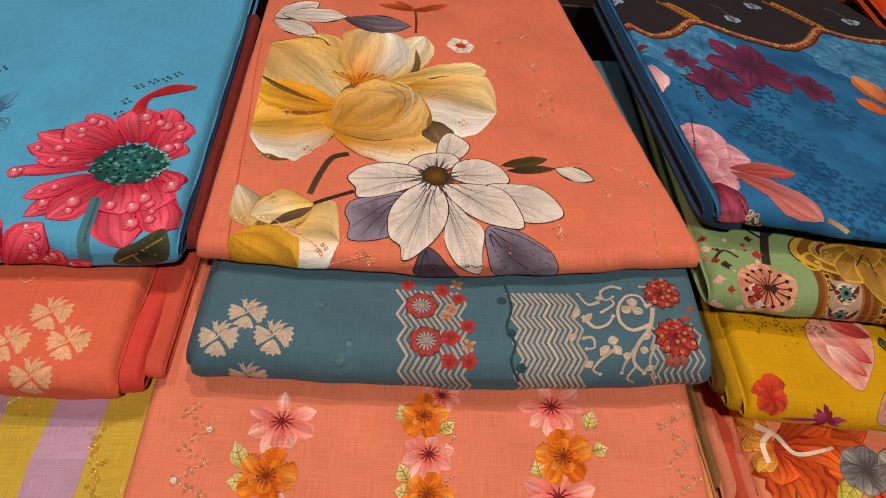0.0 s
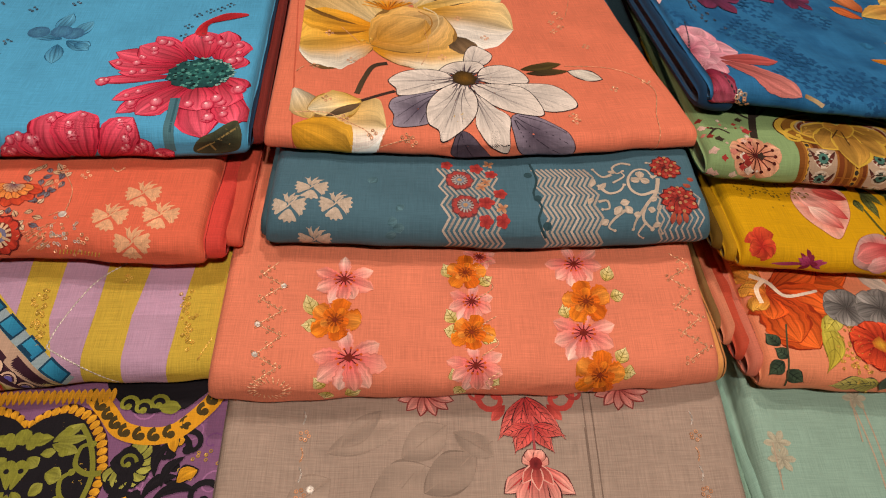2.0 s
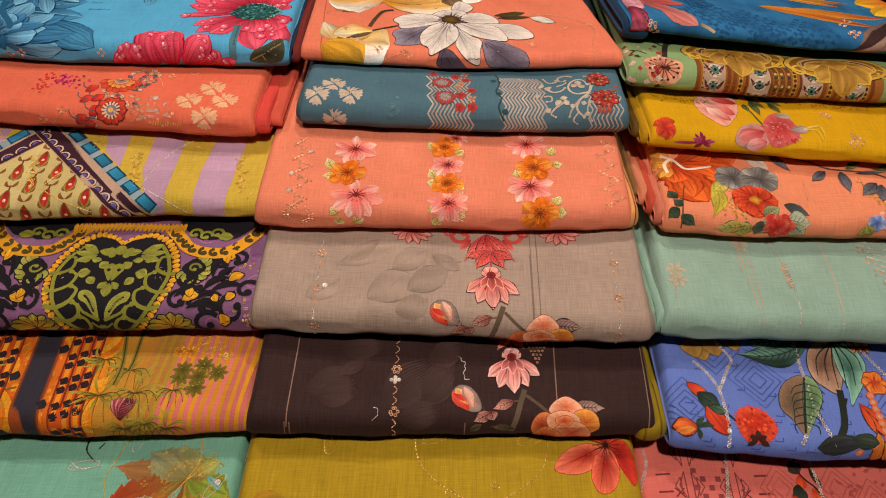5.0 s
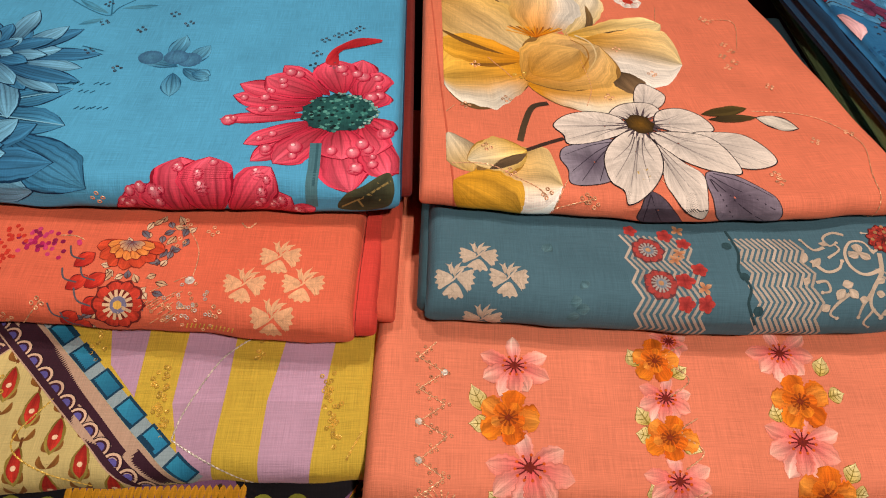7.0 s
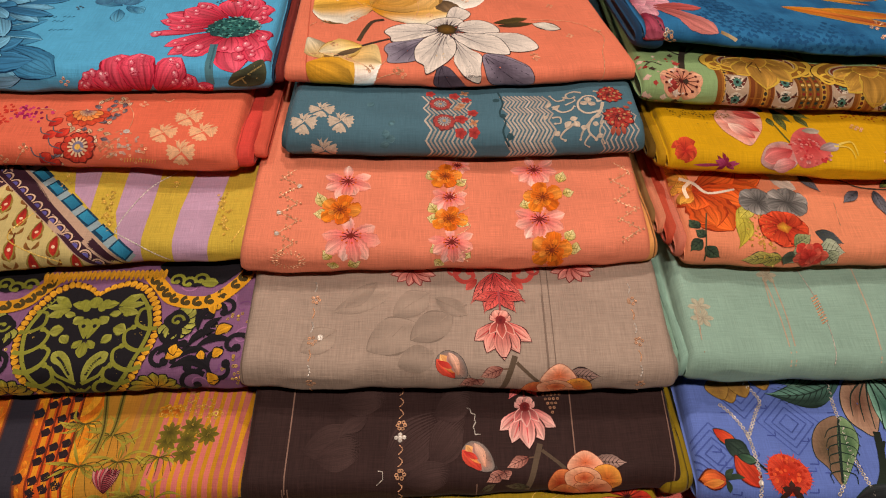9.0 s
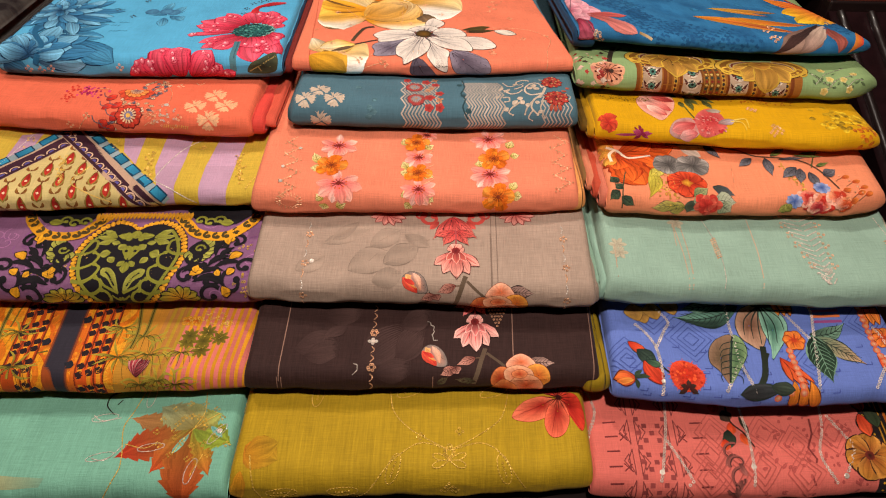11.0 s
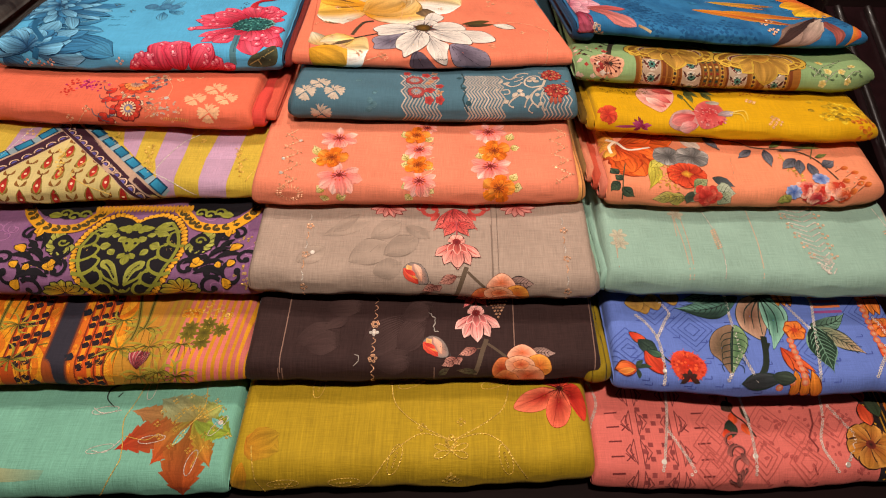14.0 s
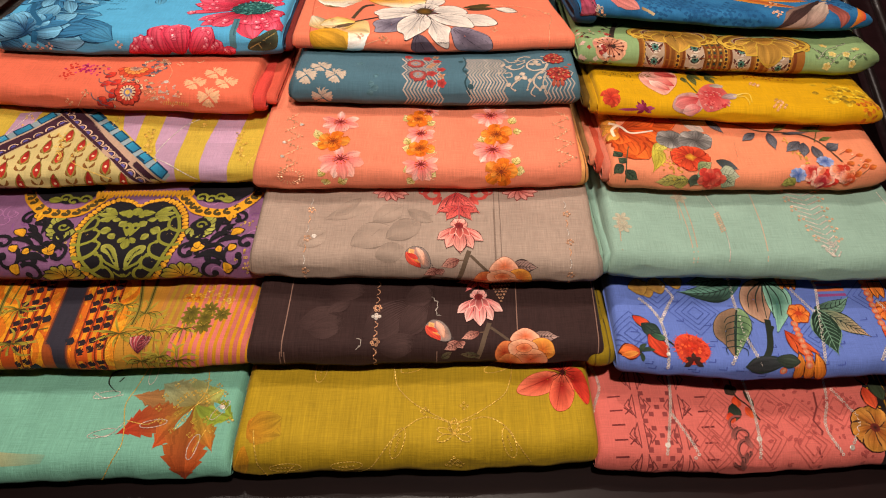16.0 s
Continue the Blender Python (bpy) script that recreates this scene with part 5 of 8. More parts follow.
# sky blue cloth: red daisies with dew, blue ink flowers
def print_sky():
    k = Art("L1")
    dew = []

    def dewy(p, q, w, n=3):
        k.petal(p, q, w * 0.95, "ac102c", "f4627a", edge="d8264a", vein=0.45, veins=5, fat=0.68, sharp=0.9, outline="8a1028", ow=0.0005)
        dew.append((p, q, w, n))

    def drops():
        for p, q, w, n in [d for d in dew for _ in range(d[3])]:
            f = 0.5 + 0.42 * k.rnd.rand()
            o = k.rnd.uniform(-0.22, 0.22) * w
            d = np.subtract(q, p)
            e = np.array([-d[1], d[0]]) / np.linalg.norm(d)
            c = np.add(p, d * f) + e * o
            r = k.rnd.uniform(0.0026, 0.0062)
            k.disc((c[0] + 0.15 * r, c[1] - 0.15 * r), r * 1.06, "9c1834", "b01c3c", ry=r * 1.2)
            k.disc(c, r, "ec8c9c", "c8344f", ry=r * 1.2)
            k.disc((c[0] - 0.2 * r, c[1] + 0.4 * r), r * 0.26, "f8ccd0")
    for p, q, w in (((0.3516, 0.0783), (0.3676, 0.0121), 0.044), ((0.3765, 0.0788), (0.3959, 0.0211), 0.034), ((0.3398, 0.0844), (0.2908, 0.0376), 0.024), ((0.3347, 0.0901), (0.282, 0.0596), 0.022), ((0.3445, 0.082), (0.3081, 0.0354), 0.032), ((0.3315, 0.0981), (0.2573, 0.0928), 0.015), ((0.3304, 0.1085), (0.2757, 0.1073), 0.020), ((0.3299, 0.1142), (0.2623, 0.1258), 0.026), ((0.3331, 0.1197), (0.2652, 0.1422), 0.025), ((0.3429, 0.1261), (0.2993, 0.1698), 0.024), ((0.3364, 0.1246), (0.2859, 0.1525), 0.036), ((0.3645, 0.1244), (0.3675, 0.1829), 0.032), ((0.3697, 0.1175), (0.3847, 0.1619), 0.034), ((0.3534, 0.1261), (0.3401, 0.1821), 0.040), ((0.3751, 0.1049), (0.3878, 0.1309), 0.028), ((0.3758, 0.0917), (0.3936, 0.0686), 0.032), ((0.3716, 0.0843), (0.3838, 0.0465), 0.038), ((0.3536, 0.082), (0.3596, 0.0424), 0.042)):
        dewy(p, q, w, 2)
    drops()
    dew.clear()
    c = (0.353, 0.1011)
    k.disc(c, 0.031, "2c6a66", "1b4244", ry=0.026, wob=0.07, lobes=11)
    for i in range(150):
        th, r = k.rnd.uniform(0, 6.28), math.sqrt(k.rnd.rand())
        k.hold = i > 0
        k.disc((c[0] + 0.031 * r * math.cos(th), c[1] + 0.026 * r * math.sin(th)), k.rnd.uniform(0.0010, 0.0020), ("3f8078", "0f2426", "5a9a90", "1c4a4a")[i % 4])
    for i in range(26):
        th = math.radians(-55 + 6 * i + k.rnd.uniform(-3, 3))
        r = k.rnd.uniform(0.9, 1.06)
        k.disc((c[0] + 0.031 * r * math.cos(th), c[1] + 0.026 * r * math.sin(th)), 0.0014, ("9ab8b0", "6a9a94")[i % 2])
    k.hold = False
    k.shape([(0.3344, 0.1781), (0.337, 0.194), (0.3453, 0.2072), (0.3613, 0.2196), (0.3826, 0.2175), (0.3807, 0.2118), (0.3628, 0.2117), (0.3509, 0.2014), (0.3446, 0.1897), (0.3466, 0.1759), (0.3408, 0.173)], "9c1420", "c02c34", hub=(0.3445, 0.1973))
    k.line([(0.3381, 0.0604), (0.3391, 0.032), (0.3384, 0.0173), (0.3386, -0.0012)], 0.0090, "4a7684", "54808a")
    k.line([(0.3394, 0.0604), (0.3404, 0.032), (0.3397, 0.0173)], 0.0020, "38606c")
    k.shape([(0.3582, -0.0026), (0.3638, 0.0107), (0.3773, 0.0172), (0.3941, 0.026), (0.3993, 0.021), (0.4005, 0.0089), (0.3954, -0.0027), (0.3771, -0.0054)], "2c2c20", "484a34")
    for pts in ([(0.3608, -0.0014), (0.3774, 0.0081), (0.3977, 0.0193)], [(0.3731, 0.0058), (0.3772, -0.0016)], [(0.3816, 0.0102), (0.3902, 0.0045)], [(0.3859, 0.0131), (0.3883, 0.0186)]):
        k.line(pts, 0.0016, "8a7444")
    for p, q, w in (((0.3099, -0.0152), (0.3406, -0.0024), 0.018), ((0.2936, -0.0164), (0.3231, 0.0075), 0.026), ((0.2854, -0.0164), (0.3117, 0.0099), 0.034), ((0.2772, -0.0164), (0.3071, 0.03), 0.034), ((0.2107, -0.0152), (0.1946, 0.0006), 0.026), ((0.222, -0.0152), (0.2059, 0.0144), 0.034), ((0.2363, -0.0164), (0.2244, 0.0206), 0.038), ((0.2424, -0.0164), (0.2383, 0.0423), 0.040), ((0.2619, -0.0164), (0.2594, 0.0419), 0.042)):
        dewy(p, q, w, 3)
    drops()
    for p, q in (((0.205, 0.155), (0.210, 0.121)), ((0.212, 0.163), (0.237, 0.146)), ((0.213, 0.167), (0.228, 0.200)), ((0.206, 0.166), (0.171, 0.177)), ((0.197, 0.176), (0.204, 0.214)), ((0.221, 0.156), (0.237, 0.154))):
        k.petal(p, q, 0.016, "2a6a94", "62acd0", vein=0.5, veins=4, outline="1f5a80", ow=0.0004)
    for p in ((0.180, 0.178), (0.214, 0.177), (0.202, 0.180)):
        k.disc(p, 0.011, "4a86aa", "3a6a90")
    B0, B1, B2, BK = "123e68", "3f86b4", "78bade", "0e3454"
    for p, q, w in (((0.064, 0.092), (0.130, 0.124), 0.026), ((0.065, 0.083), (0.140, 0.075), 0.036), ((0.098, 0.058), (0.172, 0.011), 0.046), ((0.088, 0.043), (0.118, -0.005), 0.036), ((0.013, 0.003), (0.041, -0.019), 0.040), ((0.004, 0.025), (0.001, 0.001), 0.036)):
        k.petal(p, q, w, "1c5480", "4c98c2", vein=0.6, veins=8, edge="2f76a4", outline=BK, ow=0.0005)
        k.line([p, q], 0.0012, "7ab4d0", soft=False)
    for c, sc, hw, n, lo, hi in (((0.050, 0.156), 0.084, 0.019, 24, 0, 360), ((0.044, 0.161), 0.054, 0.016, 14, 10, 370), ((0.054, 0.014), 0.088, 0.030, 13, -5, 200), ((0.051, 0.016), 0.058, 0.024, 9, 10, 190), ((0.039, 0.166), 0.028, 0.012, 9, 0, 360)):
        for i in range(n):
            th = math.radians(lo + (hi - lo) * i / n + 6 * math.sin(3 * i))
            r = sc * (0.9 + 0.22 * math.sin(i * 2.3))
            k.petal(c, (c[0] + r * math.cos(th), c[1] + 0.95 * r * math.sin(th)), hw, B0, (B2, B1)[i % 2], vein=0.5, veins=5, fat=0.66, sharp=0.9, bend=0.05 * math.sin(i), outline=BK, ow=0.0008)
    k.line([(0.029, 0.105), (0.040, 0.072), (0.066, 0.033), (0.060, 0.003)], 0.008, "1d5478")
    for p in ((0.135, 0.120), (0.144, 0.133), (0.140, 0.096), (0.153, 0.097), (0.123, 0.130)):
        for i in range(3):
            k.band((p[0] + 0.005 * i, p[1]), (p[0] + 0.005 * i + 0.003, p[1] + 0.004), 0.0012, "17506e")
    for p in ((0.048, -0.003), (0.066, -0.004), (0.081, -0.001), (0.180, 0.004)):
        k.cluster(p, 0.0019, "copper", 4)
    for p in ((0.117, 0.266), (0.123, 0.231), (0.154, 0.290), (0.185, 0.250), (0.202, 0.234), (0.160, 0.223), (0.331, 0.217), (0.342, 0.226), (0.353, 0.230), (0.326, 0.192), (0.362, 0.238), (0.325, 0.172), (0.343, 0.173), (0.124, 0.183), (0.156, 0.158)):
        k.cluster(p, 0.0015, "dark", 4, 2.4)
    for line in ([(0.079, 0.270), (0.120, 0.245), (0.130, 0.263), (0.158, 0.300)], [(0.125, 0.245), (0.113, 0.294)], [(0.168, 0.300), (0.186, 0.245)], [(0.116, 0.190), (0.136, 0.185)]):
        k.line(line, 0.0014, "2a6a8c")
    for p, q in (((0.121, 0.249), (0.087, 0.271)), ((0.132, 0.259), (0.165, 0.266)), ((0.117, 0.285), (0.093, 0.305)), ((0.120, 0.239), (0.101, 0.225))):
        k.petal(p, q, 0.008, "58a0c0", "3a82a6", vein=0.3)
    k.finish(THING["L1"], "flower_print", "red dewy daisies and blue ink flowers")


print_sky()


def print_orange():
    k = Art("L2")
    for p in ((0.3535, 0.0688), (0.3312, 0.042), (0.3738, 0.0451), (0.3545, 0.0165)):
        k.sprig(p, 0.0150, "dfa57c")
    # folk-art band
    cols = (("6a6470", "8a8288"), ("d8b08c", "e4c4a4"), ("54505c", "7a7480"), ("c49a74", "dcb490"))
    for i in range(64):
        u = k.rnd.rand()
        p = ((0.2379, 0.01)[0] + 0.030 * u + k.rnd.uniform(-0.024, 0.022), (0.2379, 0.01)[1] + u * 0.095 - 0.01)
        th = k.rnd.uniform(0, 6.28)
        r = k.rnd.uniform(0.006, 0.011)
        k.leaf(p, (p[0] + r * math.cos(th), p[1] + r * math.sin(th)), 0.0048, *cols[i % 4], "5a2c28", n=0, rib=0.0006, ow=0.0004)
    for p in ((0.2121, 0.0331), (0.2252, 0.0356), (0.2124, 0.0527), (0.2257, 0.0164), (0.209, 0.0043), (0.2178, -0.0024)):
        k.petal((p[0] - 0.006, p[1] - 0.006), (p[0] + 0.006, p[1] + 0.006), 0.012, "a81c1c", "d8402c", outline="6a2020", ow=0.0005)
        k.line([p, (p[0] - 0.010, p[1] + 0.003), (p[0] - 0.014, p[1] + 0.012)], 0.0013, "54545c")
    k.rosette((0.2452, 0.0184), 0.0185, "6a2420", "c23a2a", "d8b08c", "76708a", "dca850")
    c = (0.2432, 0.0658)
    for r, a, b in ((0.026, "a82c20", "d04a2c"), (0.018, "c8622c", "e08a44"), (0.010, "54506a", "d8a070")):
        for th in (-165, -140, -115, -90, -65, -40, -15):
            k.petal((c[0], c[1] + 0.006), (c[0] + r * math.cos(math.radians(th)), c[1] + 0.006 + r * math.sin(math.radians(th))), r * 0.42, a, b, outline="7a2820", ow=0.0004, fat=0.7, sharp=0.6)
    for i in range(44):
        p = ((0.1736, 0.0655)[0] + k.rnd.normal(0, 0.011), (0.1736, 0.0655)[1] + k.rnd.normal(0, 0.005))
        k.hold = i > 0
        k.disc(p, 0.0019, ("b02058", "c83a6c", "8a1848")[i % 3])
    for i in range(26):
        k.disc(((0.1522, 0.0636)[0] + k.rnd.normal(0, 0.006), (0.1522, 0.0636)[1] + k.rnd.normal(0, 0.008)), 0.0018, "c43428")
    k.hold = False
    for i in range(44):
        k.ring(((0.2961, 0.0182)[0] + k.rnd.normal(0, 0.010), (0.2961, 0.0182)[1] + k.rnd.normal(0, 0.009)), 0.0015, ("copper", "silver")[i % 2])
    for i in range(22):
        p = ((0.2721, 0.015)[0] + k.rnd.normal(0, 0.006), (0.2721, 0.015)[1] + k.rnd.normal(0, 0.007))
        k.stitch([p, (p[0] + 0.008, p[1] + 0.006)], "copper", 0.0009, 0.008)
    for i in range(12):
        k.stitch([((0.293, 0.0014)[0] + 0.003 * i, (0.293, 0.0014)[1]), ((0.293, 0.0014)[0] + 0.003 * i + 0.002, (0.293, 0.0014)[1] + 0.005)], "gold", 0.0011, 0.006)
    k.ring((0.2923, 0.0409), 0.0038, "silver", 0.03, True)
    k.stitch([(0.2782, 0.0927), (0.2924, 0.0707), (0.294, 0.0499), (0.2923, 0.0409)], "copper", 0.0010)
    k.stitch([(0.188, 0.0735), (0.1994, 0.0739), (0.2068, 0.0706)], "copper", 0.0012)
    k.stitch([(0.1733, -0.0056), (0.1877, 0.0139), (0.1903, 0.0184)], "copper", 0.0011)
    for p in ((0.3144, 0.0168), (0.2772, 0.0745), (0.3, 0.0878), (0.1877, 0.0156), (0.1641, 0.0016), (0.2782, 0.0927)):
        k.cluster(p, 0.0018, "copper", 4)
    k.stitch([(0.3195, 0.099), (0.3258, 0.0938), (0.3312, 0.1001)], "copper", 0.0016, 0.003)
    k.finish(THING["L2"], "border_print", "cream sprigs and a red floral band")


print_orange()


def print_striped():
    k = Art("L3")
    LI, YE = "ae8aa0", "c8a63e"
    for p, q, r, t in (((0.287, 0.126), (0.323, 0.127), (0.322, 0.061), (0.286, 0.061)), ((0.286, 0.061), (0.322, 0.061), (0.320, -0.013), (0.306, -0.008)), ((0.363, 0.124), (0.400, 0.126), (0.393, 0.061), (0.353, 0.062)), ((0.353, 0.062), (0.393, 0.061), (0.386, -0.027), (0.353, -0.026)), ((0.227, 0.128), (0.258, 0.125), (0.258, 0.067), (0.235, 0.093)), ((0.085, 0.134), (0.114, 0.137), (0.103, 0.078), (0.080, 0.079))):
        k.quad(p, q, r, t, LI, "b48ea6")
    apex, left, right = (0.1613, 0.1546), (0.043, 0.0413), (0.3115, 0.0015)
    k.quad(apex, left, (left[0], -0.03), right, "c9b376", "cbb67a")
    k.quad(apex, right, (right[0] - 0.02, -0.03), (apex[0], -0.03), "cbb67a", "c6b072")
    step, chain = 0.0215, 0.040
    for i in range(-9, 9):
        a = apex[0] + (i + 0.35) * step
        for j in range(5):
            s = 0.118 - chain * (j + 0.5 * (i % 2))
            e = right if a > apex[0] else left
            f = (a - apex[0]) / (e[0] - apex[0])
            if s + 0.022 > apex[1] + (e[1] - apex[1]) * f - 0.036 or s < -0.03 or a < 0.004:
                continue
            k.line([(a, s + 0.022), (a + 0.001, s + 0.010)], 0.0020, "6a3a1c", soft=False)
            for d in (-1, 1):
                k.petal((a, s + 0.019), (a + 0.0065 * d, s + 0.0285), 0.0040, "7a4a20", "8a5a28", bend=-0.2 * d)
                k.petal((a, s - 0.010), (a + 0.0065 * d, s - 0.0015), 0.0034, "7a4a20", "8a5a28", bend=-0.2 * d)
            k.petal((a, s + 0.016), (a, s - 0.012), 0.0125, "7c6428", "94803c", fat=0.55)
            k.petal((a, s + 0.015), (a, s - 0.009), 0.0088, "8a1c18", "c03426", fat=0.6)
            k.disc((a, s + 0.001), 0.0019, "ecc4a0")
    k.hold = False
    for end in (left, right):
        d = np.subtract(end, apex)
        L = np.linalg.norm(d)
        d = d / L
        e = np.array([-d[1], d[0]])
        if e[1] > 0:
            e = -e
        for w, off, c in ((0.026, 0.0205, "c8a48c"), (0.022, 0.0215, "3c1f2c"), (0.0125, 0.001, "8a9aa0")):
            k.band(np.add(apex, e * off), np.add(end, e * off), w, c)
        n = int(L / 0.0150)
        k.layer += 1
        for i in range(n):
            c = np.add(apex, d * (L * (i + 0.5) / n) + e * 0.028)
            k.hold = True
            for r, col in ((0.0078, "2a1822"), (0.0070, "d0ac92"), (0.0052, "3a1c28"), (0.0036, "5a5294")):
                k.layer += 1
                th = np.linspace(0, math.pi, 9)
                g, th = np.meshgrid(np.linspace(0.05, 1, 3), th, indexing="ij")
                x, y = r * g * np.cos(th), r * g * np.sin(th)
                k.patch(c[0] + d[0] * x - e[0] * y, c[1] + d[1] * x - e[1] * y, np.array(lin(col)))
            k.layer -= 4
        k.layer += 5
        n = int(L / 0.030)
        for i in range(n):
            c0 = np.add(apex, d * (L * (i + 0.14) / n))
            c1 = np.add(apex, d * (L * (i + 0.86) / n))
            k.band(c0, c1, 0.0140, "173a52")
            k.layer += 1
            k.band(c0 + d * 0.0018, c1 - d * 0.0018, 0.0100, "2f86a8", "246e92")
            k.layer -= 1
        k.hold = False
    for c, n in (((0.278, 0.062), 34), ((0.399, 0.055), 36), ((0.220, 0.121), 14), ((0.340, 0.116), 20), ((0.164, 0.059), 30), ((0.100, 0.134), 12)):
        for i in range(n):
            t = (i / n) - 0.5
            k.ring((c[0] + 0.022 * t * 0.5 + k.rnd.normal(0, 0.0032), c[1] - 0.05 * t + k.rnd.normal(0, 0.003)), 0.0018, "gold")
    k.stitch([(0.340, 0.116), (0.315, 0.096), (0.296, 0.055), (0.291, 0.034)], "silver", 0.0016, 0.0035)
    k.stitch([(0.291, 0.034), (0.324, 0.012), (0.350, -0.001)], "silver", 0.0016, 0.0035)
    k.stitch([(0.424, 0.037), (0.414, 0.017)], "gold", 0.0018, 0.0035)
    k.stitch([(0.203, 0.069), (0.184, 0.036), (0.212, 0.014), (0.241, 0.002)], "gold", 0.0014, 0.0035)
    k.stitch([(0.100, 0.134), (0.089, 0.103), (0.079, 0.073)], "silver", 0.0014, 0.0035)
    k.finish(THING["L3"], "stripe_print", "lilac stripes and a bordered cream diamond")


print_striped()


def print_damask():
    k = Art("L4")
    BK, GD, OL = "1b171c", "cf8f1e", "84822f"
    c0 = (0.275, 0.061)
    for i in range(70):
        p = (k.rnd.uniform(0.02, k.fold.width - 0.01), k.rnd.uniform(-0.02, 0.125))
        k.hold = i > 0
        k.curl(p, k.rnd.uniform(0.008, 0.014), k.rnd.uniform(0, 360), 300, 0.0016, "7c4c7c" if i % 2 else "a06a94")
    k.hold = False
    rim = [(0.0000, 0.0437), (0.0103, 0.0528), (0.0280, 0.0589), (0.0457, 0.0508), (0.0590, 0.0305), (0.0649, 0.0051), (0.0604, -0.0197), (0.0501, -0.0430), (0.0339, -0.0645), (0.0147, -0.0807), (0.0000, -0.0860)]
    rim = np.array(rim)
    u = np.linspace(0, len(rim) - 1, 61)
    half = np.stack([np.interp(u, np.arange(len(rim)), rim[:, i]) for i in (0, 1)], -1)
    half = np.concatenate([half[:1], (half[:-2] + half[1:-1] + half[2:]) / 3, half[-1:]])
    loop = np.concatenate([half, half[::-1][1:] * (-1, 1)])
    hub = np.array((0.0000, -0.0090))

    def field(sc, col):
        g = np.linspace(0.02, 1, 14)[:, None, None]
        q = hub + (loop - hub)[None] * g * sc
        k.patch(c0[0] + q[..., 0], c0[1] + q[..., 1], np.array(lin(col)))

    field(1.13, "3a1a20")
    d = np.r_[0, np.cumsum(np.linalg.norm(np.diff(loop, axis=0), axis=1))]
    n = int(d[-1] / 0.0062)
    for i in range(n):
        x = (i + 0.5) / n * d[-1]
        q = hub * 0 + np.array([np.interp(x, d, loop[:, 0]), np.interp(x, d, loop[:, 1])])
        k.hold = i > 0
        a, b = hub + (q - hub) * 0.985, hub + (q - hub) * 1.125
        k.petal(c0 + a, c0 + b, 0.0064, GD, "e0a02c", sharp=0.35, fat=0.6)
    k.hold = False
    field(1.0, BK)
    for dx in (-1, 1):
        m = lambda x, y: (c0[0] + dx * x, c0[1] + y)
        g = lambda q: (c0[0] + dx * (q[0] - 0.2704 + 0.2637 * (q[1] - 0.0697)), c0[1] + q[1] - 0.0645)
        k.line([m(*(hub + (q - hub) * 0.95)) for q in half[18:58:4]], 0.0042, OL)
        for pts in ([(0.3385, 0.07), (0.3269, 0.0702), (0.3145, 0.0781), (0.312, 0.0924), (0.3202, 0.0946)], [(0.343, 0.0466), (0.3307, 0.045), (0.3158, 0.0528), (0.3091, 0.0662), (0.3147, 0.0722)], [(0.342, 0.0277), (0.3298, 0.0254), (0.3144, 0.0324), (0.3078, 0.0453), (0.3134, 0.0509)], [(0.3344, 0.0146), (0.3217, 0.0109), (0.3091, 0.0173), (0.307, 0.0262), (0.3119, 0.0308)], [(0.3223, 0.0004), (0.3088, -0.0043), (0.3009, 0.0041), (0.3019, 0.0127), (0.3077, 0.0158)]):
            k.line([g(q) for q in pts], 0.0050, OL, taper=0.4)
            k.disc(g(pts[-1]), 0.0030, OL)
        k.petal(g((0.2649, 0.097)), g((0.2858, 0.1015)), 0.010, OL, OL)
        for p, q, w in (((0.287, 0.0974), (0.3032, 0.1131), 0.010), ((0.2876, 0.0954), (0.3117, 0.0883), 0.010), ((0.2899, 0.0976), (0.3126, 0.1008), 0.008), ((0.2745, 0.0851), (0.2855, 0.0775), 0.011), ((0.2944, 0.0718), (0.3086, 0.0681), 0.014), ((0.2827, 0.0873), (0.2937, 0.0896), 0.008), ((0.2908, 0.0547), (0.2967, 0.0641), 0.010)):
            k.petal(g(p), g(q), w, OL, "959240")
        for p in ((0.2715, 0.095), (0.2948, 0.1062), (0.2997, 0.0888)):
            k.disc(g(p), 0.0040, OL)
        k.shape([g(q) for q in ((0.2864, 0.0221), (0.2876, 0.0363), (0.2949, 0.0454), (0.304, 0.0434), (0.3052, 0.0342), (0.2979, 0.0293), (0.2935, 0.0205), (0.2893, 0.013))], OL, "959240", hub=g((0.295, 0.0353)))
        k.line([g((0.2906, 0.022)), g((0.2943, 0.0326)), g((0.2996, 0.0389))], 0.0022, BK)
        k.line([g((0.2879, 0.013)), g((0.2964, 0.0175)), g((0.3032, 0.0218)), g((0.3065, 0.0292))], 0.0040, OL, taper=0.4)
        k.line([g((0.2845, 0.0065)), g((0.2907, 0.0026)), g((0.2974, 0.0094))], 0.0036, OL, taper=0.4)
        k.shape([g(q) for q in ((0.2674, 0.0792), (0.2721, 0.0832), (0.2797, 0.0775), (0.2782, 0.0679), (0.274, 0.0603))], OL, hub=g((0.2736, 0.0735)))
        k.petal(g((0.276, 0.0584)), g((0.2867, 0.0492)), 0.008, OL, OL)
        k.disc(g((0.2747, 0.0745)), 0.0022, BK)
        f = m(*(0.0870, 0.0132))
        for i in range(9):
            t0 = math.radians(25 * i - 140) if dx > 0 else math.radians(-40 - 25 * i)
            k.petal(f, (f[0] + 0.021 * math.cos(t0), f[1] + 0.022 * math.sin(t0)), 0.012, OL, "a09c48", outline=BK, fat=0.72, sharp=0.6)
        k.disc(f, 0.0125, BK, wob=0.1, lobes=4)
        k.curl(f, 0.0075, 0, 300 * dx, 0.003, OL)
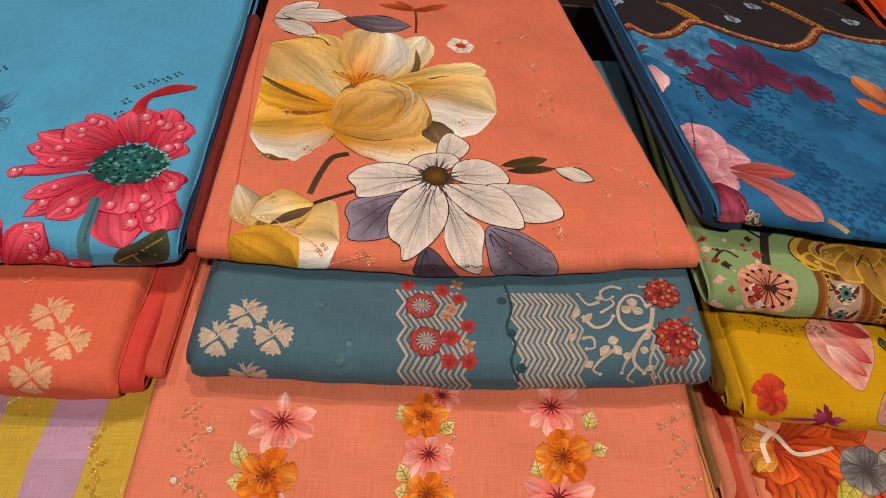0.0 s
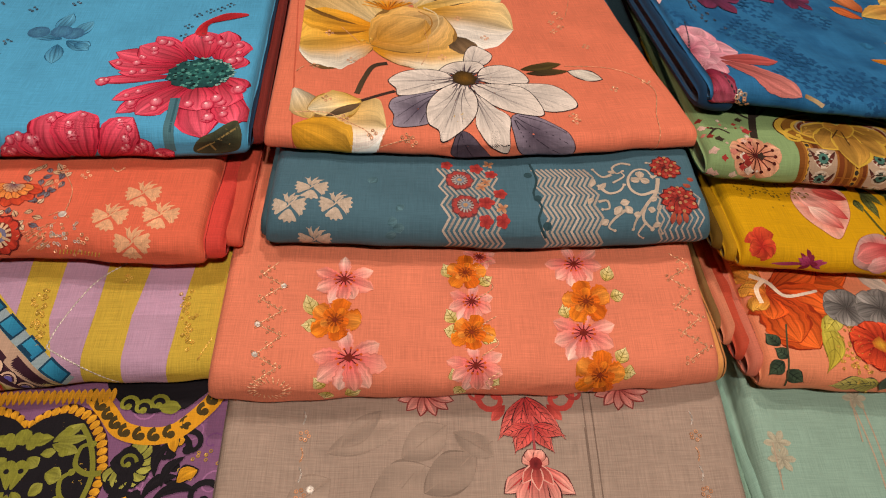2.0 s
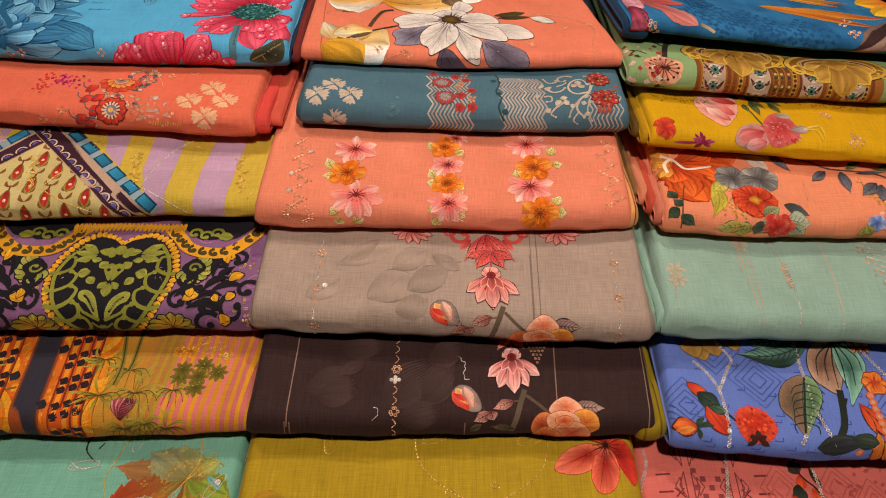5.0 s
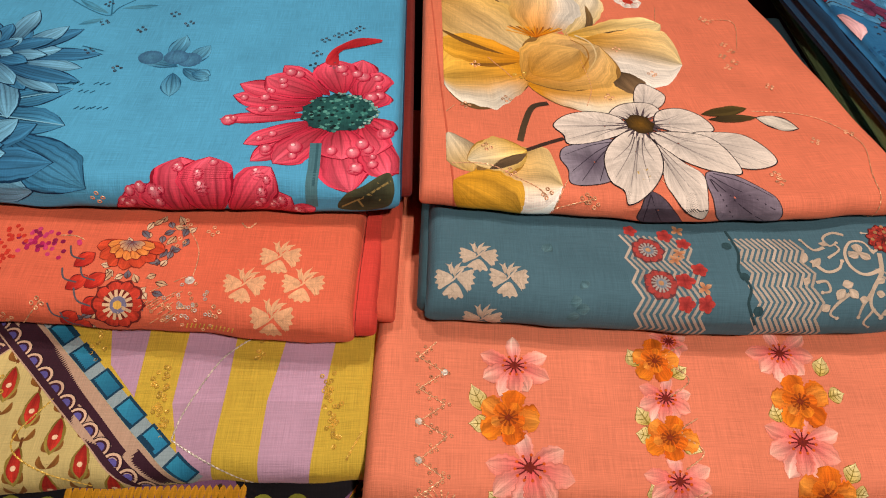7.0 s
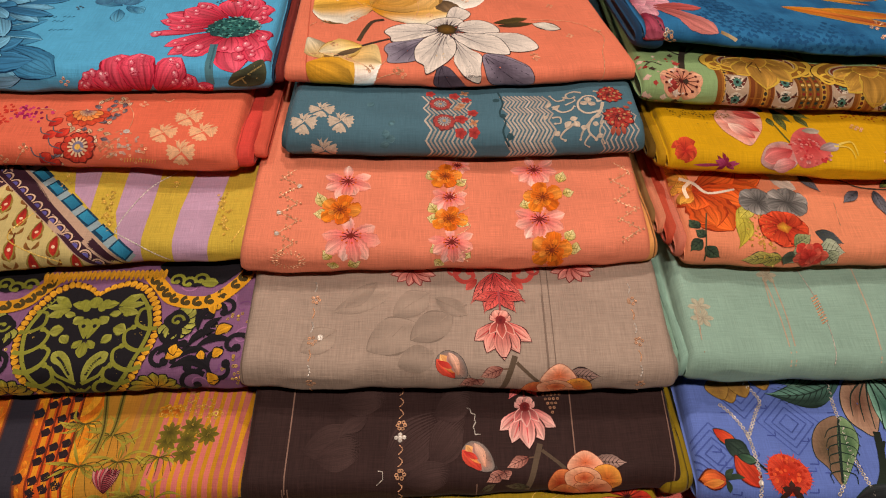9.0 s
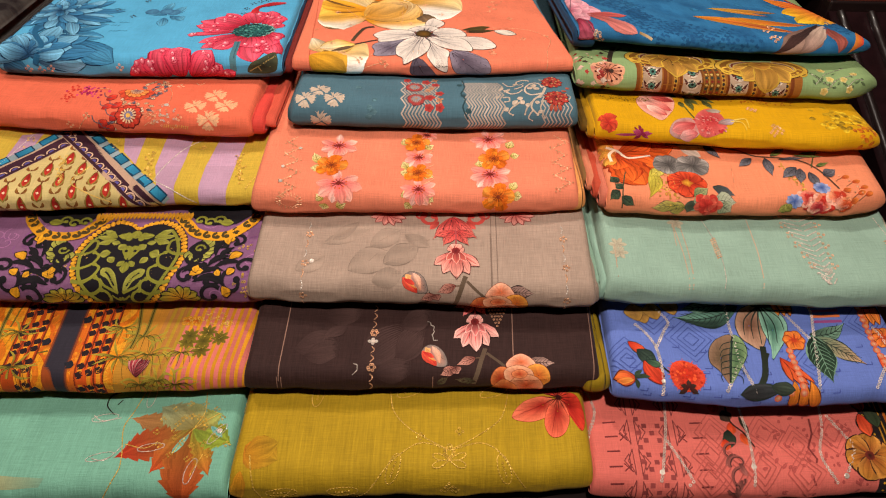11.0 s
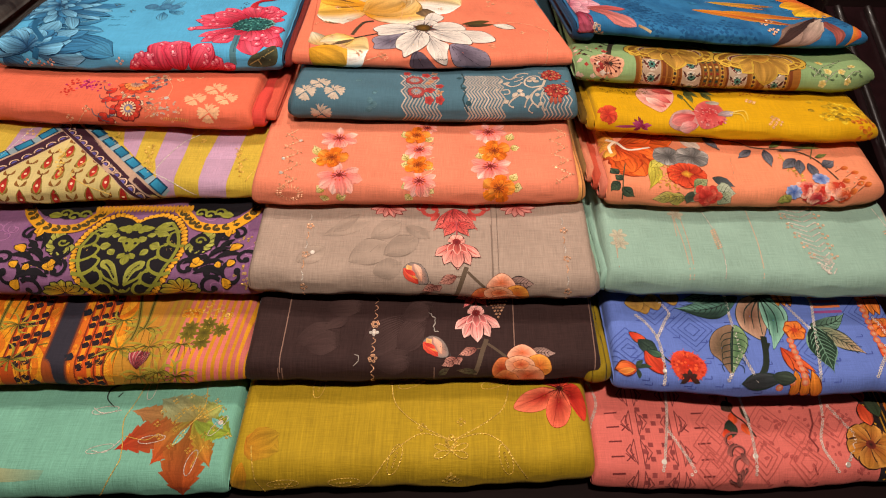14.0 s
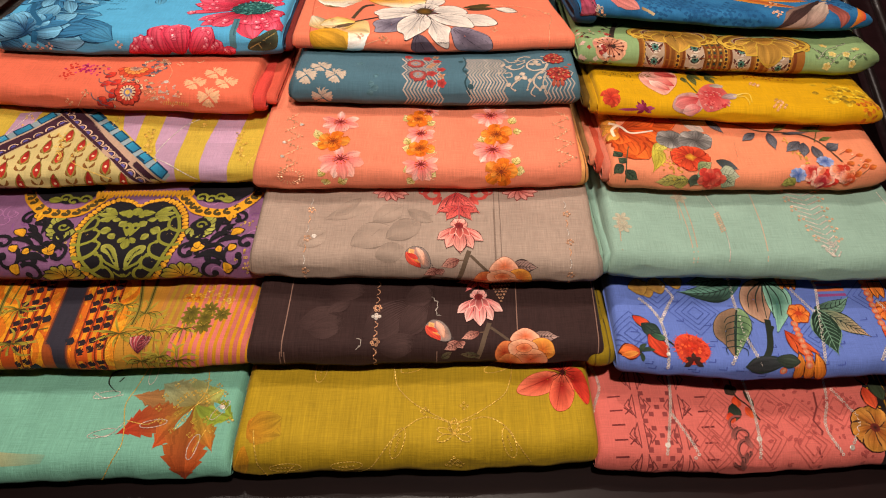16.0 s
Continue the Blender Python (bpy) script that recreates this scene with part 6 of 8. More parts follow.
        for p, r, s, t in (((0.1179, 0.0223), 0.017, 0, 300), ((0.1342, 0.0264), 0.016, 200, -300), ((0.0944, -0.0161), 0.018, 90, 300), ((0.1106, -0.0359), 0.020, 180, -320), ((0.0796, -0.0305), 0.016, 30, 290), ((0.1401, -0.0394), 0.018, 90, 300), ((0.1253, 0.0041), 0.013, 10, -280), ((0.0855, -0.0018), 0.012, 180, 280), ((0.1106, -0.0574), 0.016, 40, 300), ((0.1511, -0.0179), 0.014, 20, 280)):
            k.curl(m(*p), r, s if dx > 0 else 180 - s, t * dx, 0.0056, BK)
        for p, q, w in (((0.0737, -0.0269), (0.1069, -0.0161), 0.009), ((0.1032, -0.0179), (0.1297, 0.0000), 0.010), ((0.1106, 0.0000), (0.1209, 0.0305), 0.009), ((0.0885, -0.0394), (0.1297, -0.0430), 0.010), ((0.1106, -0.0215), (0.1474, -0.0125), 0.009), ((0.0958, -0.0305), (0.1268, -0.0251), 0.008), ((0.1179, -0.0090), (0.1327, 0.0163), 0.008)):
            k.petal(m(*p), m(*q), w, BK, BK, bend=0.2 * dx)
        for p, q, w in (((0.0840, -0.0305), (0.1003, -0.0233), 0.013), ((0.0914, -0.0269), (0.0914, -0.0143), 0.009), ((0.1297, -0.0054), (0.1445, 0.0041), 0.012), ((0.1179, 0.0284), (0.1297, 0.0305), 0.012), ((0.1231, 0.0203), (0.1224, 0.0366), 0.009), ((0.1268, -0.0448), (0.1312, -0.0592), 0.012), ((0.1312, -0.0305), (0.1401, -0.0233), 0.010), ((0.1224, -0.0323), (0.1179, -0.0233), 0.008)):
            k.petal(m(*p), m(*q), w, GD, "d89a24", outline=BK, bend=0.15 * dx)
        f = m(*(0.0722, -0.0627))
        for t0 in (5, 32, 60, 90, 120, 148, 175):
            k.petal(f, (f[0] + 0.026 * math.cos(math.radians(t0)), f[1] + 0.018 * math.sin(math.radians(t0))), 0.010, GD, OL, outline=BK, fat=0.7)
        pts = [m(*(0.0472, 0.0731)), m(*(0.0619, 0.0569)), m(*(0.0767, 0.0406)), m(*(0.0995, 0.0345)), m(*(0.1216, 0.0386)), m(*(0.1445, 0.0609)), m(*(0.1519, 0.0752))]
        k.line(pts, 0.015, GD)
        k.petal(m(*(0.0553, 0.0833)), m(*(0.1474, 0.0792)), 0.050, BK, BK, bend=-0.04 * dx, fat=0.5)
        for i in range(12):
            q = np.array(pts[0]) * 0
            t = i / 11 * 5.9
            j = min(5, int(t))
            q = np.array(pts[j]) * (1 - t + j) + np.array(pts[j + 1]) * (t - j)
            k.hold = i > 0
            k.curl((q[0], q[1] - 0.001), 0.0058, 90, 220 * dx, 0.0044, "4a3c1c")
        k.hold = False
        for p in ((0.0767, 0.0630), (0.0899, 0.0589), (0.1017, 0.0630)):
            k.curl(m(*p), 0.0085, 0, 300, 0.0038, OL)
        k.petal(m(*(0.1032, 0.0589)), m(*(0.1216, 0.0589)), 0.012, OL, OL)
    k.disc((c0[0], c0[1] + (0.0000, 0.0376)[1]), 0.007, OL)
    for j in (-1, 1):
        k.disc((c0[0] + j * 0.011, c0[1] + (0.0000, 0.0366)[1]), 0.005, OL)
    k.petal((c0[0], c0[1] - 0.008), (c0[0], c0[1] - 0.026), 0.011, OL, OL)
    for i in range(26):
        p = (c0[0] - 0.062 + 0.0050 * i, c0[1] + (0.0000, 0.0711)[1])
        k.hold = i > 0
        k.petal((p[0], p[1] - 0.006), (p[0], p[1] + 0.008), 0.0050, GD, "e0a02c", sharp=0.3)
    k.hold = False
    for c in ((0.194, 0.046), (0.221, 0.063), (0.329, 0.066), (0.408, 0.066), (0.427, 0.077), (0.421, 0.024), (0.432, 0.009), (0.168, 0.036)):
        for i in range(8):
            k.ring((c[0] + k.rnd.normal(0, 0.005), c[1] + k.rnd.normal(0, 0.005)), 0.0017, "gold")
    k.stitch([(0.303, 0.113), (0.307, 0.066), (0.313, 0.017)], "gold", 0.0012, 0.004)
    k.finish(THING["L4"], "damask_print", "black and gold heart-shaped damask")


print_damask()


def print_ikat():
    k = Art("L5")
    for i in range(110):
        c = (k.rnd.uniform(0.01, 0.26), k.rnd.uniform(-0.02, 0.12))
        d = k.rnd.normal(0, 0.006, 2)
        k.petal(c, (c[0] + d[0], c[1] + d[1] + 0.008), 0.008, ("c85a18", "e8962a", "b84814", "e07a1c")[i % 4], ("e08a24", "c86418")[i % 2], wave=0.08)
    w1 = (0.290, 0.064)[0]
    for i in range(150):
        p = (k.rnd.uniform(0.0, w1), k.rnd.uniform(-0.02, 0.13))
        k.hold = i % 6 > 0
        k.petal(p, (p[0] + k.rnd.uniform(-0.012, 0.012), p[1] + k.rnd.uniform(-0.022, 0.022)), k.rnd.uniform(0.008, 0.018), ("c4481a", "d8641a", "e08a1c", "b83c1c")[i % 4], ("d06018", "e29a24", "c04a1a")[i % 3])
    k.hold = False
    for c in ((0.149, 0.073), (0.270, 0.074), (0.284, 0.019), (0.162, 0.018), (0.135, 0.120), (0.260, 0.116), (0.112, 0.047)):
        for r, col in ((0.036, "dd8f1c"), (0.029, "d06e18"), (0.022, "e09a28"), (0.014, "d8801c")):
            k.disc(c, r, col, wob=0.02)
        k.line([(c[0] + 0.030, c[1] + 0.034), (c[0] + 0.012, c[1] + 0.028), (c[0], c[1] + 0.010), (c[0] - 0.004, c[1] - 0.03)], 0.0022, "6a5a20")

    def stripe(x0, x1, w, c):
        k.band((x0[0], 0.14), (x1[0], -0.03), w, c)

    for dx in (-0.046, 0.042):
        stripe(((0.205, 0.120)[0] + dx, 0), ((0.212, -0.010)[0] + dx, 0), 0.036, "c04c18")
        for e in (-0.017, -0.006, 0.006, 0.017):
            stripe(((0.205, 0.120)[0] + dx + e, 0), ((0.212, -0.010)[0] + dx + e, 0), 0.0022, "7a2c14")
        for e in (-0.0115, 0.0, 0.0115):
            stripe(((0.205, 0.120)[0] + dx + e, 0), ((0.212, -0.010)[0] + dx + e, 0), 0.0050, "e08e22")
        for j in range(5):
            s = 0.118 - 0.030 * j
            f = (0.14 - s) / 0.17
            a = (0.205, 0.120)[0] * (1 - f) + (0.212, -0.010)[0] * f + dx
            k.layer += 1
            for e in (-0.0115, 0.0, 0.0115):
                for g in (-0.0055, 0.0055):
                    k.hold = True
                    k.disc((a + e, s + g + e * 0.3), 0.0048, "2a1c20", wob=0.16, lobes=4, turn=1.5)
        k.hold = False
    for w, c in ((0.031, "a04a20"), (0.029, "7a3c24"), (0.026, "4c2e2c"), (0.023, "302c36")):
        stripe((0.205, 0.120), (0.212, -0.010), w, c)
    for j in range(4):
        k.disc(((0.205, 0.073)[0] + 0.02 * (-1) ** j, 0.10 - 0.034 * j), 0.0058, "24242c", wob=0.2, lobes=4, turn=1.5)
    g0, g1 = (0.290, 0.064)[0], (0.342, 0.065)[0]
    k.quad((g0, 0.14), (g0 - 0.012, -0.03), (g1 - 0.01, -0.03), (g1 + 0.012, 0.14), "b07c28", "c07c2c")
    x0, x1 = (0.315, 0.064)[0], k.fold.width
    n = 13
    for i in range(n):
        a = x0 + (x1 - x0) * (i + 0.5) / n
        k.band((a + 0.010, 0.14), (a - 0.008, -0.03), (x1 - x0) / n * 0.55, "c06a5c" if i > 2 else "b4783c", "cc6a62" if i > 2 else "b0762e")
    for i in range(n):
        a = x0 + (x1 - x0) * (i + 1.0) / n
        k.hold = True
        k.band((a + 0.010, 0.14), (a - 0.008, -0.03), (x1 - x0) / n * 0.45, "cc8a1e" if i > 2 else "b08a28")
    k.hold = False
    for c, r in (((0.274, 0.087), 0.028), ((0.305, 0.073), 0.030), ((0.317, 0.045), 0.034), ((0.281, 0.043), 0.036), ((0.145, 0.082), 0.028), ((0.156, 0.029), 0.036), ((0.356, 0.048), 0.024), ((0.355, 0.006), 0.030), ((0.313, 0.007), 0.026), ((0.334, 0.011), 0.022)):
        for i in range(9):
            th = math.radians(-10 + 25 * i + k.rnd.uniform(-9, 9))
            k.hold = i > 0
            k.petal(c, (c[0] + r * math.cos(th), c[1] + r * math.sin(th) * (0.8 if i % 2 else -0.6)), 0.0030, "7a6a20", "b4a03c", bend=k.rnd.uniform(-0.3, 0.3), sharp=1.3)
        for i in range(7):
            th = math.radians(200 + 23 * i)
            k.line([c, (c[0] + 0.5 * r * math.cos(th), c[1] + 0.2 * r + 0.35 * r * math.sin(th)), (c[0] + 0.85 * r * math.cos(th), c[1] + 0.85 * r * math.sin(th))], 0.0010, "4e4418", taper=0.6)
    k.hold = False
    for pts in ([(0.285, 0.129), (0.294, 0.082), (0.292, 0.055)], [(0.304, 0.130), (0.305, 0.087), (0.303, 0.073)], [(0.121, 0.125), (0.121, 0.091), (0.125, 0.064)]):
        k.line(pts, 0.0048, "7c6a26", "8e7c30")
        k.line(pts, 0.0016, "4a4018")
    for i in range(9):
        k.petal((0.309, 0.016), (0.296 + 0.0032 * i, 0.040 - 0.0008 * abs(i - 4)), 0.0062, "7a1c28", ("d08a84", "b8404c")[i % 2], outline="4a1a20", ow=0.0004)
    for c in ((0.360, 0.065), (0.379, 0.051), (0.382, 0.079), (0.399, 0.069), (0.361, 0.074), (0.379, 0.065)):
        for i in range(8):
            th = 0.785 * i
            k.petal(c, (c[0] + 0.012 * math.cos(th), c[1] + 0.012 * math.sin(th)), 0.0050, "4e4414", "7a6a1e")
    for c in ((0.352, 0.097), (0.363, 0.097), (0.375, 0.102), (0.386, 0.097), (0.395, 0.103), (0.405, 0.091), (0.378, 0.111), (0.399, 0.087)):
        k.flower(c, 0.008, 5, 0.007, "c05a1c", "d8961e") if c[0] < (0.366, 0.097)[0] else None
        for i in range(6):
            k.ring((c[0] + 0.0045 * math.cos(i), c[1] + 0.0045 * math.sin(i)), 0.0021, "gold")
    for c in ((0.359, 0.070), (0.375, 0.079), (0.378, 0.055), (0.395, 0.071)):
        for i in range(9):
            k.ring((c[0] + k.rnd.normal(0, 0.006), c[1] + k.rnd.normal(0, 0.005)), 0.0017, "gold")
    k.ring((0.403, 0.092), 0.0038, "gold", 0.04, True)
    k.stitch([(0.378, 0.042), (0.381, 0.022), (0.383, 0.006)], "gold", 0.0013, 0.0035)
    k.finish(THING["L5"], "ikat_print", "ikat columns, palms and pink stripes")


print_ikat()


def print_mint():
    k = Art("L6")
    c = (0.379, 0.095)
    for q, w, c0, c1 in (((0.298, 0.109), 0.040, "8a6a34", "a06a40"), ((0.294, 0.055), 0.062, "8a6228", "b02a1c"), ((0.342, 0.035), 0.050, "7a742c", "b8401c"), ((0.379, -0.009), 0.072, "8a5a20", "a8401c"), ((0.411, 0.030), 0.034, "8a8a2c", "b05a20"), ((0.428, 0.072), 0.050, "7e8a30", "8a9a30"), ((0.409, 0.114), 0.040, "8a6a30", "9aa858"), ((0.368, 0.131), 0.046, "8a7a3a", "8f9a68"), ((0.331, 0.125), 0.050, "8a7a40", "8a9470")):
        k.petal(c, q, w * 0.78, c0, c1, fat=0.58, teeth=0.26, sharp=1.3, vein=0.16, veins=3)
    k.petal((0.375, 0.087), (0.361, 0.059), 0.008, "6aa090", "76aa94")
    k.petal((0.399, 0.096), (0.416, 0.080), 0.008, "6aa8a0", "70a898")
    k.line([(0.274, 0.148), (0.264, 0.142), (0.264, 0.127), (0.277, 0.114)], 0.0030, "22201c", taper=0.7)
    k.line([(0.276, 0.129), (0.280, 0.136)], 0.0016, "22201c")
    for i in range(26):
        th = 0.48 * i
        k.cluster(((0.379, 0.095)[0] + (0.012 + 0.0016 * i) * math.cos(th), (0.379, 0.095)[1] + (0.010 + 0.0014 * i) * math.sin(th)), 0.0014, "gold", 4)
    for line in ([(0.306, 0.150), (0.299, 0.118), (0.294, 0.094), (0.304, 0.054), (0.302, 0.029), (0.266, -0.028), (0.243, -0.009)], [(0.252, 0.114), (0.265, 0.106), (0.287, 0.110)], [(0.269, 0.055), (0.286, 0.053), (0.300, 0.071)], [(0.383, 0.144), (0.387, 0.114), (0.377, 0.091)], [(0.362, 0.060), (0.377, 0.091), (0.406, 0.114)], [(0.398, 0.059), (0.389, 0.031)], [(0.302, 0.073), (0.328, 0.067), (0.341, 0.076)]):
        k.stitch(line, "gold" if line[0][0] > (0.295, 0.109)[0] else "silver", 0.0014, 0.004)
    for c, t in (((0.267, 0.110), 1.4), ((0.278, 0.057), 1.3), ((0.315, 0.140), 0.0), ((0.335, 0.068), 1.4), ((0.409, 0.085), 0.6), ((0.388, 0.038), 0.2)):
        th = np.linspace(0, 6.283, 16)
        k.stitch([(c[0] + 0.005 * math.cos(x) * math.cos(t) + 0.016 * math.sin(x) * math.sin(t), c[1] - 0.005 * math.cos(x) * math.sin(t) + 0.016 * math.sin(x) * math.cos(t)) for x in th], "silver", 0.0012, 0.0036)
    k.ring((0.411, 0.089), 0.0036, "silver", 0.03, True)
    k.quad((0.170, 0.037), (0.174, 0.021), (0.218, 0.022), (0.223, 0.032), "9aa078", "7aa088")
    k.finish(THING["L6"], "leaf_print", "red and olive autumn leaf")


print_mint()


# deep blue cloth: rose, feathers and dark paisley hem
def print_deep_blue():
    k = Art("R1")
    k.move = (0, -0.010)
    for i in range(60):
        p = (k.rnd.uniform(0.04, 0.40), k.rnd.uniform(0.06, 0.40))
        k.hold = i > 0
        k.petal(p, (p[0] + k.rnd.uniform(-0.02, 0.02), p[1] + k.rnd.uniform(-0.02, 0.02)), 0.014, "286892", "2b6c98")
    k.hold = False
    for i in range(5):
        c = ((0.277, 0.273), (0.336, 0.290), (0.040, 0.247), (0.255, 0.313), (0.087, 0.273))[i]
        for n in range(13):
            th, r = 2.4 * n, 0.052 * math.sqrt(1 - n / 14)
            k.petal(c, (c[0] + r * math.cos(th), c[1] + r * math.sin(th)), 0.034, "24608e", "5290ba", edge="3a7cac", fat=0.7, vein=0.12)
    pts = [(0.000, 0.358), (0.000, 0.328), (0.000, 0.298), (0.018, 0.268), (0.056, 0.283), (0.105, 0.326), (0.127, 0.311), (0.164, 0.297), (0.214, 0.290), (0.258, 0.310), (0.307, 0.349), (0.324, 0.333), (0.358, 0.323), (0.387, 0.318)]
    pts[-1] = (k.fold.width - 0.003, pts[-1][1])
    rim = k.apron(pts, 0.42, "2a2428")
    k.line(rim[::2], 0.012, "7a3a28")
    k.line(rim[::2] + (0, 0.003), 0.0035, "c88a50")
    k.line(rim[::2] - (0, 0.0055), 0.0012, "2a1418")
    for i in range(1, 88, 2):
        k.curl((rim[i][0], rim[i][1] + 0.002), 0.0042, 40 * i, 300, 0.0012, ("d8a060", "b85a50", "e0b070")[i % 3])
    for p, q in (((0.105, 0.326), (0.076, 0.357)), ((0.307, 0.349), (0.265, 0.395))):
        for e, col in ((-0.008, "8a5420"), (0.0, "4a2c18"), (0.008, "b8782c")):
            k.line([(p[0] + e, p[1]), ((p[0] + q[0]) / 2 + e, (p[1] + q[1]) / 2 + 0.004), (q[0] + e, q[1])], 0.0065, col)
        for i in range(9):
            u = i / 9
            k.disc((p[0] + (q[0] - p[0]) * u, p[1] + (q[1] - p[1]) * u), 0.0032, "d89a3c", "7a4a1c")
    for c in ((0.000, 0.338), (0.169, 0.340), (0.226, 0.377), (0.377, 0.366), (0.442, 0.401)):
        k.flower(c, 0.013, 5, 0.009, "3a6a9c", "a4bccc", heart="6a5a2c", squash=0.5)
        k.line([c, (c[0] - 0.004, c[1] + 0.02), (c[0] - 0.016, c[1] + 0.028)], 0.0016, "6a6238")
    for p, r in (((0.130, 0.240), 0.050), ((0.070, 0.197), 0.036), ((0.187, 0.217), 0.026), ((0.046, 0.236), 0.02)):
        k.flower(p, r, 6, r * 0.62, "4a2442", "7a3050", edge="5c2a48")
    k.petal((0.269, 0.199), (0.264, 0.250), 0.0324, "b85a30", "d88a54", vein=0.3)
    k.petal((0.257, 0.184), (0.232, 0.207), 0.0243, "c85a2c", "d07038", vein=0.3)
    k.petal((0.000, 0.250), (0.002, 0.241), 0.0211, "8a2038", "6a1a2c")
    k.petal((0.000, 0.217), (0.000, 0.170), 0.0275, "d8a0a8", "e4b8bc")
    # soft geometric damask
    for c, n in (((0.087, 0.119), 6), ((0.183, 0.172), 4), ((0.111, 0.050), 6), ((0.117, 0.180), 3), ((0.001, 0.133), 3), ((0.104, 0.083), 3)):
        for i in range(-n, n + 1):
            for j in range(-n, n + 1):
                if abs(i) + abs(j) <= n and (abs(i) + abs(j)) % 3 != 1:
                    x, y = c[0] + 0.0068 * i, c[1] + 0.0068 * j
                    k.hold = True
                    k.band((x - 0.0030, y), (x + 0.0030, y + (0.003 if i * j > 0 else -0.003 if i * j < 0 else 0)), 0.0034, "1d5280")
                    if j == 0 or (i + j) % 2:
                        k.band((x, y - 0.003), (x, y + 0.003), 0.0020, "1d5280")
    k.layer += 1
    k.hold = False
    c = (0.001, 0.080)
    for i in range(14):
        th = 2.4 * i
        r = 0.046 * math.sqrt(1 - i / 15)
        k.petal(c, (c[0] + r * math.cos(th), c[1] + r * 1.25 * math.sin(th)), 0.036, "b0526c", "e2a8b2", edge="cc8090", fat=0.7, vein=0.15)
    k.petal((0.000, 0.044), (0.013, -0.019), 0.0340, "7a1a34", "b04060", edge="8a2440", vein=0.25)
    k.petal((0.000, 0.036), (0.015, 0.000), 0.0243, "8a2038", "c46078", vein=0.25)
    k.petal((0.021, 0.063), (0.082, 0.070), 0.0194, "a84a48", "b4504c", vein=0.25)
    k.petal((0.020, 0.058), (0.082, 0.019), 0.0308, "b04e4c", "d08078", vein=0.25, fat=0.65)
    k.line([(0.085, 0.021), (0.094, 0.018), (0.102, 0.014)], 0.004, "8a6a3c", "c8b08a")
    for line in ([(0.013, 0.121), (0.004, 0.085), (0.000, 0.067)], [(0.010, 0.026), (0.016, 0.011), (0.043, -0.027)], [(0.001, 0.229), (0.024, 0.214), (0.043, 0.205), (0.056, 0.188)], [(0.043, 0.205), (0.033, 0.154)]):
        k.stitch(line, "dark", 0.0016, 0.0045)
    for p in ((0.023, 0.002), (0.042, -0.025), (0.029, 0.004), (0.024, 0.006)):
        k.ring(p, 0.0028, "silver")
    for i in range(26):
        k.ring(((0.036, 0.155)[0] + k.rnd.normal(0, 0.012), (0.038, 0.160)[1] + k.rnd.normal(0, 0.018)), 0.0018, "dark")
    for p, q, w, a, b in (((0.243, 0.133), (0.351, 0.128), 0.0144, "c8902c", "7a3a28"), ((0.195, 0.096), (0.330, 0.054), 0.0270, "d87a1c", "8a2c2c"), ((0.238, 0.093), (0.363, 0.080), 0.0198, "e08a1c", "a03424"), ((0.327, 0.114), (0.236, 0.131), 0.0108, "b8502c", "d8a838")):
        k.petal(p, q, w, a, b, edge="e0a030", fat=0.45, vein=0.25)
    for q, w in (((0.261, 0.190), 0.03), ((0.312, 0.219), 0.04), ((0.389, 0.237), 0.05), ((0.425, 0.218), 0.05), ((0.362, 0.190), 0.04)):
        k.petal((0.356, 0.217), q, w, "c85a2c", "e8c060", edge="e0a84c", vein=0.3)
    for q, w, a, b in (((0.371, 0.181), 0.0360, "c02a28", "e08020"), ((0.362, 0.129), 0.0405, "cc2c28", "e8b020"), ((0.357, 0.090), 0.0360, "d84424", "ecc428"), ((0.386, 0.081), 0.0306, "d03c28", "e8b428"), ((0.442, 0.107), 0.0360, "c22a2c", "d8402c"), ((0.442, 0.207), 0.0540, "b02a34", "cc3a2c")):
        k.petal((0.442, 0.127), q, w, a, b, fat=0.6, vein=0.2)
    k.petal((0.387, 0.076), (0.277, 0.001), 0.0405, "8a6458", "b09080", edge="5a3a34", vein=0.2)
    k.petal((0.382, 0.082), (0.272, 0.002), 0.0146, "2c1c1c", "4a302c")
    k.petal((0.386, 0.071), (0.370, 0.008), 0.0211, "7a3a34", "a0544a", vein=0.2)
    k.petal((0.387, 0.076), (0.309, 0.005), 0.0211, "c4aa98", "8a6a60")
    for c, n in (((0.160, 0.039), 5), ((0.221, 0.022), 5), ((0.403, 0.067), 3), ((0.166, 0.010), 3)):
        for i in range(-n, n + 1):
            for j in range(-n, n + 1):
                if abs(i) + abs(j) <= n and (abs(i) + abs(j)) % 3 != 1:
                    x, y = c[0] + 0.0068 * i, c[1] + 0.0068 * j
                    k.hold = True
                    k.band((x - 0.0030, y), (x + 0.0030, y + (0.003 if i * j > 0 else -0.003 if i * j < 0 else 0)), 0.0034, "1d5280")
                    if j == 0 or (i + j) % 2:
                        k.band((x, y - 0.003), (x, y + 0.003), 0.0020, "1d5280")
    k.hold = False
    k.quad((0.444, 0.080), (0.384, 0.007), (0.412, 0.018), (0.420, 0.039), "c87a28", "c03c2c")
    for p in ((0.296, 0.055), (0.278, 0.040), (0.282, 0.020), (0.275, 0.016), (0.026, 0.001), (0.031, -0.005)):
        k.cluster(p, 0.0020, "copper", 4)
    k.finish(THING["R1"], "flower_print", "pink rose, orange feathers and dark paisley hem")


print_deep_blue()


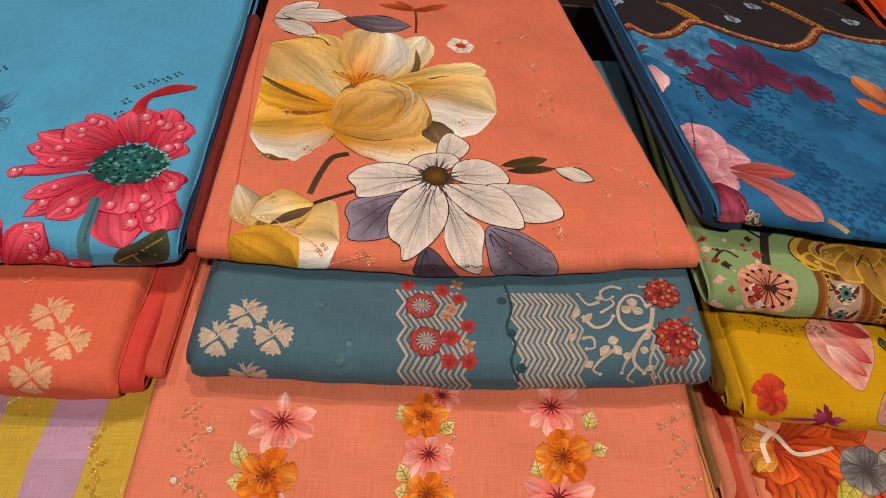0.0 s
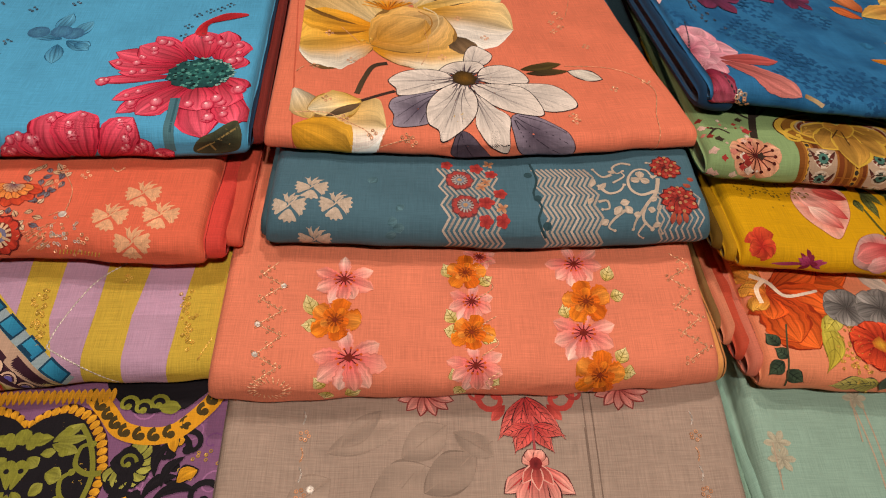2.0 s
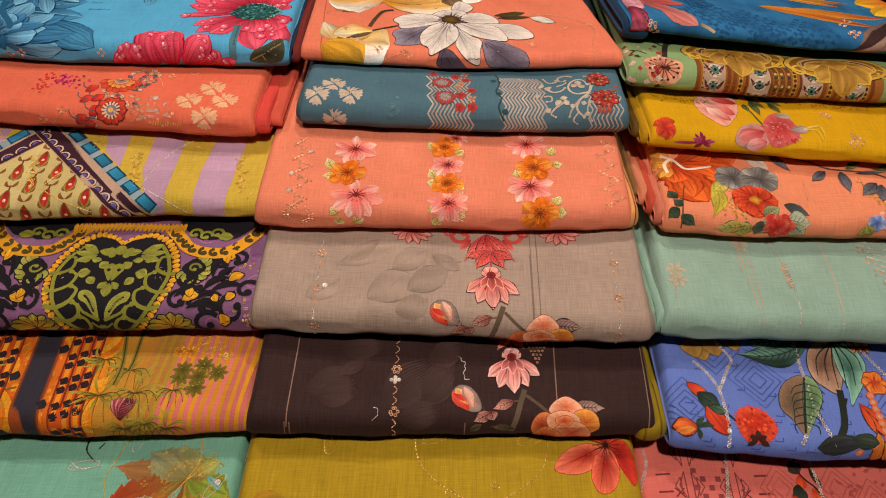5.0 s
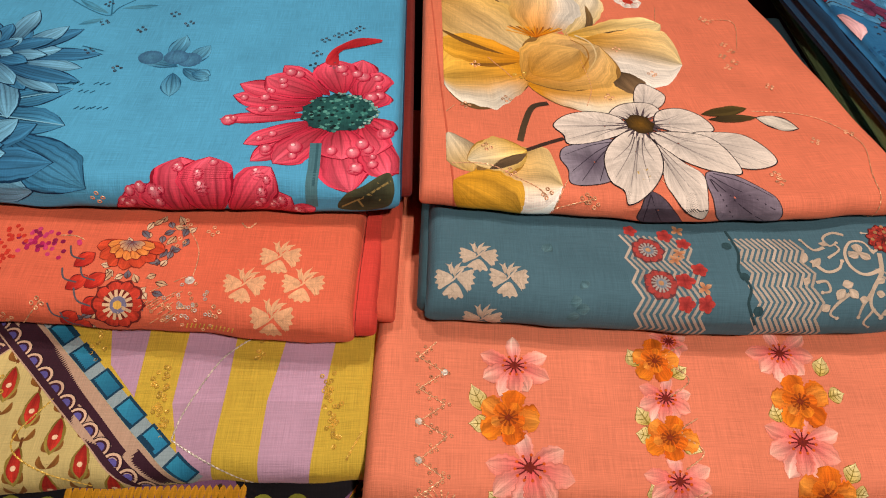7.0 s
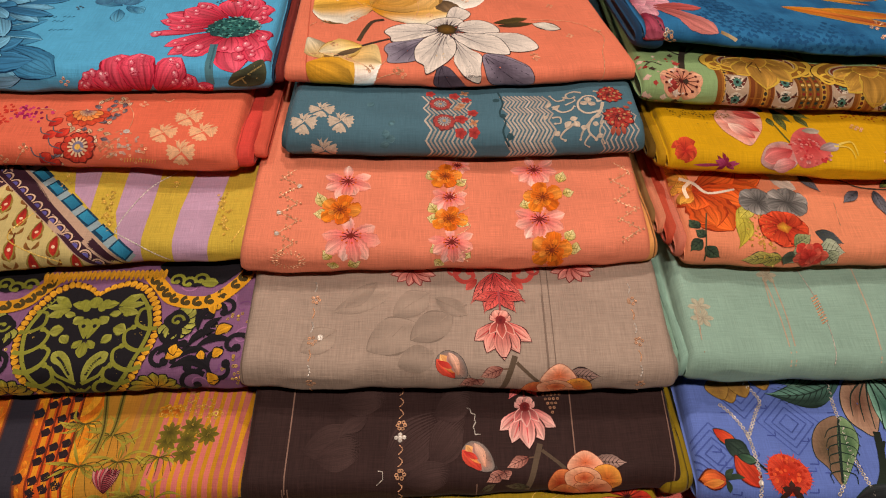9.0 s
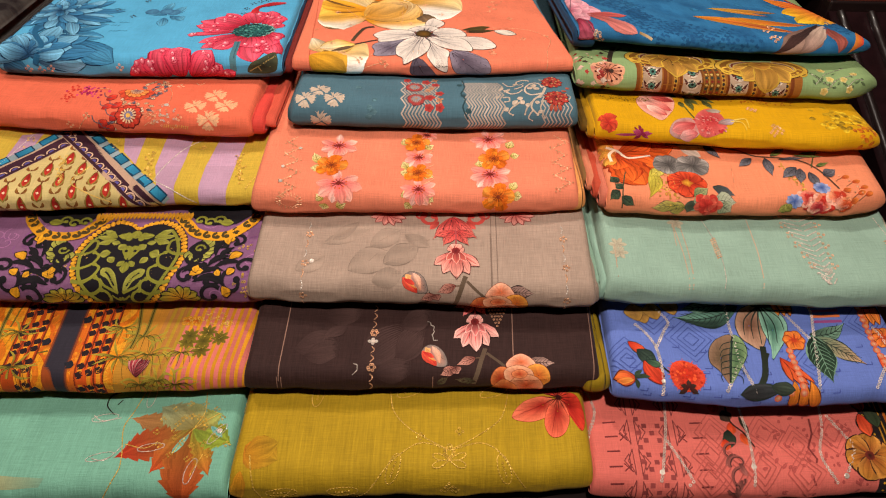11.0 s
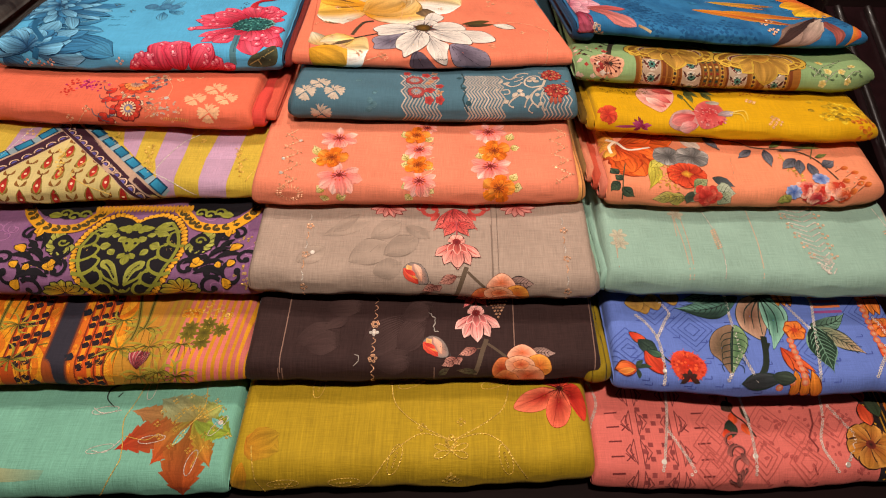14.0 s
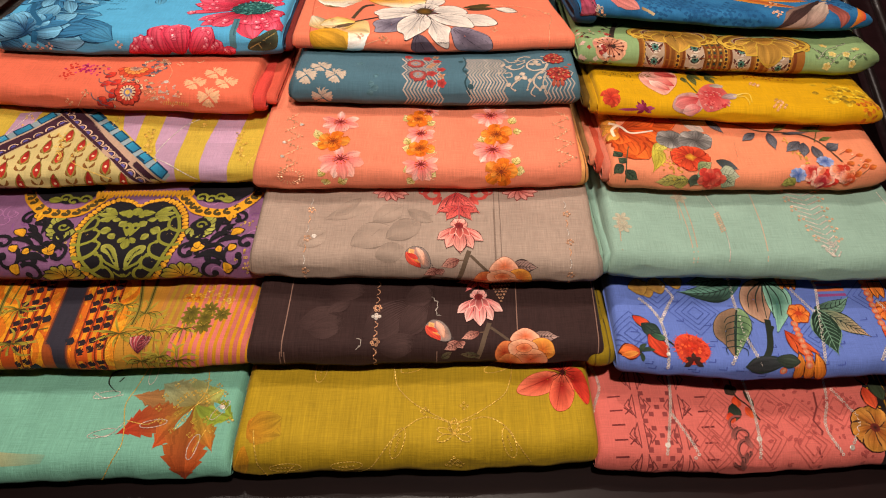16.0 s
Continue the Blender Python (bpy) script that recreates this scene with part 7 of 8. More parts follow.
def print_green_gold():
    k = Art("R2")
    LT, MD, BR, DK = "c9a03a", "a8741f", "7a4618", "43240f"
    k.quad((0.0861, 0.0664), (0.3172, 0.0662), ((0.3117, -0.015)[0], -0.035), ((0.0867, -0.0138)[0], -0.035), "8a5420", "935c22")
    # upright bead columns
    for i in range(30):
        a = (0.0858, 0.0046)[0] + ((0.3005, 0.0044)[0] - (0.0858, 0.0046)[0]) * i / 29
        wide = i in (3, 4, 8, 9, 17, 18, 24, 25)
        k.band((a, -0.035), (a, 0.044), 0.0050 if not wide else 0.0034, (BR, "b98a34", "6a3414")[i % 3])
        if i % 3 == 1 and not wide:
            for j in range(15):
                k.hold = j > 0
                k.disc((a, -0.033 + 0.0060 * j), 0.0020, "2f2a22" if j % 2 else "5a2416", ry=0.0024)
            k.hold = False
    for x in ((0.1806, 0.0296)[0], (0.1884, 0.0293)[0], (0.197, 0.029)[0]):
        k.band((x, -0.035), (x, 0.090), 0.0052, "6a4418")
        for j in range(22):
            k.hold = j > 0
            k.disc((x, -0.033 + 0.0057 * j), 0.0019, ("2a3a34", "c8a860", "7a2418")[j % 3])
        k.hold = False
    for c in ((0.1609, 0.0219), (0.2262, 0.0175), (0.1052, 0.0148), (0.2787, 0.0132)):
        k.quad((c[0] - 0.013, -0.035), (c[0] + 0.013, -0.035), (c[0] + 0.013, c[1] + 0.014), (c[0] - 0.013, c[1] + 0.014), "b49c86", "a88c74")
        for j in range(5):
            y = c[1] + 0.004 - 0.019 * j
            for d in (-1, 1):
                k.petal((c[0] + 0.012 * d, y + 0.008), (c[0] + 0.002 * d, y - 0.008), 0.0040, "3a2420", "7a2c20")
            for r, col in ((0.0088, "cdbca8"), (0.0066, "3a3026"), (0.0048, "4a7468"), (0.0020, "181816")):
                k.disc((c[0], y), r, col)
    # lotus crowns
    for c in ((0.1382, 0.0645), (0.2641, 0.0499)):
        for dx in (-1, 1):
            for r, w, col in ((0.058, 0.0085, DK), (0.058, 0.0060, LT), (0.050, 0.0080, "8a5a1e"), (0.044, 0.0030, LT), (0.038, 0.0065, "b8a184"), (0.038, 0.0030, "6a2c1c"), (0.031, 0.0032, LT), (0.024, 0.0075, MD), (0.017, 0.0026, LT)):
                th = np.linspace(math.radians(-88), math.radians(70), 15)
                k.line(np.stack([c[0] + dx * (0.004 + r * np.cos(th)), c[1] - 0.004 + 0.45 * r * np.sin(th)], -1), w, col)
            k.curl((c[0] + dx * 0.050, c[1] - 0.018), 0.012, 90, -300 * dx, 0.0032, LT)
        for d, r, w in ((-155, 0.046, 0.021), (-25, 0.046, 0.021), (-128, 0.050, 0.025), (-52, 0.050, 0.025), (-90, 0.054, 0.032)):
            q = (c[0] + r * math.cos(math.radians(d)), c[1] + 0.006 + 1.02 * r * math.sin(math.radians(d)))
            k.petal((c[0], c[1] + 0.006), q, w, "8a5a1c", "b98a3a", outline=LT, ow=0.0016, fat=0.66, sharp=0.7)
            k.line([(c[0], c[1] + 0.002), ((c[0] + q[0]) / 2, (c[1] + q[1]) / 2)], 0.0012, DK, soft=False)
        k.shape([(c[0], c[1] - 0.012), (c[0] - 0.014, c[1] + 0.002), (c[0] - 0.008, c[1] + 0.012), (c[0], c[1] + 0.006), (c[0] + 0.008, c[1] + 0.012), (c[0] + 0.014, c[1] + 0.002)], "9a6624", "b07c2c", outline=LT, ow=0.0014)
        for i in range(10):
            k.ring((c[0] + k.rnd.normal(0, 0.02), c[1] + k.rnd.normal(0, 0.012)), 0.0012, "gold")
    # blossom and branch by the end
    c = (0.0434, 0.0209)
    for i in range(5):
        th = math.radians(72 * i + 20)
        k.petal(c, (c[0] + 0.025 * math.cos(th), c[1] + 0.024 * math.sin(th)), 0.024, "c86a4c", "dca888", edge="d08e6a", fat=0.68, sharp=0.6)
    for i in range(15):
        th = 0.42 * i
        e = (c[0] + 0.018 * math.cos(th), c[1] + 0.016 * math.sin(th))
        k.band(c, e, 0.0009, "4a1410")
        k.disc(e, 0.0017, "4a1410")
    k.line([(0.063, 0.0949), (0.0536, 0.0666), (0.0486, 0.0439)], 0.0070, "2c2420", "3a2e24")
    k.line([(0.0417, 0.0855), (0.0549, 0.0744), (0.0742, 0.0919)], 0.0026, "2c2420")
    k.line([(0.0268, 0.0495), (0.0162, 0.0556), (0.0054, 0.0441)], 0.0022, "3a2c24")
    for i in range(54):
        p = (k.rnd.uniform(0.0, 0.05), k.rnd.uniform(-0.03, 0.075))
        k.disc(p, k.rnd.uniform(0.0012, 0.0042), ("a03430", "d8b0a0", "3a2a20", "d8c0b0", "8a2a24", "c87a6a")[i % 6], wob=0.3)
    for pts in ([(0.3329, 0.0129), (0.3547, 0.04), (0.3863, 0.0583)], [(0.3492, 0.0061), (0.3644, 0.024), (0.3907, 0.0303)], [(0.3303, 0.0344), (0.3372, 0.0219), (0.356, 0.0106)], [(0.3761, 0.0099), (0.3899, 0.0207), (0.4011, 0.0179)]):
        k.line(pts, 0.0012, "5a6a48")
        for i in range(7):
            u = i / 6
            p = np.array(pts[0]) * (1 - u) + np.array(pts[-1]) * u
            k.petal(p, (p[0] + k.rnd.uniform(-0.009, 0.009), p[1] + k.rnd.uniform(-0.008, 0.010)), 0.0036, "43543a", "6a7c54", sharp=1.3)
        k.stitch(pts, "silver", 0.0009, 0.005)
    for p in ((0.3459, 0.0042), (0.3536, 0.0236), (0.3723, 0.0233), (0.3908, 0.0345), (0.381, 0.0071), (0.3503, 0.0491)):
        k.flower(p, 0.006, 5, 0.005, "c8b060", "d8c88a")
        k.cluster(p, 0.0014, "gold", 3)
    k.finish(THING["R2"], "paisley_print", "gold paisley border and blossoms")


print_green_gold()


def print_yellow():
    k = Art("R3")
    # leaves behind the tulips
    for p, q, w in (((0.1356, 0.1055), (0.1535, 0.08), 0.012), ((0.138, 0.0986), (0.1405, 0.0602), 0.010), ((0.1529, 0.1091), (0.1778, 0.0908), 0.013), ((0.1261, 0.0998), (0.1086, 0.1047), 0.010), ((0.1617, 0.0963), (0.1695, 0.0721), 0.010), ((0.1268, 0.0856), (0.1276, 0.0687), 0.008)):
        k.leaf(p, q, w, "3c4220", "74763a", "2a2c14", n=3, rib=0.0006, ow=0.0004)
    k.line([(0.13, 0.0723), (0.1342, 0.05), (0.1374, 0.0378)], 0.0022, "54541e")
    k.shape([(0.0662, 0.0841), (0.0757, 0.1011), (0.0972, 0.1043), (0.1177, 0.0948), (0.1149, 0.0677), (0.1026, 0.0458), (0.0905, 0.0327), (0.0791, 0.0451), (0.0698, 0.0608)], "d8584c", "e4a894", outline="b8503c", ow=0.0004, hub=(0.0922, 0.0712))
    k.petal((0.1098, 0.0582), (0.0729, 0.0944), 0.022, "c83838", "e8b4a4", fat=0.6, sharp=0.7)
    k.petal((0.101, 0.0458), (0.0787, 0.0747), 0.018, "d04a44", "ecc8b8", fat=0.55, sharp=0.7)
    k.petal((0.1185, 0.0844), (0.0894, 0.0974), 0.016, "b82c30", "d86458", fat=0.6)
    k.shape([(0.0985, 0.0129), (0.1105, 0.0332), (0.1289, 0.0405), (0.1398, 0.0288), (0.1378, 0.0102), (0.1252, 0.0016), (0.1069, 0.0035)], "c84644", "b8928a", outline="a0503c", ow=0.0004)
    k.petal((0.1346, 0.026), (0.1016, 0.0129), 0.020, "b83034", "cc7a74", fat=0.6)
    k.petal((0.1362, 0.0116), (0.1129, 0.0039), 0.016, "d0585a", "d8a8a0", fat=0.6)
    k.shape([(0.1351, 0.0346), (0.1469, 0.0577), (0.1646, 0.0713), (0.1751, 0.0589), (0.1773, 0.034), (0.1709, 0.018), (0.1503, 0.0064), (0.1378, 0.0117)], "b42c30", "d0605a")
    for i in range(54):
        th, r = k.rnd.uniform(0, 6.28), 0.020 * math.sqrt(k.rnd.rand())
        p = ((0.1554, 0.0304)[0] + r * math.cos(th), (0.1554, 0.0304)[1] + r * math.sin(th))
        k.petal(p, (p[0] + 0.005 * math.cos(3 * i), p[1] + 0.005 * math.sin(3 * i)), 0.0034, "a8202a", ("e4716a", "c83a3c", "e09a90")[i % 3])
    k.petal((0.1656, 0.0293), (0.1901, 0.0409), 0.014, "9a7068", "b0a0a4", fat=0.6, sharp=0.7)
    k.petal((0.1576, 0.0628), (0.1787, 0.0661), 0.012, "8a7a6c", "b8a898", fat=0.6)
    for pts in ([(0.1844, 0.0376), (0.1992, 0.0354), (0.2013, 0.0191)], [(0.1901, 0.0409), (0.2067, 0.0451), (0.2049, 0.0227)]):
        k.line(pts, 0.0032, "e8c860", "d8b030", taper=0.6)
    for i in range(30):
        p = ((0.0608, 0.0075)[0] + k.rnd.normal(0, 0.012), (0.0608, 0.0075)[1] + k.rnd.normal(0, 0.005))
        k.petal((0.0611, 0.0044), p, 0.0036, "8a2048", ("b0446c", "7a2030")[i % 2])
    for q in ((0.0087, 0.0326), (0.0221, 0.0399), (0.0286, 0.021), (0.0256, 0.0081), (0.012, 0.0074), (0.0056, 0.0169)):
        k.petal((0.0163, 0.0168), q, 0.018, "b4241c", "d8502c", vein=0.3, veins=3, fat=0.65, sharp=0.7)
    for i in range(70):
        p = ((0.0143, 0.0814)[0] + k.rnd.uniform(0, 0.07), (0.04, 0.0908)[1] + k.rnd.normal(0, 0.006))
        k.hold = i > 0
        k.disc(p, 0.0011, ("7a5a10", "9a7414")[i % 2])
    for i in range(60):
        p = ((0.2443, 0.0929)[0] + k.rnd.normal(0, 0.022), (0.2467, 0.1003)[1] + k.rnd.normal(0, 0.004))
        k.disc(p, 0.0015, ("b06a10", "a8500c")[i % 2])
    k.hold = False
    for i in range(60):
        p = ((0.3518, 0.0518)[0] + k.rnd.normal(0, 0.024), (0.3518, 0.0518)[1] + k.rnd.normal(0, 0.016))
        th = k.rnd.uniform(0, 6.28)
        k.petal(p, (p[0] + 0.010 * math.cos(th), p[1] + 0.010 * math.sin(th)), 0.0085, ("a87c10", "d8a818", "c8980c", "7a5c14")[i % 4], ("f0c830", "b08a18")[i % 2], fat=0.6, sharp=0.6)
    for i in range(26):
        p = ((0.3673, 0.018)[0] + k.rnd.normal(0, 0.008), (0.3673, 0.018)[1] + k.rnd.normal(0, 0.010))
        k.petal(p, (p[0] + k.rnd.uniform(-0.008, 0.008), p[1] + k.rnd.uniform(-0.008, 0.008)), 0.0060, ("a8400c", "c86414", "8a3a14")[i % 3], "d8841c")
    for p in ((0.2217, 0.0743), (0.2256, 0.0715), (0.2432, 0.0236), (0.247, 0.0198), (0.2372, 0.016), (0.2415, 0.0286)):
        k.cluster(p, 0.0019, "copper", 4)
    k.finish(THING["R3"], "flower_print", "red tulips and green leaves")


print_yellow()


def print_salmon():
    k = Art("R4")
    for p, q, w, a, b in (((0.105, 0.1225), (0.1471, 0.1159), 0.020, "d8b8a0", "ecdccc"), ((0.1117, 0.116), (0.1376, 0.0972), 0.016, "c0a898", "e4d0c0")):
        k.petal(p, q, w, a, b, fat=0.6)
    c = (0.0187, 0.0909)
    for q, w in (((0.1021, 0.1154), 0.034), ((0.101, 0.0923), 0.040), ((0.0736, 0.1246), 0.030), ((0.0765, 0.0736), 0.046), ((0.0516, 0.0374), 0.052), ((0.0359, 0.0425), 0.044), ((0.0179, 0.0641), 0.030)):
        k.petal(c, q, w, "9c2208", "ee6c28", edge="d84c18", vein=0.6, veins=6, outline="9a3010", ow=0.0006, fat=0.64, sharp=0.75, wave=0.03)
    for q in ((0.0004, 0.1455), (0.0001, 0.1317), (0.0007, 0.103), (0.0046, 0.074)):
        k.petal(c, q, 0.016, "c85a1c", "e8b048", vein=0.4, veins=3, outline="a05a1c", ow=0.0004)
    k.line([(0.009, 0.1108), (0.0234, 0.1032), (0.0367, 0.0884), (0.0672, 0.0957)], 0.0050, "ecd0b4", "f0dcc8", taper=0.5)
    k.line([(0.0127, 0.081), (0.0117, 0.096), (0.0207, 0.1057)], 0.0042, "ecd0b4")
    k.leaf((0.0639, 0.0675), (0.0538, 0.016), 0.018, "c8b848", "b09a30", "8a7a28", n=3, rib=0.0006, ow=0.0004, bend=0.12)
    k.leaf((0.08, 0.0716), (0.0616, 0.0535), 0.016, "d0c060", "b8a83c", "8a7a28", n=3, rib=0.0006, ow=0.0004)
    for c, r in (((0.0892, 0.0795), 0.022), ((0.1211, 0.0783), 0.024)):
        for i in range(6):
            th = math.radians(60 * i + 15)
            k.petal(c, (c[0] + r * math.cos(th), c[1] + 0.9 * r * math.sin(th)), r * 0.85, "4c4644", ("a49c96", "86807c")[i % 2], vein=0.5, veins=5, fat=0.7, sharp=0.6, outline="54504c", ow=0.0003)
    c = (0.1063, 0.0418)
    for i in range(7):
        th = math.radians(51 * i)
        k.petal(c, (c[0] + 0.027 * math.cos(th), c[1] + 0.024 * math.sin(th)), 0.022, "941810", "e4502c", fat=0.7, sharp=0.55, vein=0.4, veins=4, outline="7a1a10", ow=0.0004, wave=0.05)
    k.disc(c, 0.0075, "d8a030", "b0501c", wob=0.2)
    for i in range(60):
        p = ((0.081, 0.0303)[0] + k.rnd.normal(0, 0.008), (0.081, 0.0303)[1] + k.rnd.normal(0, 0.015))
        k.ring(p, 0.0014, "gold")
    for p, q, w, a, b in (((0.1394, 0.0367), (0.1668, 0.0234), 0.018, "34383c", "5a6064"), ((0.1301, 0.0205), (0.1073, -0.0003), 0.020, "5a6a48", "98a080"), ((0.1393, 0.0162), (0.1679, 0.0136), 0.026, "98a084", "c8c8ac"), ((0.1458, 0.0103), (0.1628, -0.0006), 0.022, "8a9474", "b8b898"), ((0.1111, 0.0199), (0.132, 0.0318), 0.016, "7a8a54", "a8a878"), ((0.1016, 0.0047), (0.0764, 0.0027), 0.018, "a89a44", "c4b060"), ((0.0906, 0.0082), (0.0578, 0.0038), 0.016, "b8a84c", "ccb868"), ((0.1089, 0.0141), (0.1047, -0.0021), 0.014, "3a4438", "5a6450")):
        k.leaf(p, q, w, a, b, "4a4a3c", n=4, rib=0.0006, ow=0.0003)
    c = (0.1291, 0.0086)
    for i in range(12):
        th, r = 2.4 * i, 0.018 * math.sqrt(1 - i / 13)
        k.petal(c, (c[0] + 1.2 * r * math.cos(th), c[1] + r * math.sin(th)), 0.012, "a82420", ("d8604c", "c83c30")[i % 2], fat=0.65, sharp=0.6)
    for p, q in (((0.0157, 0.0382), (0.007, 0.0495)), ((0.0153, 0.0234), (0.004, 0.0116)), ((0.0181, 0.016), (0.0355, 0.0052)), ((0.0202, 0.0276), (0.0108, 0.0352))):
        k.leaf(p, q, 0.013, "2c3a2e", "4c5c44", "1c241c", n=3, rib=0.0006, ow=0.0004)
    k.line([(0.0279, 0.0599), (0.0199, 0.0257), (0.0197, 0.0012)], 0.0016, "4a4a34")
    B, B2 = "46424a", "74727a"
    k.line([(0.0929, 0.1216), (0.1437, 0.1183), (0.1892, 0.11), (0.2116, 0.0989), (0.2617, 0.089), (0.288, 0.0724), (0.3025, 0.0459), (0.3099, 0.023)], 0.0018, "5a4a3c")
    k.line([(0.3116, 0.1269), (0.2926, 0.0959), (0.2816, 0.072)], 0.0014, "5a5a34")
    for p, q, w, g in (((0.2056, 0.0941), (0.1841, 0.077), 0.0120, 0), ((0.2242, 0.0935), (0.2251, 0.0585), 0.0130, 0), ((0.2606, 0.0726), (0.2375, 0.0534), 0.0150, 0), ((0.2654, 0.0704), (0.259, 0.0431), 0.0140, 0), ((0.2761, 0.0642), (0.2826, 0.035), 0.0130, 0), ((0.2946, 0.0586), (0.314, 0.0702), 0.0150, 0), ((0.2333, 0.0979), (0.2565, 0.1124), 0.0100, 1), ((0.2417, 0.0897), (0.2783, 0.0915), 0.0055, 0), ((0.264, 0.0964), (0.3052, 0.0955), 0.0050, 1), ((0.2891, 0.0758), (0.3092, 0.0837), 0.0060, 1), ((0.1442, 0.1207), (0.163, 0.0926), 0.0110, 0), ((0.2736, 0.1015), (0.3063, 0.103), 0.0050, 1)):
        k.leaf(p, q, w, *(("5c6a30", "8a9448") if g else (B, B2)), "2c2a2c", n=3, rib=0.0005, ow=0.0003)
    for i in range(44):
        u = i / 44
        k.ring(((0.2412, 0.0776)[0] + 0.022 * u + k.rnd.normal(0, 0.003), (0.2412, 0.0776)[1] - 0.048 * u + k.rnd.normal(0, 0.003)), 0.0014, "gold")
    # far posy
    for c, r, n, a, b in (((0.2615, 0.017), 0.018, 9, "b8302c", "e07a68"), ((0.2844, 0.0125), 0.020, 11, "c83428", "e88a64"), ((0.3009, 0.0203), 0.018, 9, "c03a24", "e8946c"), ((0.3096, 0.0112), 0.014, 8, "cc4a24", "e89a6c"), ((0.2741, 0.0059), 0.014, 8, "a82830", "d8685c")):
        for i in range(n + 5):
            th, d = 2.4 * i, r * math.sqrt(1 - i / (n + 6))
            k.petal(c, (c[0] + d * math.cos(th), c[1] + 0.85 * d * math.sin(th)), r * 0.62, a, (b, "f0b49c", a)[i % 3], fat=0.68, sharp=0.6, wave=0.05)
    for c in ((0.2442, 0.0142), (0.2841, 0.035)):
        for i in range(10):
            th = 0.628 * i
            k.petal(c, (c[0] + 0.012 * math.cos(th), c[1] + 0.010 * math.sin(th)), 0.0070, "3c5aa0", ("8298c8", "b0b4d0")[i % 2], fat=0.65)
    for p, q in (((0.2362, 0.0062), (0.2233, 0.0018)), ((0.2422, 0.001), (0.2306, 0.011))):
        k.leaf(p, q, 0.011, "8a8a3c", "b0a858", "5a5a2c", n=2, rib=0.0005, ow=0.0003)
    for p in ((0.3178, 0.0543), (0.3288, 0.0437), (0.3097, 0.0283), (0.3291, 0.0222), (0.317, 0.0127), (0.3392, 0.0194), (0.3356, 0.0309)):
        k.petal(p, (p[0] + 0.012, p[1] + 0.003), 0.0080, "b0381c", "dc7a34")
        k.line([p, (p[0] - 0.010, p[1] - 0.006)], 0.0010, "6a4a34", soft=False)
        k.ring((p[0] - 0.003, p[1] + 0.004), 0.0016, "copper")
    k.stitch([(0.1737, 0.079), (0.1703, 0.0456)], "copper", 0.0009, 0.005)
    k.finish(THING["R4"], "flower_print", "orange hibiscus, dark leaves and berries")


print_salmon()


def print_pale_mint():
    k = Art("R5")
    for x0, x1 in (((0.099, 0.128), (0.104, 0.014)), ((0.108, 0.128), (0.109, 0.014)), ((0.200, 0.132), (0.197, 0.018)), ((0.390, 0.138), (0.368, 0.021))):
        k.line([x0, ((x0[0] + x1[0]) / 2 + 0.003, (x0[1] + x1[1]) / 2), x1], 0.0014, "b09a84")
    for c in ((0.021, 0.081), (0.104, 0.123), (0.021, 0.067)):
        k.flower(c, 0.012, 6, 0.006, "a8a08a", "b0a890")
        k.line([(c[0] - 0.006, c[1] - 0.04), (c[0] - 0.004, c[1])], 0.0012, "b09a84")
    k.stitch([(0.140, 0.131), (0.147, 0.105), (0.151, 0.079), (0.152, 0.050), (0.148, 0.016)], "silver", 0.0012, 0.0036)
    for i in range(10):
        p, q = (0.148, 0.095), (0.150, 0.064)
        u = i / 9
        a, s = p[0] + (q[0] - p[0]) * u, p[1] + (q[1] - p[1]) * u
        k.stitch([(a - 0.004, s - 0.002), (a + 0.004, s + 0.003)], "copper", 0.0018, 0.004)
    p, q = (0.252, 0.128), (0.267, 0.026)
    for i in range(13):
        u = i / 12
        a, s = p[0] + (q[0] - p[0]) * u, p[1] + (q[1] - p[1]) * u
        hw = 0.020 * (1 - 0.6 * u)
        k.stitch([(a + 0.012 - hw, s + 0.008), (a + 0.016, s)], "silver", 0.0022, 0.0034)
        k.stitch([(a + 0.016 + hw, s + 0.008), (a + 0.018, s)], "silver", 0.0022, 0.0034)
        if i % 2 == 0 and i < 11:
            k.cluster((a + 0.010 - hw, s + 0.010), 0.0019, "copper", 3)
            k.cluster((a + 0.020 + hw, s + 0.010), 0.0019, "copper", 3)
    for i in range(30):
        u = k.rnd.rand()
        k.ring((q[0] + 0.012 + k.rnd.uniform(-0.022, 0.022) * u, q[1] + 0.030 * u), 0.0017, "silver")
    k.stitch([(0.376, 0.138), (0.383, 0.097), (0.379, 0.056), (0.370, 0.018)], "silver", 0.0014, 0.0036)
    for i in range(8):
        p, q = (0.379, 0.096), (0.383, 0.071)
        u = i / 7
        a, s = p[0] + (q[0] - p[0]) * u, p[1] + (q[1] - p[1]) * u
        k.stitch([(a - 0.005, s - 0.002), (a + 0.005, s + 0.003)], "copper", 0.0018, 0.004)
    k.finish(THING["R5"], "line_print", "faint tan embroidered lines")


print_pale_mint()


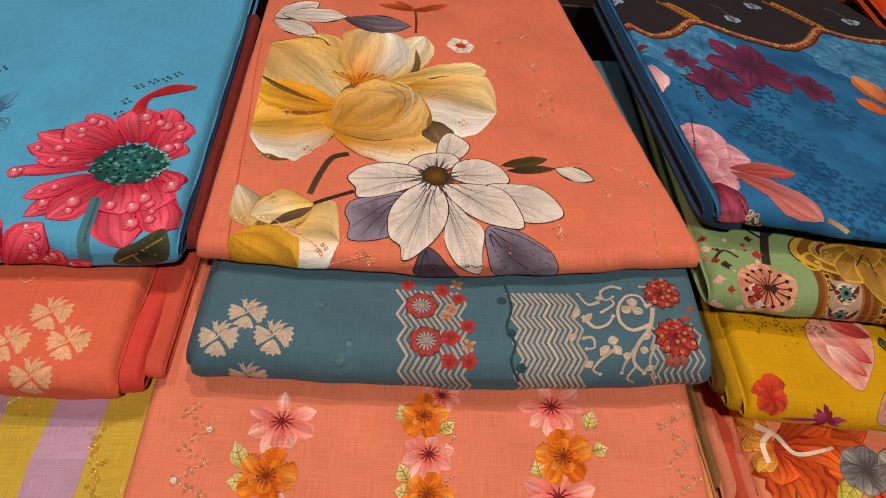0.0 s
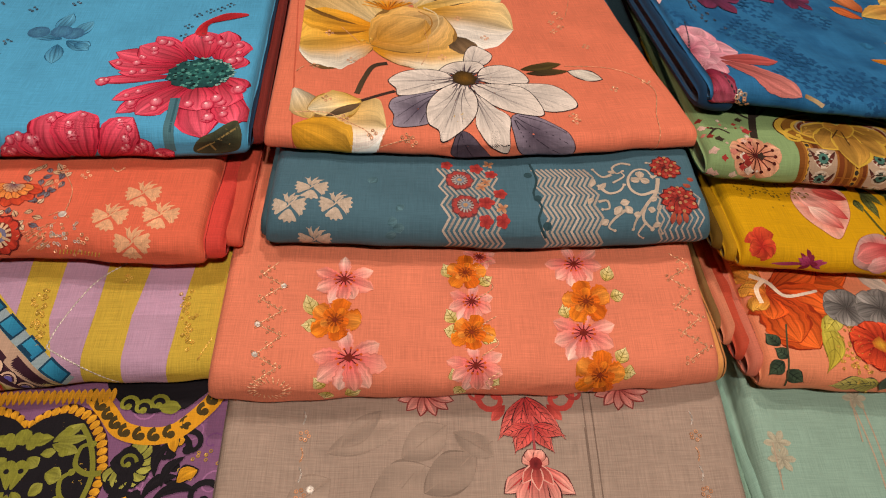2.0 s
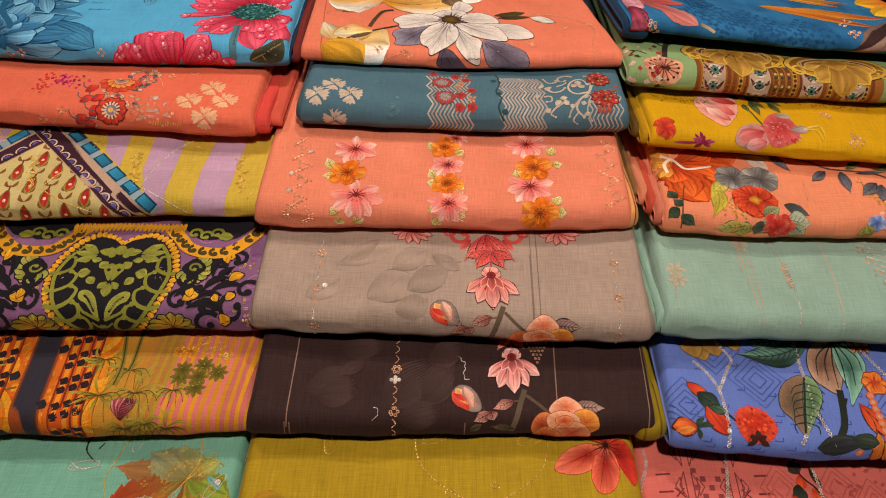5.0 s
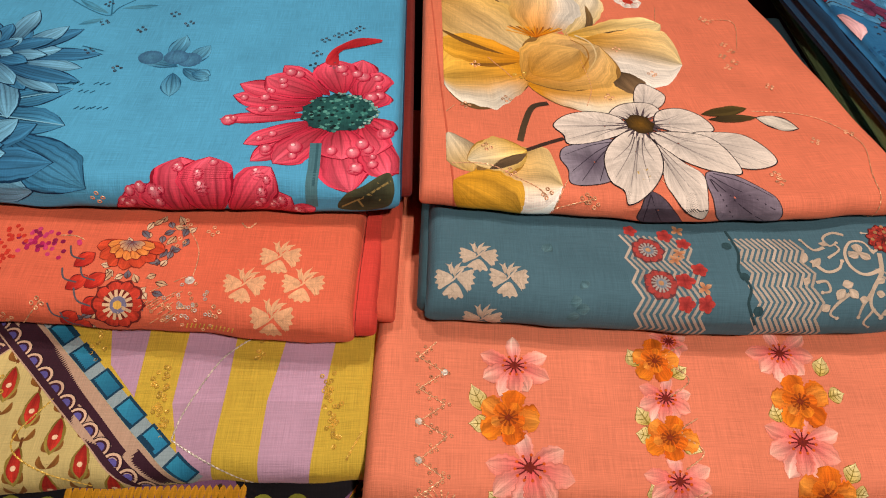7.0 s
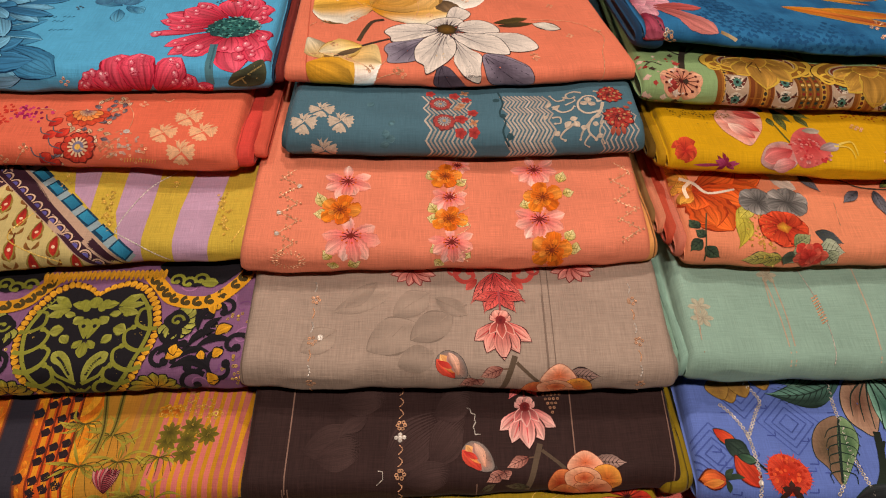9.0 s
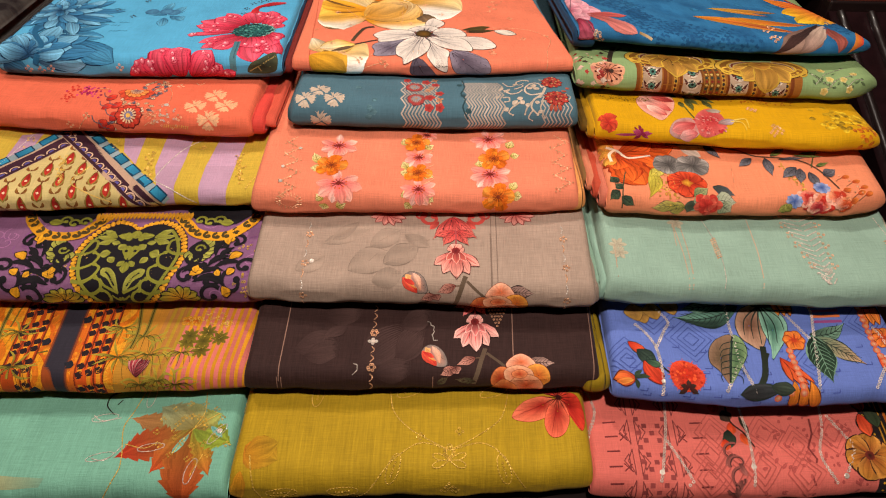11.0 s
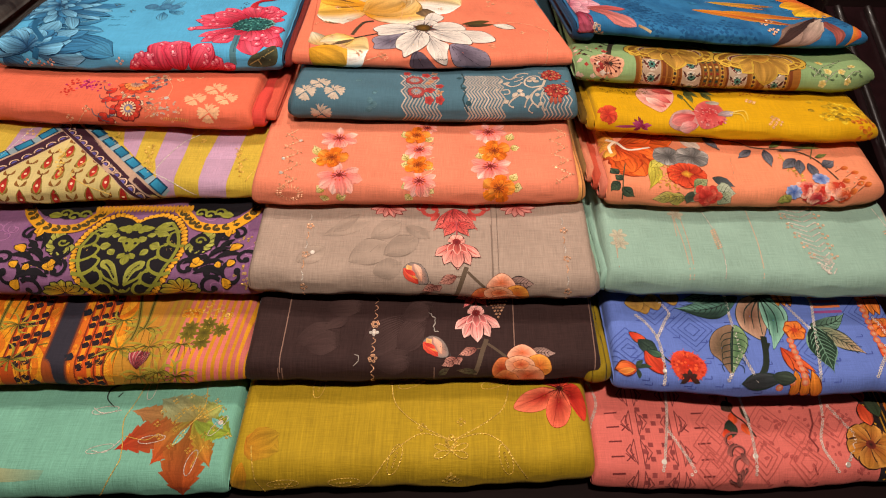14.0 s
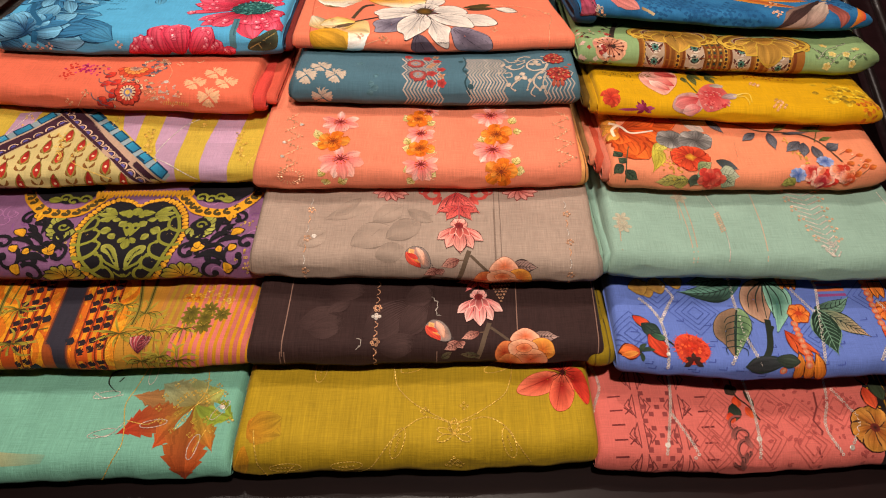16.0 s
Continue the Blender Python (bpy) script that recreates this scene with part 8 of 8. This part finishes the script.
def print_periwinkle():
    k = Art("R6")
    DG = "22302a"
    for c in ((0.106, 0.089), (0.060, 0.125), (0.248, 0.055), (0.343, 0.115), (0.021, 0.050)):
        for r in (0.034, 0.026, 0.018, 0.010):
            pts = [(c[0] + r, c[1]), (c[0], c[1] + r), (c[0] - r, c[1]), (c[0], c[1] - r), (c[0] + r, c[1])]
            for p, q in zip(pts, pts[1:]):
                k.hold = True
                k.band(p, q, 0.0014, "4a5aa0")
    for i in range(60):
        p = (k.rnd.uniform(0.01, 0.37), k.rnd.uniform(-0.02, 0.11))
        k.band(p, (p[0] + 0.009, p[1]), 0.0013, "44529a")
        k.band((p[0] + 0.009, p[1]), (p[0] + 0.009, p[1] + 0.004), 0.0013, "44529a")
    k.layer += 2
    k.hold = False
    for c in ((0.0468, 0.1194), (0.0386, 0.1224), (0.0625, 0.1265), (0.0865, 0.137)):
        k.shape([(c[0] - 0.012, c[1]), (c[0], c[1] + 0.014), (c[0] + 0.012, c[1] + 0.004), (c[0] + 0.004, c[1] - 0.012)], "8a6434", "a8803c", outline="4a3418", ow=0.0006)
    k.leaf((0.1764, 0.1422), (0.0894, 0.1208), 0.030, "35564a", "6f9a88", DG, n=8, bend=0.10, side=("2c4038", 0.1))
    k.leaf((0.1552, 0.1455), (0.101, 0.135), 0.018, "4a6a58", "7aa08c", DG, n=5)
    k.shape([(0.2046, 0.1422), (0.1811, 0.138), (0.1686, 0.117), (0.1689, 0.0949), (0.1792, 0.082), (0.1919, 0.0763), (0.2043, 0.1036)], "7a5240", "b08a72", outline=DG, hub=(0.1843, 0.1105))
    k.shape([(0.2046, 0.1422), (0.2251, 0.1355), (0.2339, 0.1148), (0.2255, 0.0909), (0.2094, 0.0698), (0.2014, 0.0616), (0.2043, 0.0823), (0.2003, 0.1079)], "3a6456", "8ab8a2", outline=DG, hub=(0.2131, 0.1037))
    for pts in ([(0.2046, 0.1422), (0.1888, 0.1167), (0.1849, 0.0905)], [(0.2046, 0.1422), (0.1812, 0.1213), (0.175, 0.0965)], [(0.204, 0.1402), (0.1964, 0.1123), (0.1935, 0.0822)], [(0.2046, 0.1422), (0.2066, 0.1124), (0.2028, 0.0823)], [(0.2061, 0.1423), (0.2168, 0.1143), (0.2137, 0.0849)], [(0.2076, 0.1423), (0.2261, 0.1235), (0.2278, 0.104)]):
        k.line(pts, 0.0022, DG, taper=0.6)
    for q in ((0.1916, 0.1485), (0.2035, 0.153), (0.2181, 0.1511), (0.2251, 0.1449)):
        k.petal((0.204, 0.1402), q, 0.0070, "26382e", "33483c")
    k.line([(0.1935, 0.0797), (0.1903, 0.0572), (0.1848, 0.037), (0.1742, 0.0208)], 0.0075, "22281f", "2c342a")
    k.line([(0.1892, 0.0531), (0.198, 0.0698)], 0.0030, "22281f")
    k.shape([(0.1589, 0.095), (0.1396, 0.0913), (0.1262, 0.075), (0.1232, 0.0555), (0.1314, 0.0436), (0.1396, 0.027), (0.1485, 0.0528)], "5c4a36", "8a6a54", outline=DG, hub=(0.137, 0.062))
    k.shape([(0.1589, 0.095), (0.17, 0.088), (0.1709, 0.0693), (0.1586, 0.049), (0.141, 0.0271), (0.1467, 0.0568)], "3c5a3c", "7a9468", outline=DG, hub=(0.1586, 0.0652))
    for i in range(6):
        u = 0.12 + 0.14 * i
        p = np.array((0.1589, 0.095)) * (1 - u) + np.array((0.1406, 0.0286)) * u
        for d in (-1, 1):
            k.line([p, (p[0] + d * 0.012, p[1] - 0.004), (p[0] + d * 0.020 * (1 - 0.5 * u), p[1] - 0.013)], 0.0014, DG, taper=0.6)
    k.line([(0.1589, 0.095), (0.1491, 0.0609), (0.1406, 0.0286)], 0.0024, DG)
    k.leaf((0.2596, 0.0973), (0.3101, 0.1138), 0.020, "3f5546", "7aa088", DG, n=5, bend=-0.14)
    k.leaf((0.2658, 0.0937), (0.317, 0.0511), 0.024, "6a8468", "b08a6c", DG, n=7)
    k.leaf((0.262, 0.0955), (0.2666, 0.027), 0.034, "16261c", "2c4434", "6f9078", n=7, rib=0.0013)
    k.petal((0.0249, 0.077), (0.0448, 0.0605), 0.0130, "c02c1c", "e05a34", outline=DG)
    k.leaf((0.0345, 0.0659), (0.0577, 0.046), 0.0200, "24302a", "3c5044", DG, n=2)
    k.petal((0.0405, 0.0502), (0.0582, 0.0218), 0.0210, "dc4a2c", "b8301c", outline="5a1a14", vein=0.35, veins=4)
    k.petal((0.0433, 0.0506), (0.0605, 0.0462), 0.0090, "2c4434", "4a6a50", outline=DG)
    k.line([(0.0605, 0.0462), (0.0773, 0.0274), (0.0827, 0.0113)], 0.0024, "22281f")
    k.petal((0.0274, 0.025), (0.0023, 0.0243), 0.0190, "c8482c", "e07030", outline="5a2014", vein=0.35, veins=3)
    k.petal((0.0245, 0.0234), (0.0043, 0.0189), 0.0080, "e89a44", "d86a2c")
    for q in ((0.0358, 0.0368), (0.0299, 0.013), (0.0454, 0.0289), (0.0323, 0.0317)):
        k.petal((0.026, 0.0249), q, 0.0055, DG, "3a4a34", bend=0.1)
    c = (0.09, 0.0341)
    k.disc(c, 0.021, "c02c18", "d84024", ry=0.021, wob=0.03, lobes=26)
    for i in range(46):
        th = 0.1366 * i
        k.petal((c[0] + 0.008 * math.cos(th), c[1] + 0.008 * math.sin(th)), (c[0] + k.rnd.uniform(0.021, 0.026) * math.cos(th), c[1] + k.rnd.uniform(0.021, 0.026) * math.sin(th)), 0.0022, "b42818", "e8563a", sharp=1.3)
    for i in range(40):
        th, r = k.rnd.uniform(0, 6.28), 0.019 * math.sqrt(k.rnd.rand())
        k.hold = i > 0
        k.disc((c[0] + r * math.cos(th), c[1] + r * math.sin(th)), 0.0018, ("e0562c", "b02a18")[i % 2])
    k.hold = False
    for d in ((0.009, 0.004), (-0.010, 0.003), (0.012, -0.006), (0.0, 0.010), (-0.012, -0.008)):
        k.petal((c[0], c[1] - 0.016), (c[0] + d[0], c[1] - 0.016 + d[1]), 0.0060, "4a1414", "2c2a22", sharp=1.3)
    for dx, p in ((0, (0.211, 0.063)), (1, (0.337, 0.066))):
        for q in ((0.022, -0.062), (0.012, -0.062), (0.004, -0.056), (0.030, -0.058)):
            k.petal(p, (p[0] + q[0] + 0.002, p[1] + q[1] * 0.6), 0.007, "c03a1c", "d86030", outline="6a2414")
        for e in (-0.010, 0.0, 0.010):
            b = (p[0] + 0.018 + e, p[1] - 0.034)
            k.petal(b, (b[0] + e * 0.4 + 0.002, b[1] - 0.036), 0.013, "d8802c", "cc6a20", outline="5a2414", fat=0.6)
    for p in ((0.235, 0.151), (0.349, 0.133)):
        for e in (-0.008, 0.0, 0.008):
            k.petal((p[0] + e, p[1] + 0.02), (p[0] + e, p[1] - 0.024), 0.010, "c84424", "d88030", outline="5a2414", fat=0.6)
    for p in ((0.236, 0.089), (0.353, 0.089)):
        k.flower(p, 0.015, 6, 0.013, "c8481c", "dc8034", heart="b03a1c", outline="8a3a18")
    for x0, x1, n in (((0.226, 0.073), (0.229, 0.015), 8), ((0.337, 0.145), (0.338, 0.071), 9), ((0.338, 0.071), (0.350, 0.022), 7), ((0.229, 0.023), (0.198, 0.009), 3)):
        for i in range(n):
            u = i / (n - 1)
            k.disc((x0[0] + (x1[0] - x0[0]) * u, x0[1] + (x1[1] - x0[1]) * u), 0.0048, "c8a080", "d0542c")
    k.petal((0.201, 0.020), (0.152, 0.015), 0.0183, "33383a", "2c2a2c", outline=DG)
    k.petal((0.190, 0.023), (0.217, 0.019), 0.0146, "2c342c", "3a4438", outline=DG)
    for i in range(4):
        y = (0.274, 0.143)[1] - 0.0085 * i
        k.band(((0.271, 0.136)[0], y), ((0.309, 0.134)[0], y), 0.0042, "c4683c" if i % 2 == 0 else "9a4a84")
    for pts in ([(0.161, 0.149), (0.159, 0.110), (0.159, 0.062), (0.149, 0.041), (0.134, 0.014)], [(0.159, 0.062), (0.164, 0.038), (0.171, 0.012)], [(0.038, 0.104), (0.049, 0.092), (0.059, 0.071), (0.061, 0.039), (0.059, 0.005)], [(0.059, 0.071), (0.074, 0.099), (0.081, 0.113), (0.067, 0.133)], [(0.261, 0.152), (0.272, 0.136), (0.265, 0.098), (0.254, 0.047), (0.246, 0.013)], [(0.234, 0.135), (0.246, 0.112), (0.259, 0.089)], [(0.346, 0.105), (0.353, 0.070), (0.327, 0.029), (0.319, 0.015)], [(0.346, 0.062), (0.355, 0.037)]):
        k.stitch(pts, "silver", rings=0.0022, pitch=0.0042)
    k.ring((0.060, 0.025), 0.0028, "silver", 0.03, True)
    k.finish(THING["R6"], "leaf_print", "green and brown leaves with red buds")


print_periwinkle()


def print_pink():
    k = Art("R7")
    DK = "8a3a38"
    x0, y0 = (0.010, 0.109)[0], 0.10
    s = lambda j: 0.098 - 0.0205 * j
    k.hold = True
    for j in range(7):
        a = (0.022, 0.109)[0]
        k.band((a, s(j)), (a + 0.016, s(j) + 0.001), 0.0022, "6e2c2c")
        a = (0.131, 0.109)[0]
        k.band((a, s(j)), (a + 0.016, s(j) + 0.001), 0.0022, "6e2c2c")
        a = (0.041, 0.109)[0] + 0.004
        if j % 2:
            for d in (-1, 1):
                k.band((a - 0.005, s(j) - 0.005 * d), (a + 0.005, s(j) + 0.005 * d), 0.0015, "6e2c2c")
                k.band((a + 0.068, s(j) - 0.005 * d), (a + 0.078, s(j) + 0.005 * d), 0.0015, "6e2c2c")
    for j in range(-1, 4):
        for a, big in (((0.057, 0.108)[0], 1), ((0.106, 0.109)[0], 1)):
            c = (a, 0.085 - 0.040 * j)
            for d in (-1, 1):
                for x, y in ((0.007, 0.017), (0.016, 0.010)):
                    e = c[0] + d * (0.004 if y == 0.017 else 0.009)
                    for p, q in (((e, c[1] + y), (e + d * 0.007, c[1])), ((e + d * 0.007, c[1]), (e, c[1] - y)), ((e, c[1] + y), (e, c[1] - y))):
                        k.band(p, q, 0.0012, "7e3a38")
    cx = (0.081, 0.108)[0]
    for j in range(14):
        for i in range(-2, 3):
            if (i + j) % 2 == 0 and (abs(i) + j % 4) % 3:
                k.quad((cx + 0.0085 * i - 0.003, 0.10 - 0.0095 * j), (cx + 0.0085 * i + 0.003, 0.10 - 0.0095 * j), (cx + 0.0085 * i + 0.003, 0.106 - 0.0095 * j), (cx + 0.0085 * i - 0.003, 0.106 - 0.0095 * j), "8a3e3c")
    for c in ((0.158, 0.085), (0.149, 0.055), (0.143, 0.026), (0.222, 0.084), (0.207, 0.038), (0.259, 0.066), (0.260, 0.029), (0.308, 0.080), (0.172, 0.032)):
        for r in (0.024, 0.017, 0.010):
            pts = [(c[0] + r, c[1]), (c[0], c[1] + r * 1.2), (c[0] - r, c[1]), (c[0], c[1] - r * 1.2), (c[0] + r, c[1])]
            for p, q in zip(pts, pts[1:]):
                k.band(p, q, 0.0014, "b4564e")
    for i in range(90):
        p = ((0.207, 0.084)[0] + k.rnd.uniform(0, 0.13), k.rnd.uniform(-0.02, 0.11))
        k.petal(p, (p[0] + k.rnd.uniform(-0.008, 0.008), p[1] + k.rnd.uniform(-0.008, 0.008)), 0.004, "b0524c", "a84a46")
    k.layer += 5
    k.hold = False
    k.line([(0.285, 0.101), (0.283, 0.081), (0.272, 0.063), (0.278, 0.047), (0.266, 0.022), (0.269, 0.015)], 0.0024, "7a3432", soft=False)
    for p, q, w, a, b in (((0.184, 0.101), (0.182, 0.083), 0.0119, "c8341c", "d8582c"), ((0.178, 0.090), (0.175, 0.065), 0.0170, "22261f", "3a4434"), ((0.170, 0.077), (0.170, 0.062), 0.0119, "c03018", "d0502c"), ((0.193, 0.085), (0.199, 0.068), 0.0119, "c83c20", "dc6030"), ((0.177, 0.117), (0.182, 0.101), 0.0170, "2c201c", "4a3428"), ((0.170, 0.128), (0.164, 0.114), 0.0136, "c02c1c", "cc4428"), ((0.196, 0.109), (0.204, 0.085), 0.0068, "2c241c", "3a3424")):
        k.petal(p, q, w, a, b)
    k.line([(0.182, 0.122), (0.184, 0.101), (0.197, 0.085), (0.205, 0.065)], 0.002, "2a2018")
    for p, r, st, t in (((0.175, 0.058), 0.020, 60, 320), ((0.180, 0.045), 0.018, 200, -320), ((0.179, 0.026), 0.020, 90, 330), ((0.171, 0.018), 0.014, 200, 300)):
        k.curl(p, r * 0.72, st, t * 0.75, 0.0034, "8a4a44")
        k.curl(p, r * 0.62, st, t * 0.8, 0.0012, "3a2422")
        k.petal(p, (p[0] + 0.012 * math.cos(st), p[1] - 0.016), 0.007, "5a302c", "a86058")
    w = k.fold.width
    a0 = (0.348, 0.075)[0]
    k.quad((a0, -0.03), (w - 0.002, -0.03), (w - 0.002, 0.13), (a0 + 0.004, 0.13), "2a2020", "241c1c")
    for e, c, ww in ((0.020, "b07c1e", 0.0022), (0.026, "b07c1e", 0.0018), (0.034, "a8581c", 0.004), (0.046, "b0441c", 0.010), (0.060, "8a2c1c", 0.012)):
        if a0 + e < w - 0.004:
            k.band((a0 + e, -0.03), (a0 + e + 0.004, 0.13), ww, c)
    for i in range(26):
        k.hold = i > 0
        k.disc((a0 + 0.008 + 0.005 * (i % 2), -0.02 + 0.0055 * i), 0.0016, "c8901e")
    k.hold = False
    c = (0.344, 0.046)
    for i in range(6):
        th = math.radians(60 * i + 10)
        k.petal(c, (c[0] + 0.030 * math.cos(th), c[1] + 0.030 * math.sin(th)), 0.027, "7a2a14", "b8782c", edge="c48a40", outline="3a1c14", vein=0.3, veins=4, fat=0.68, sharp=0.6)
    k.disc(c, 0.006, "2a1410", "6a2418")
    for q, a, b in (((0.351, 0.087), "c83820", "e05a34"), ((0.366, 0.099), "2a2a20", "3a4a30"), ((0.354, 0.122), "c03020", "d04a30")):
        k.petal(c if b == "x" else (q[0], q[1] + 0.016), (q[0] + 0.003, q[1] - 0.016), 0.018, a, b, outline="2a1c18")
    for pts in ([(0.007, 0.143), (0.014, 0.114), (0.005, 0.086), (0.001, 0.071)], [(0.107, 0.144), (0.101, 0.100), (0.095, 0.070), (0.082, 0.019)], [(0.099, 0.073), (0.111, 0.048), (0.121, 0.023)], [(0.197, 0.138), (0.201, 0.101), (0.201, 0.076), (0.197, 0.039), (0.194, 0.015)], [(0.305, 0.129), (0.298, 0.088), (0.286, 0.058), (0.287, 0.034), (0.298, 0.013)], [(0.309, 0.103), (0.321, 0.078), (0.328, 0.057), (0.309, 0.026)], [(0.121, 0.023), (0.113, 0.015)]):
        k.stitch(pts, "silver", rings=0.0021, pitch=0.0042)
    for p in ((0.085, 0.033), (0.197, 0.040), (0.308, 0.024)):
        k.ring(p, 0.0036, "silver", 0.03, True)
    k.finish(THING["R7"], "geometric_print", "dark geometric motifs and an orange flower hem")


print_pink()


# ---------------------------------------------------------------- rack, side panel and goods behind
def slat_bar(name, x, y0, z0, y1, z1, r, mat, parent):
    """A rounded lacquered bar lying along the slope of the rack."""
    n = 8
    verts, faces = [], []
    steps = 16
    for i in range(steps + 1):
        t = i / steps
        for j in range(n):
            th = 2 * math.pi * j / n
            verts.append((x + r * math.cos(th), y0 + (y1 - y0) * t - 0.4 * r * math.sin(th), z0 + (z1 - z0) * t + 0.9 * r * math.sin(th)))
    for i in range(steps):
        for j in range(n):
            faces.append([i * n + j, i * n + (j + 1) % n, (i + 1) * n + (j + 1) % n, (i + 1) * n + j])
    faces += [list(range(n)), list(range(steps * n, steps * n + n))[::-1]]
    return link_mesh(name, verts, faces, mat, parent)


rack = tagged(new("display_rack"), "dark lacquered wooden display rack under the folded fabrics", "rack")
box("top_board", (-1.2, -0.150, 0.722), (1.2, 0.86, 0.751), LACQUER, rack, bevel=0.003)
box("cabinet_body", (-1.18, -0.11, 0.0), (1.18, 0.86, 0.722), LACQUER, rack, bevel=0.003)
box("front_rail", (-1.2, -0.176, 0.726), (1.2, -0.150, 0.744), LACQUER, rack, "glossy moulded front rail", bevel=0.006)
box("front_rail", (-1.2, -0.166, 0.690), (1.2, -0.118, 0.722), LACQUER, rack, "glossy moulded front rail", bevel=0.008)
box("rear_shelf", (0.72, 0.694, 0.0), (1.2, 0.860, 1.104), LACQUER, rack, bevel=0.004)
box("rear_shelf", (-1.2, 0.862, 0.0), (1.2, 1.45, 1.085), LACQUER, rack, bevel=0.004)

side = tagged(new("side_panel"), "sloping dark lacquered panel with raised ribs beside the fabrics", "panel")
verts = []
for x in (0.712, 1.2):
    verts += [(x, -0.14, 0.751), (x, 0.66, 0.751), (x, 0.66, 1.095), (x, -0.14, 0.765)]
link_mesh("panel_body", verts, [[0, 1, 2, 3], [7, 6, 5, 4], [0, 3, 7, 4], [3, 2, 6, 7], [2, 1, 5, 6], [1, 0, 4, 5]], GLOSS_WRAP, side, smooth=False)
for i in range(9):
    slat_bar("rib", 0.730 + 0.052 * i, -0.138, 0.766, 0.652, 1.096, 0.007, LACQUER, side)
box("top_edge", (0.712, 0.662, 0.751), (1.2, 0.690, 1.112), LACQUER, side, bevel=0.004)

GOODS = [
    (0.30, 0.72, (0.900, 0.895, 0.900), 1.087, 1.125, "e0481c", "bright orange folded fabric on the rear shelf"),
    (0.56, 0.96, (0.715, 0.705, 0.70), 1.108, 1.136, "e0481c", "bright orange folded fabric beside the blue one"),
    (0.82, 1.16, (0.905, 0.905, 0.905), 1.087, 1.150, "a8343c", "crimson and cream folded fabric on the rear shelf"),
    (-0.24, 0.26, (0.905, 0.905, 0.905), 1.087, 1.110, "a89c88", "pale grey folded fabric on the rear shelf"),
    (-0.72, -0.28, (0.905, 0.905, 0.905), 1.087, 1.120, "5a2a22", "dark red folded fabric on the rear shelf"),
    (-1.16, -0.76, (0.905, 0.905, 0.905), 1.087, 1.150, "4a3a30", "brown patterned folded fabric on the rear shelf"),
]
for i, (x0, x1, nose, zb, zt, tone, label) in enumerate(GOODS):
    top = tagged(new("folded_fabric"), label, "folded fabric", group="folded fabrics behind the rack")
    fold_mesh(Fold(x0, x1, nose, zb, zt, deep=0.016, back=0.4, seed=70 + i), "cloth", cloth("rear_cloth", lin(tone), shade=shade(lin(tone), 0.6)), top)

tones = ["3a2a24", "7a2a1c", "5a4a34", "2c2422", "4a342a"]
for i, tone in enumerate(tones):
    top = tagged(new("folded_fabric"), ("dark brown folded fabric in the pile beside", "brown patterned folded fabric on top of the pile")[i == 4], "folded fabric", group="dark pile beside the rack")
    fold_mesh(Fold(-1.05, -0.632, (0.42 - 0.01 * i, 0.43 - 0.01 * i, 0.42), 0.752 + 0.062 * i, 0.812 + 0.062 * i, deep=0.022, back=0.42, seed=80 + i), "cloth", cloth("pile_cloth", lin(tone), shade=shade(lin(tone), 0.5)), top)

top = tagged(new("folded_fabric"), "dark grey and brown patterned folded fabric on the pile", "folded fabric", group="dark pile beside the rack")
fold_mesh(Fold(-1.05, -0.640, (0.44, 0.43, 0.425), 1.0615, 1.106, deep=0.022, back=0.4, seed=93), "cloth", cloth("dark_pattern_cloth", lin("4a4440"), shade=lin("1c1416"), cloud=0.25), top)

top = tagged(new("folded_fabric"), "bright red folded fabric on the dark pile", "folded fabric", group="dark pile beside the rack")
fold_mesh(Fold(-0.72, -0.642, (0.68, 0.67, 0.66), 1.1075, 1.135, deep=0.014, back=0.4, seed=91), "cloth", cloth("red_cloth", lin("b82418")), top)
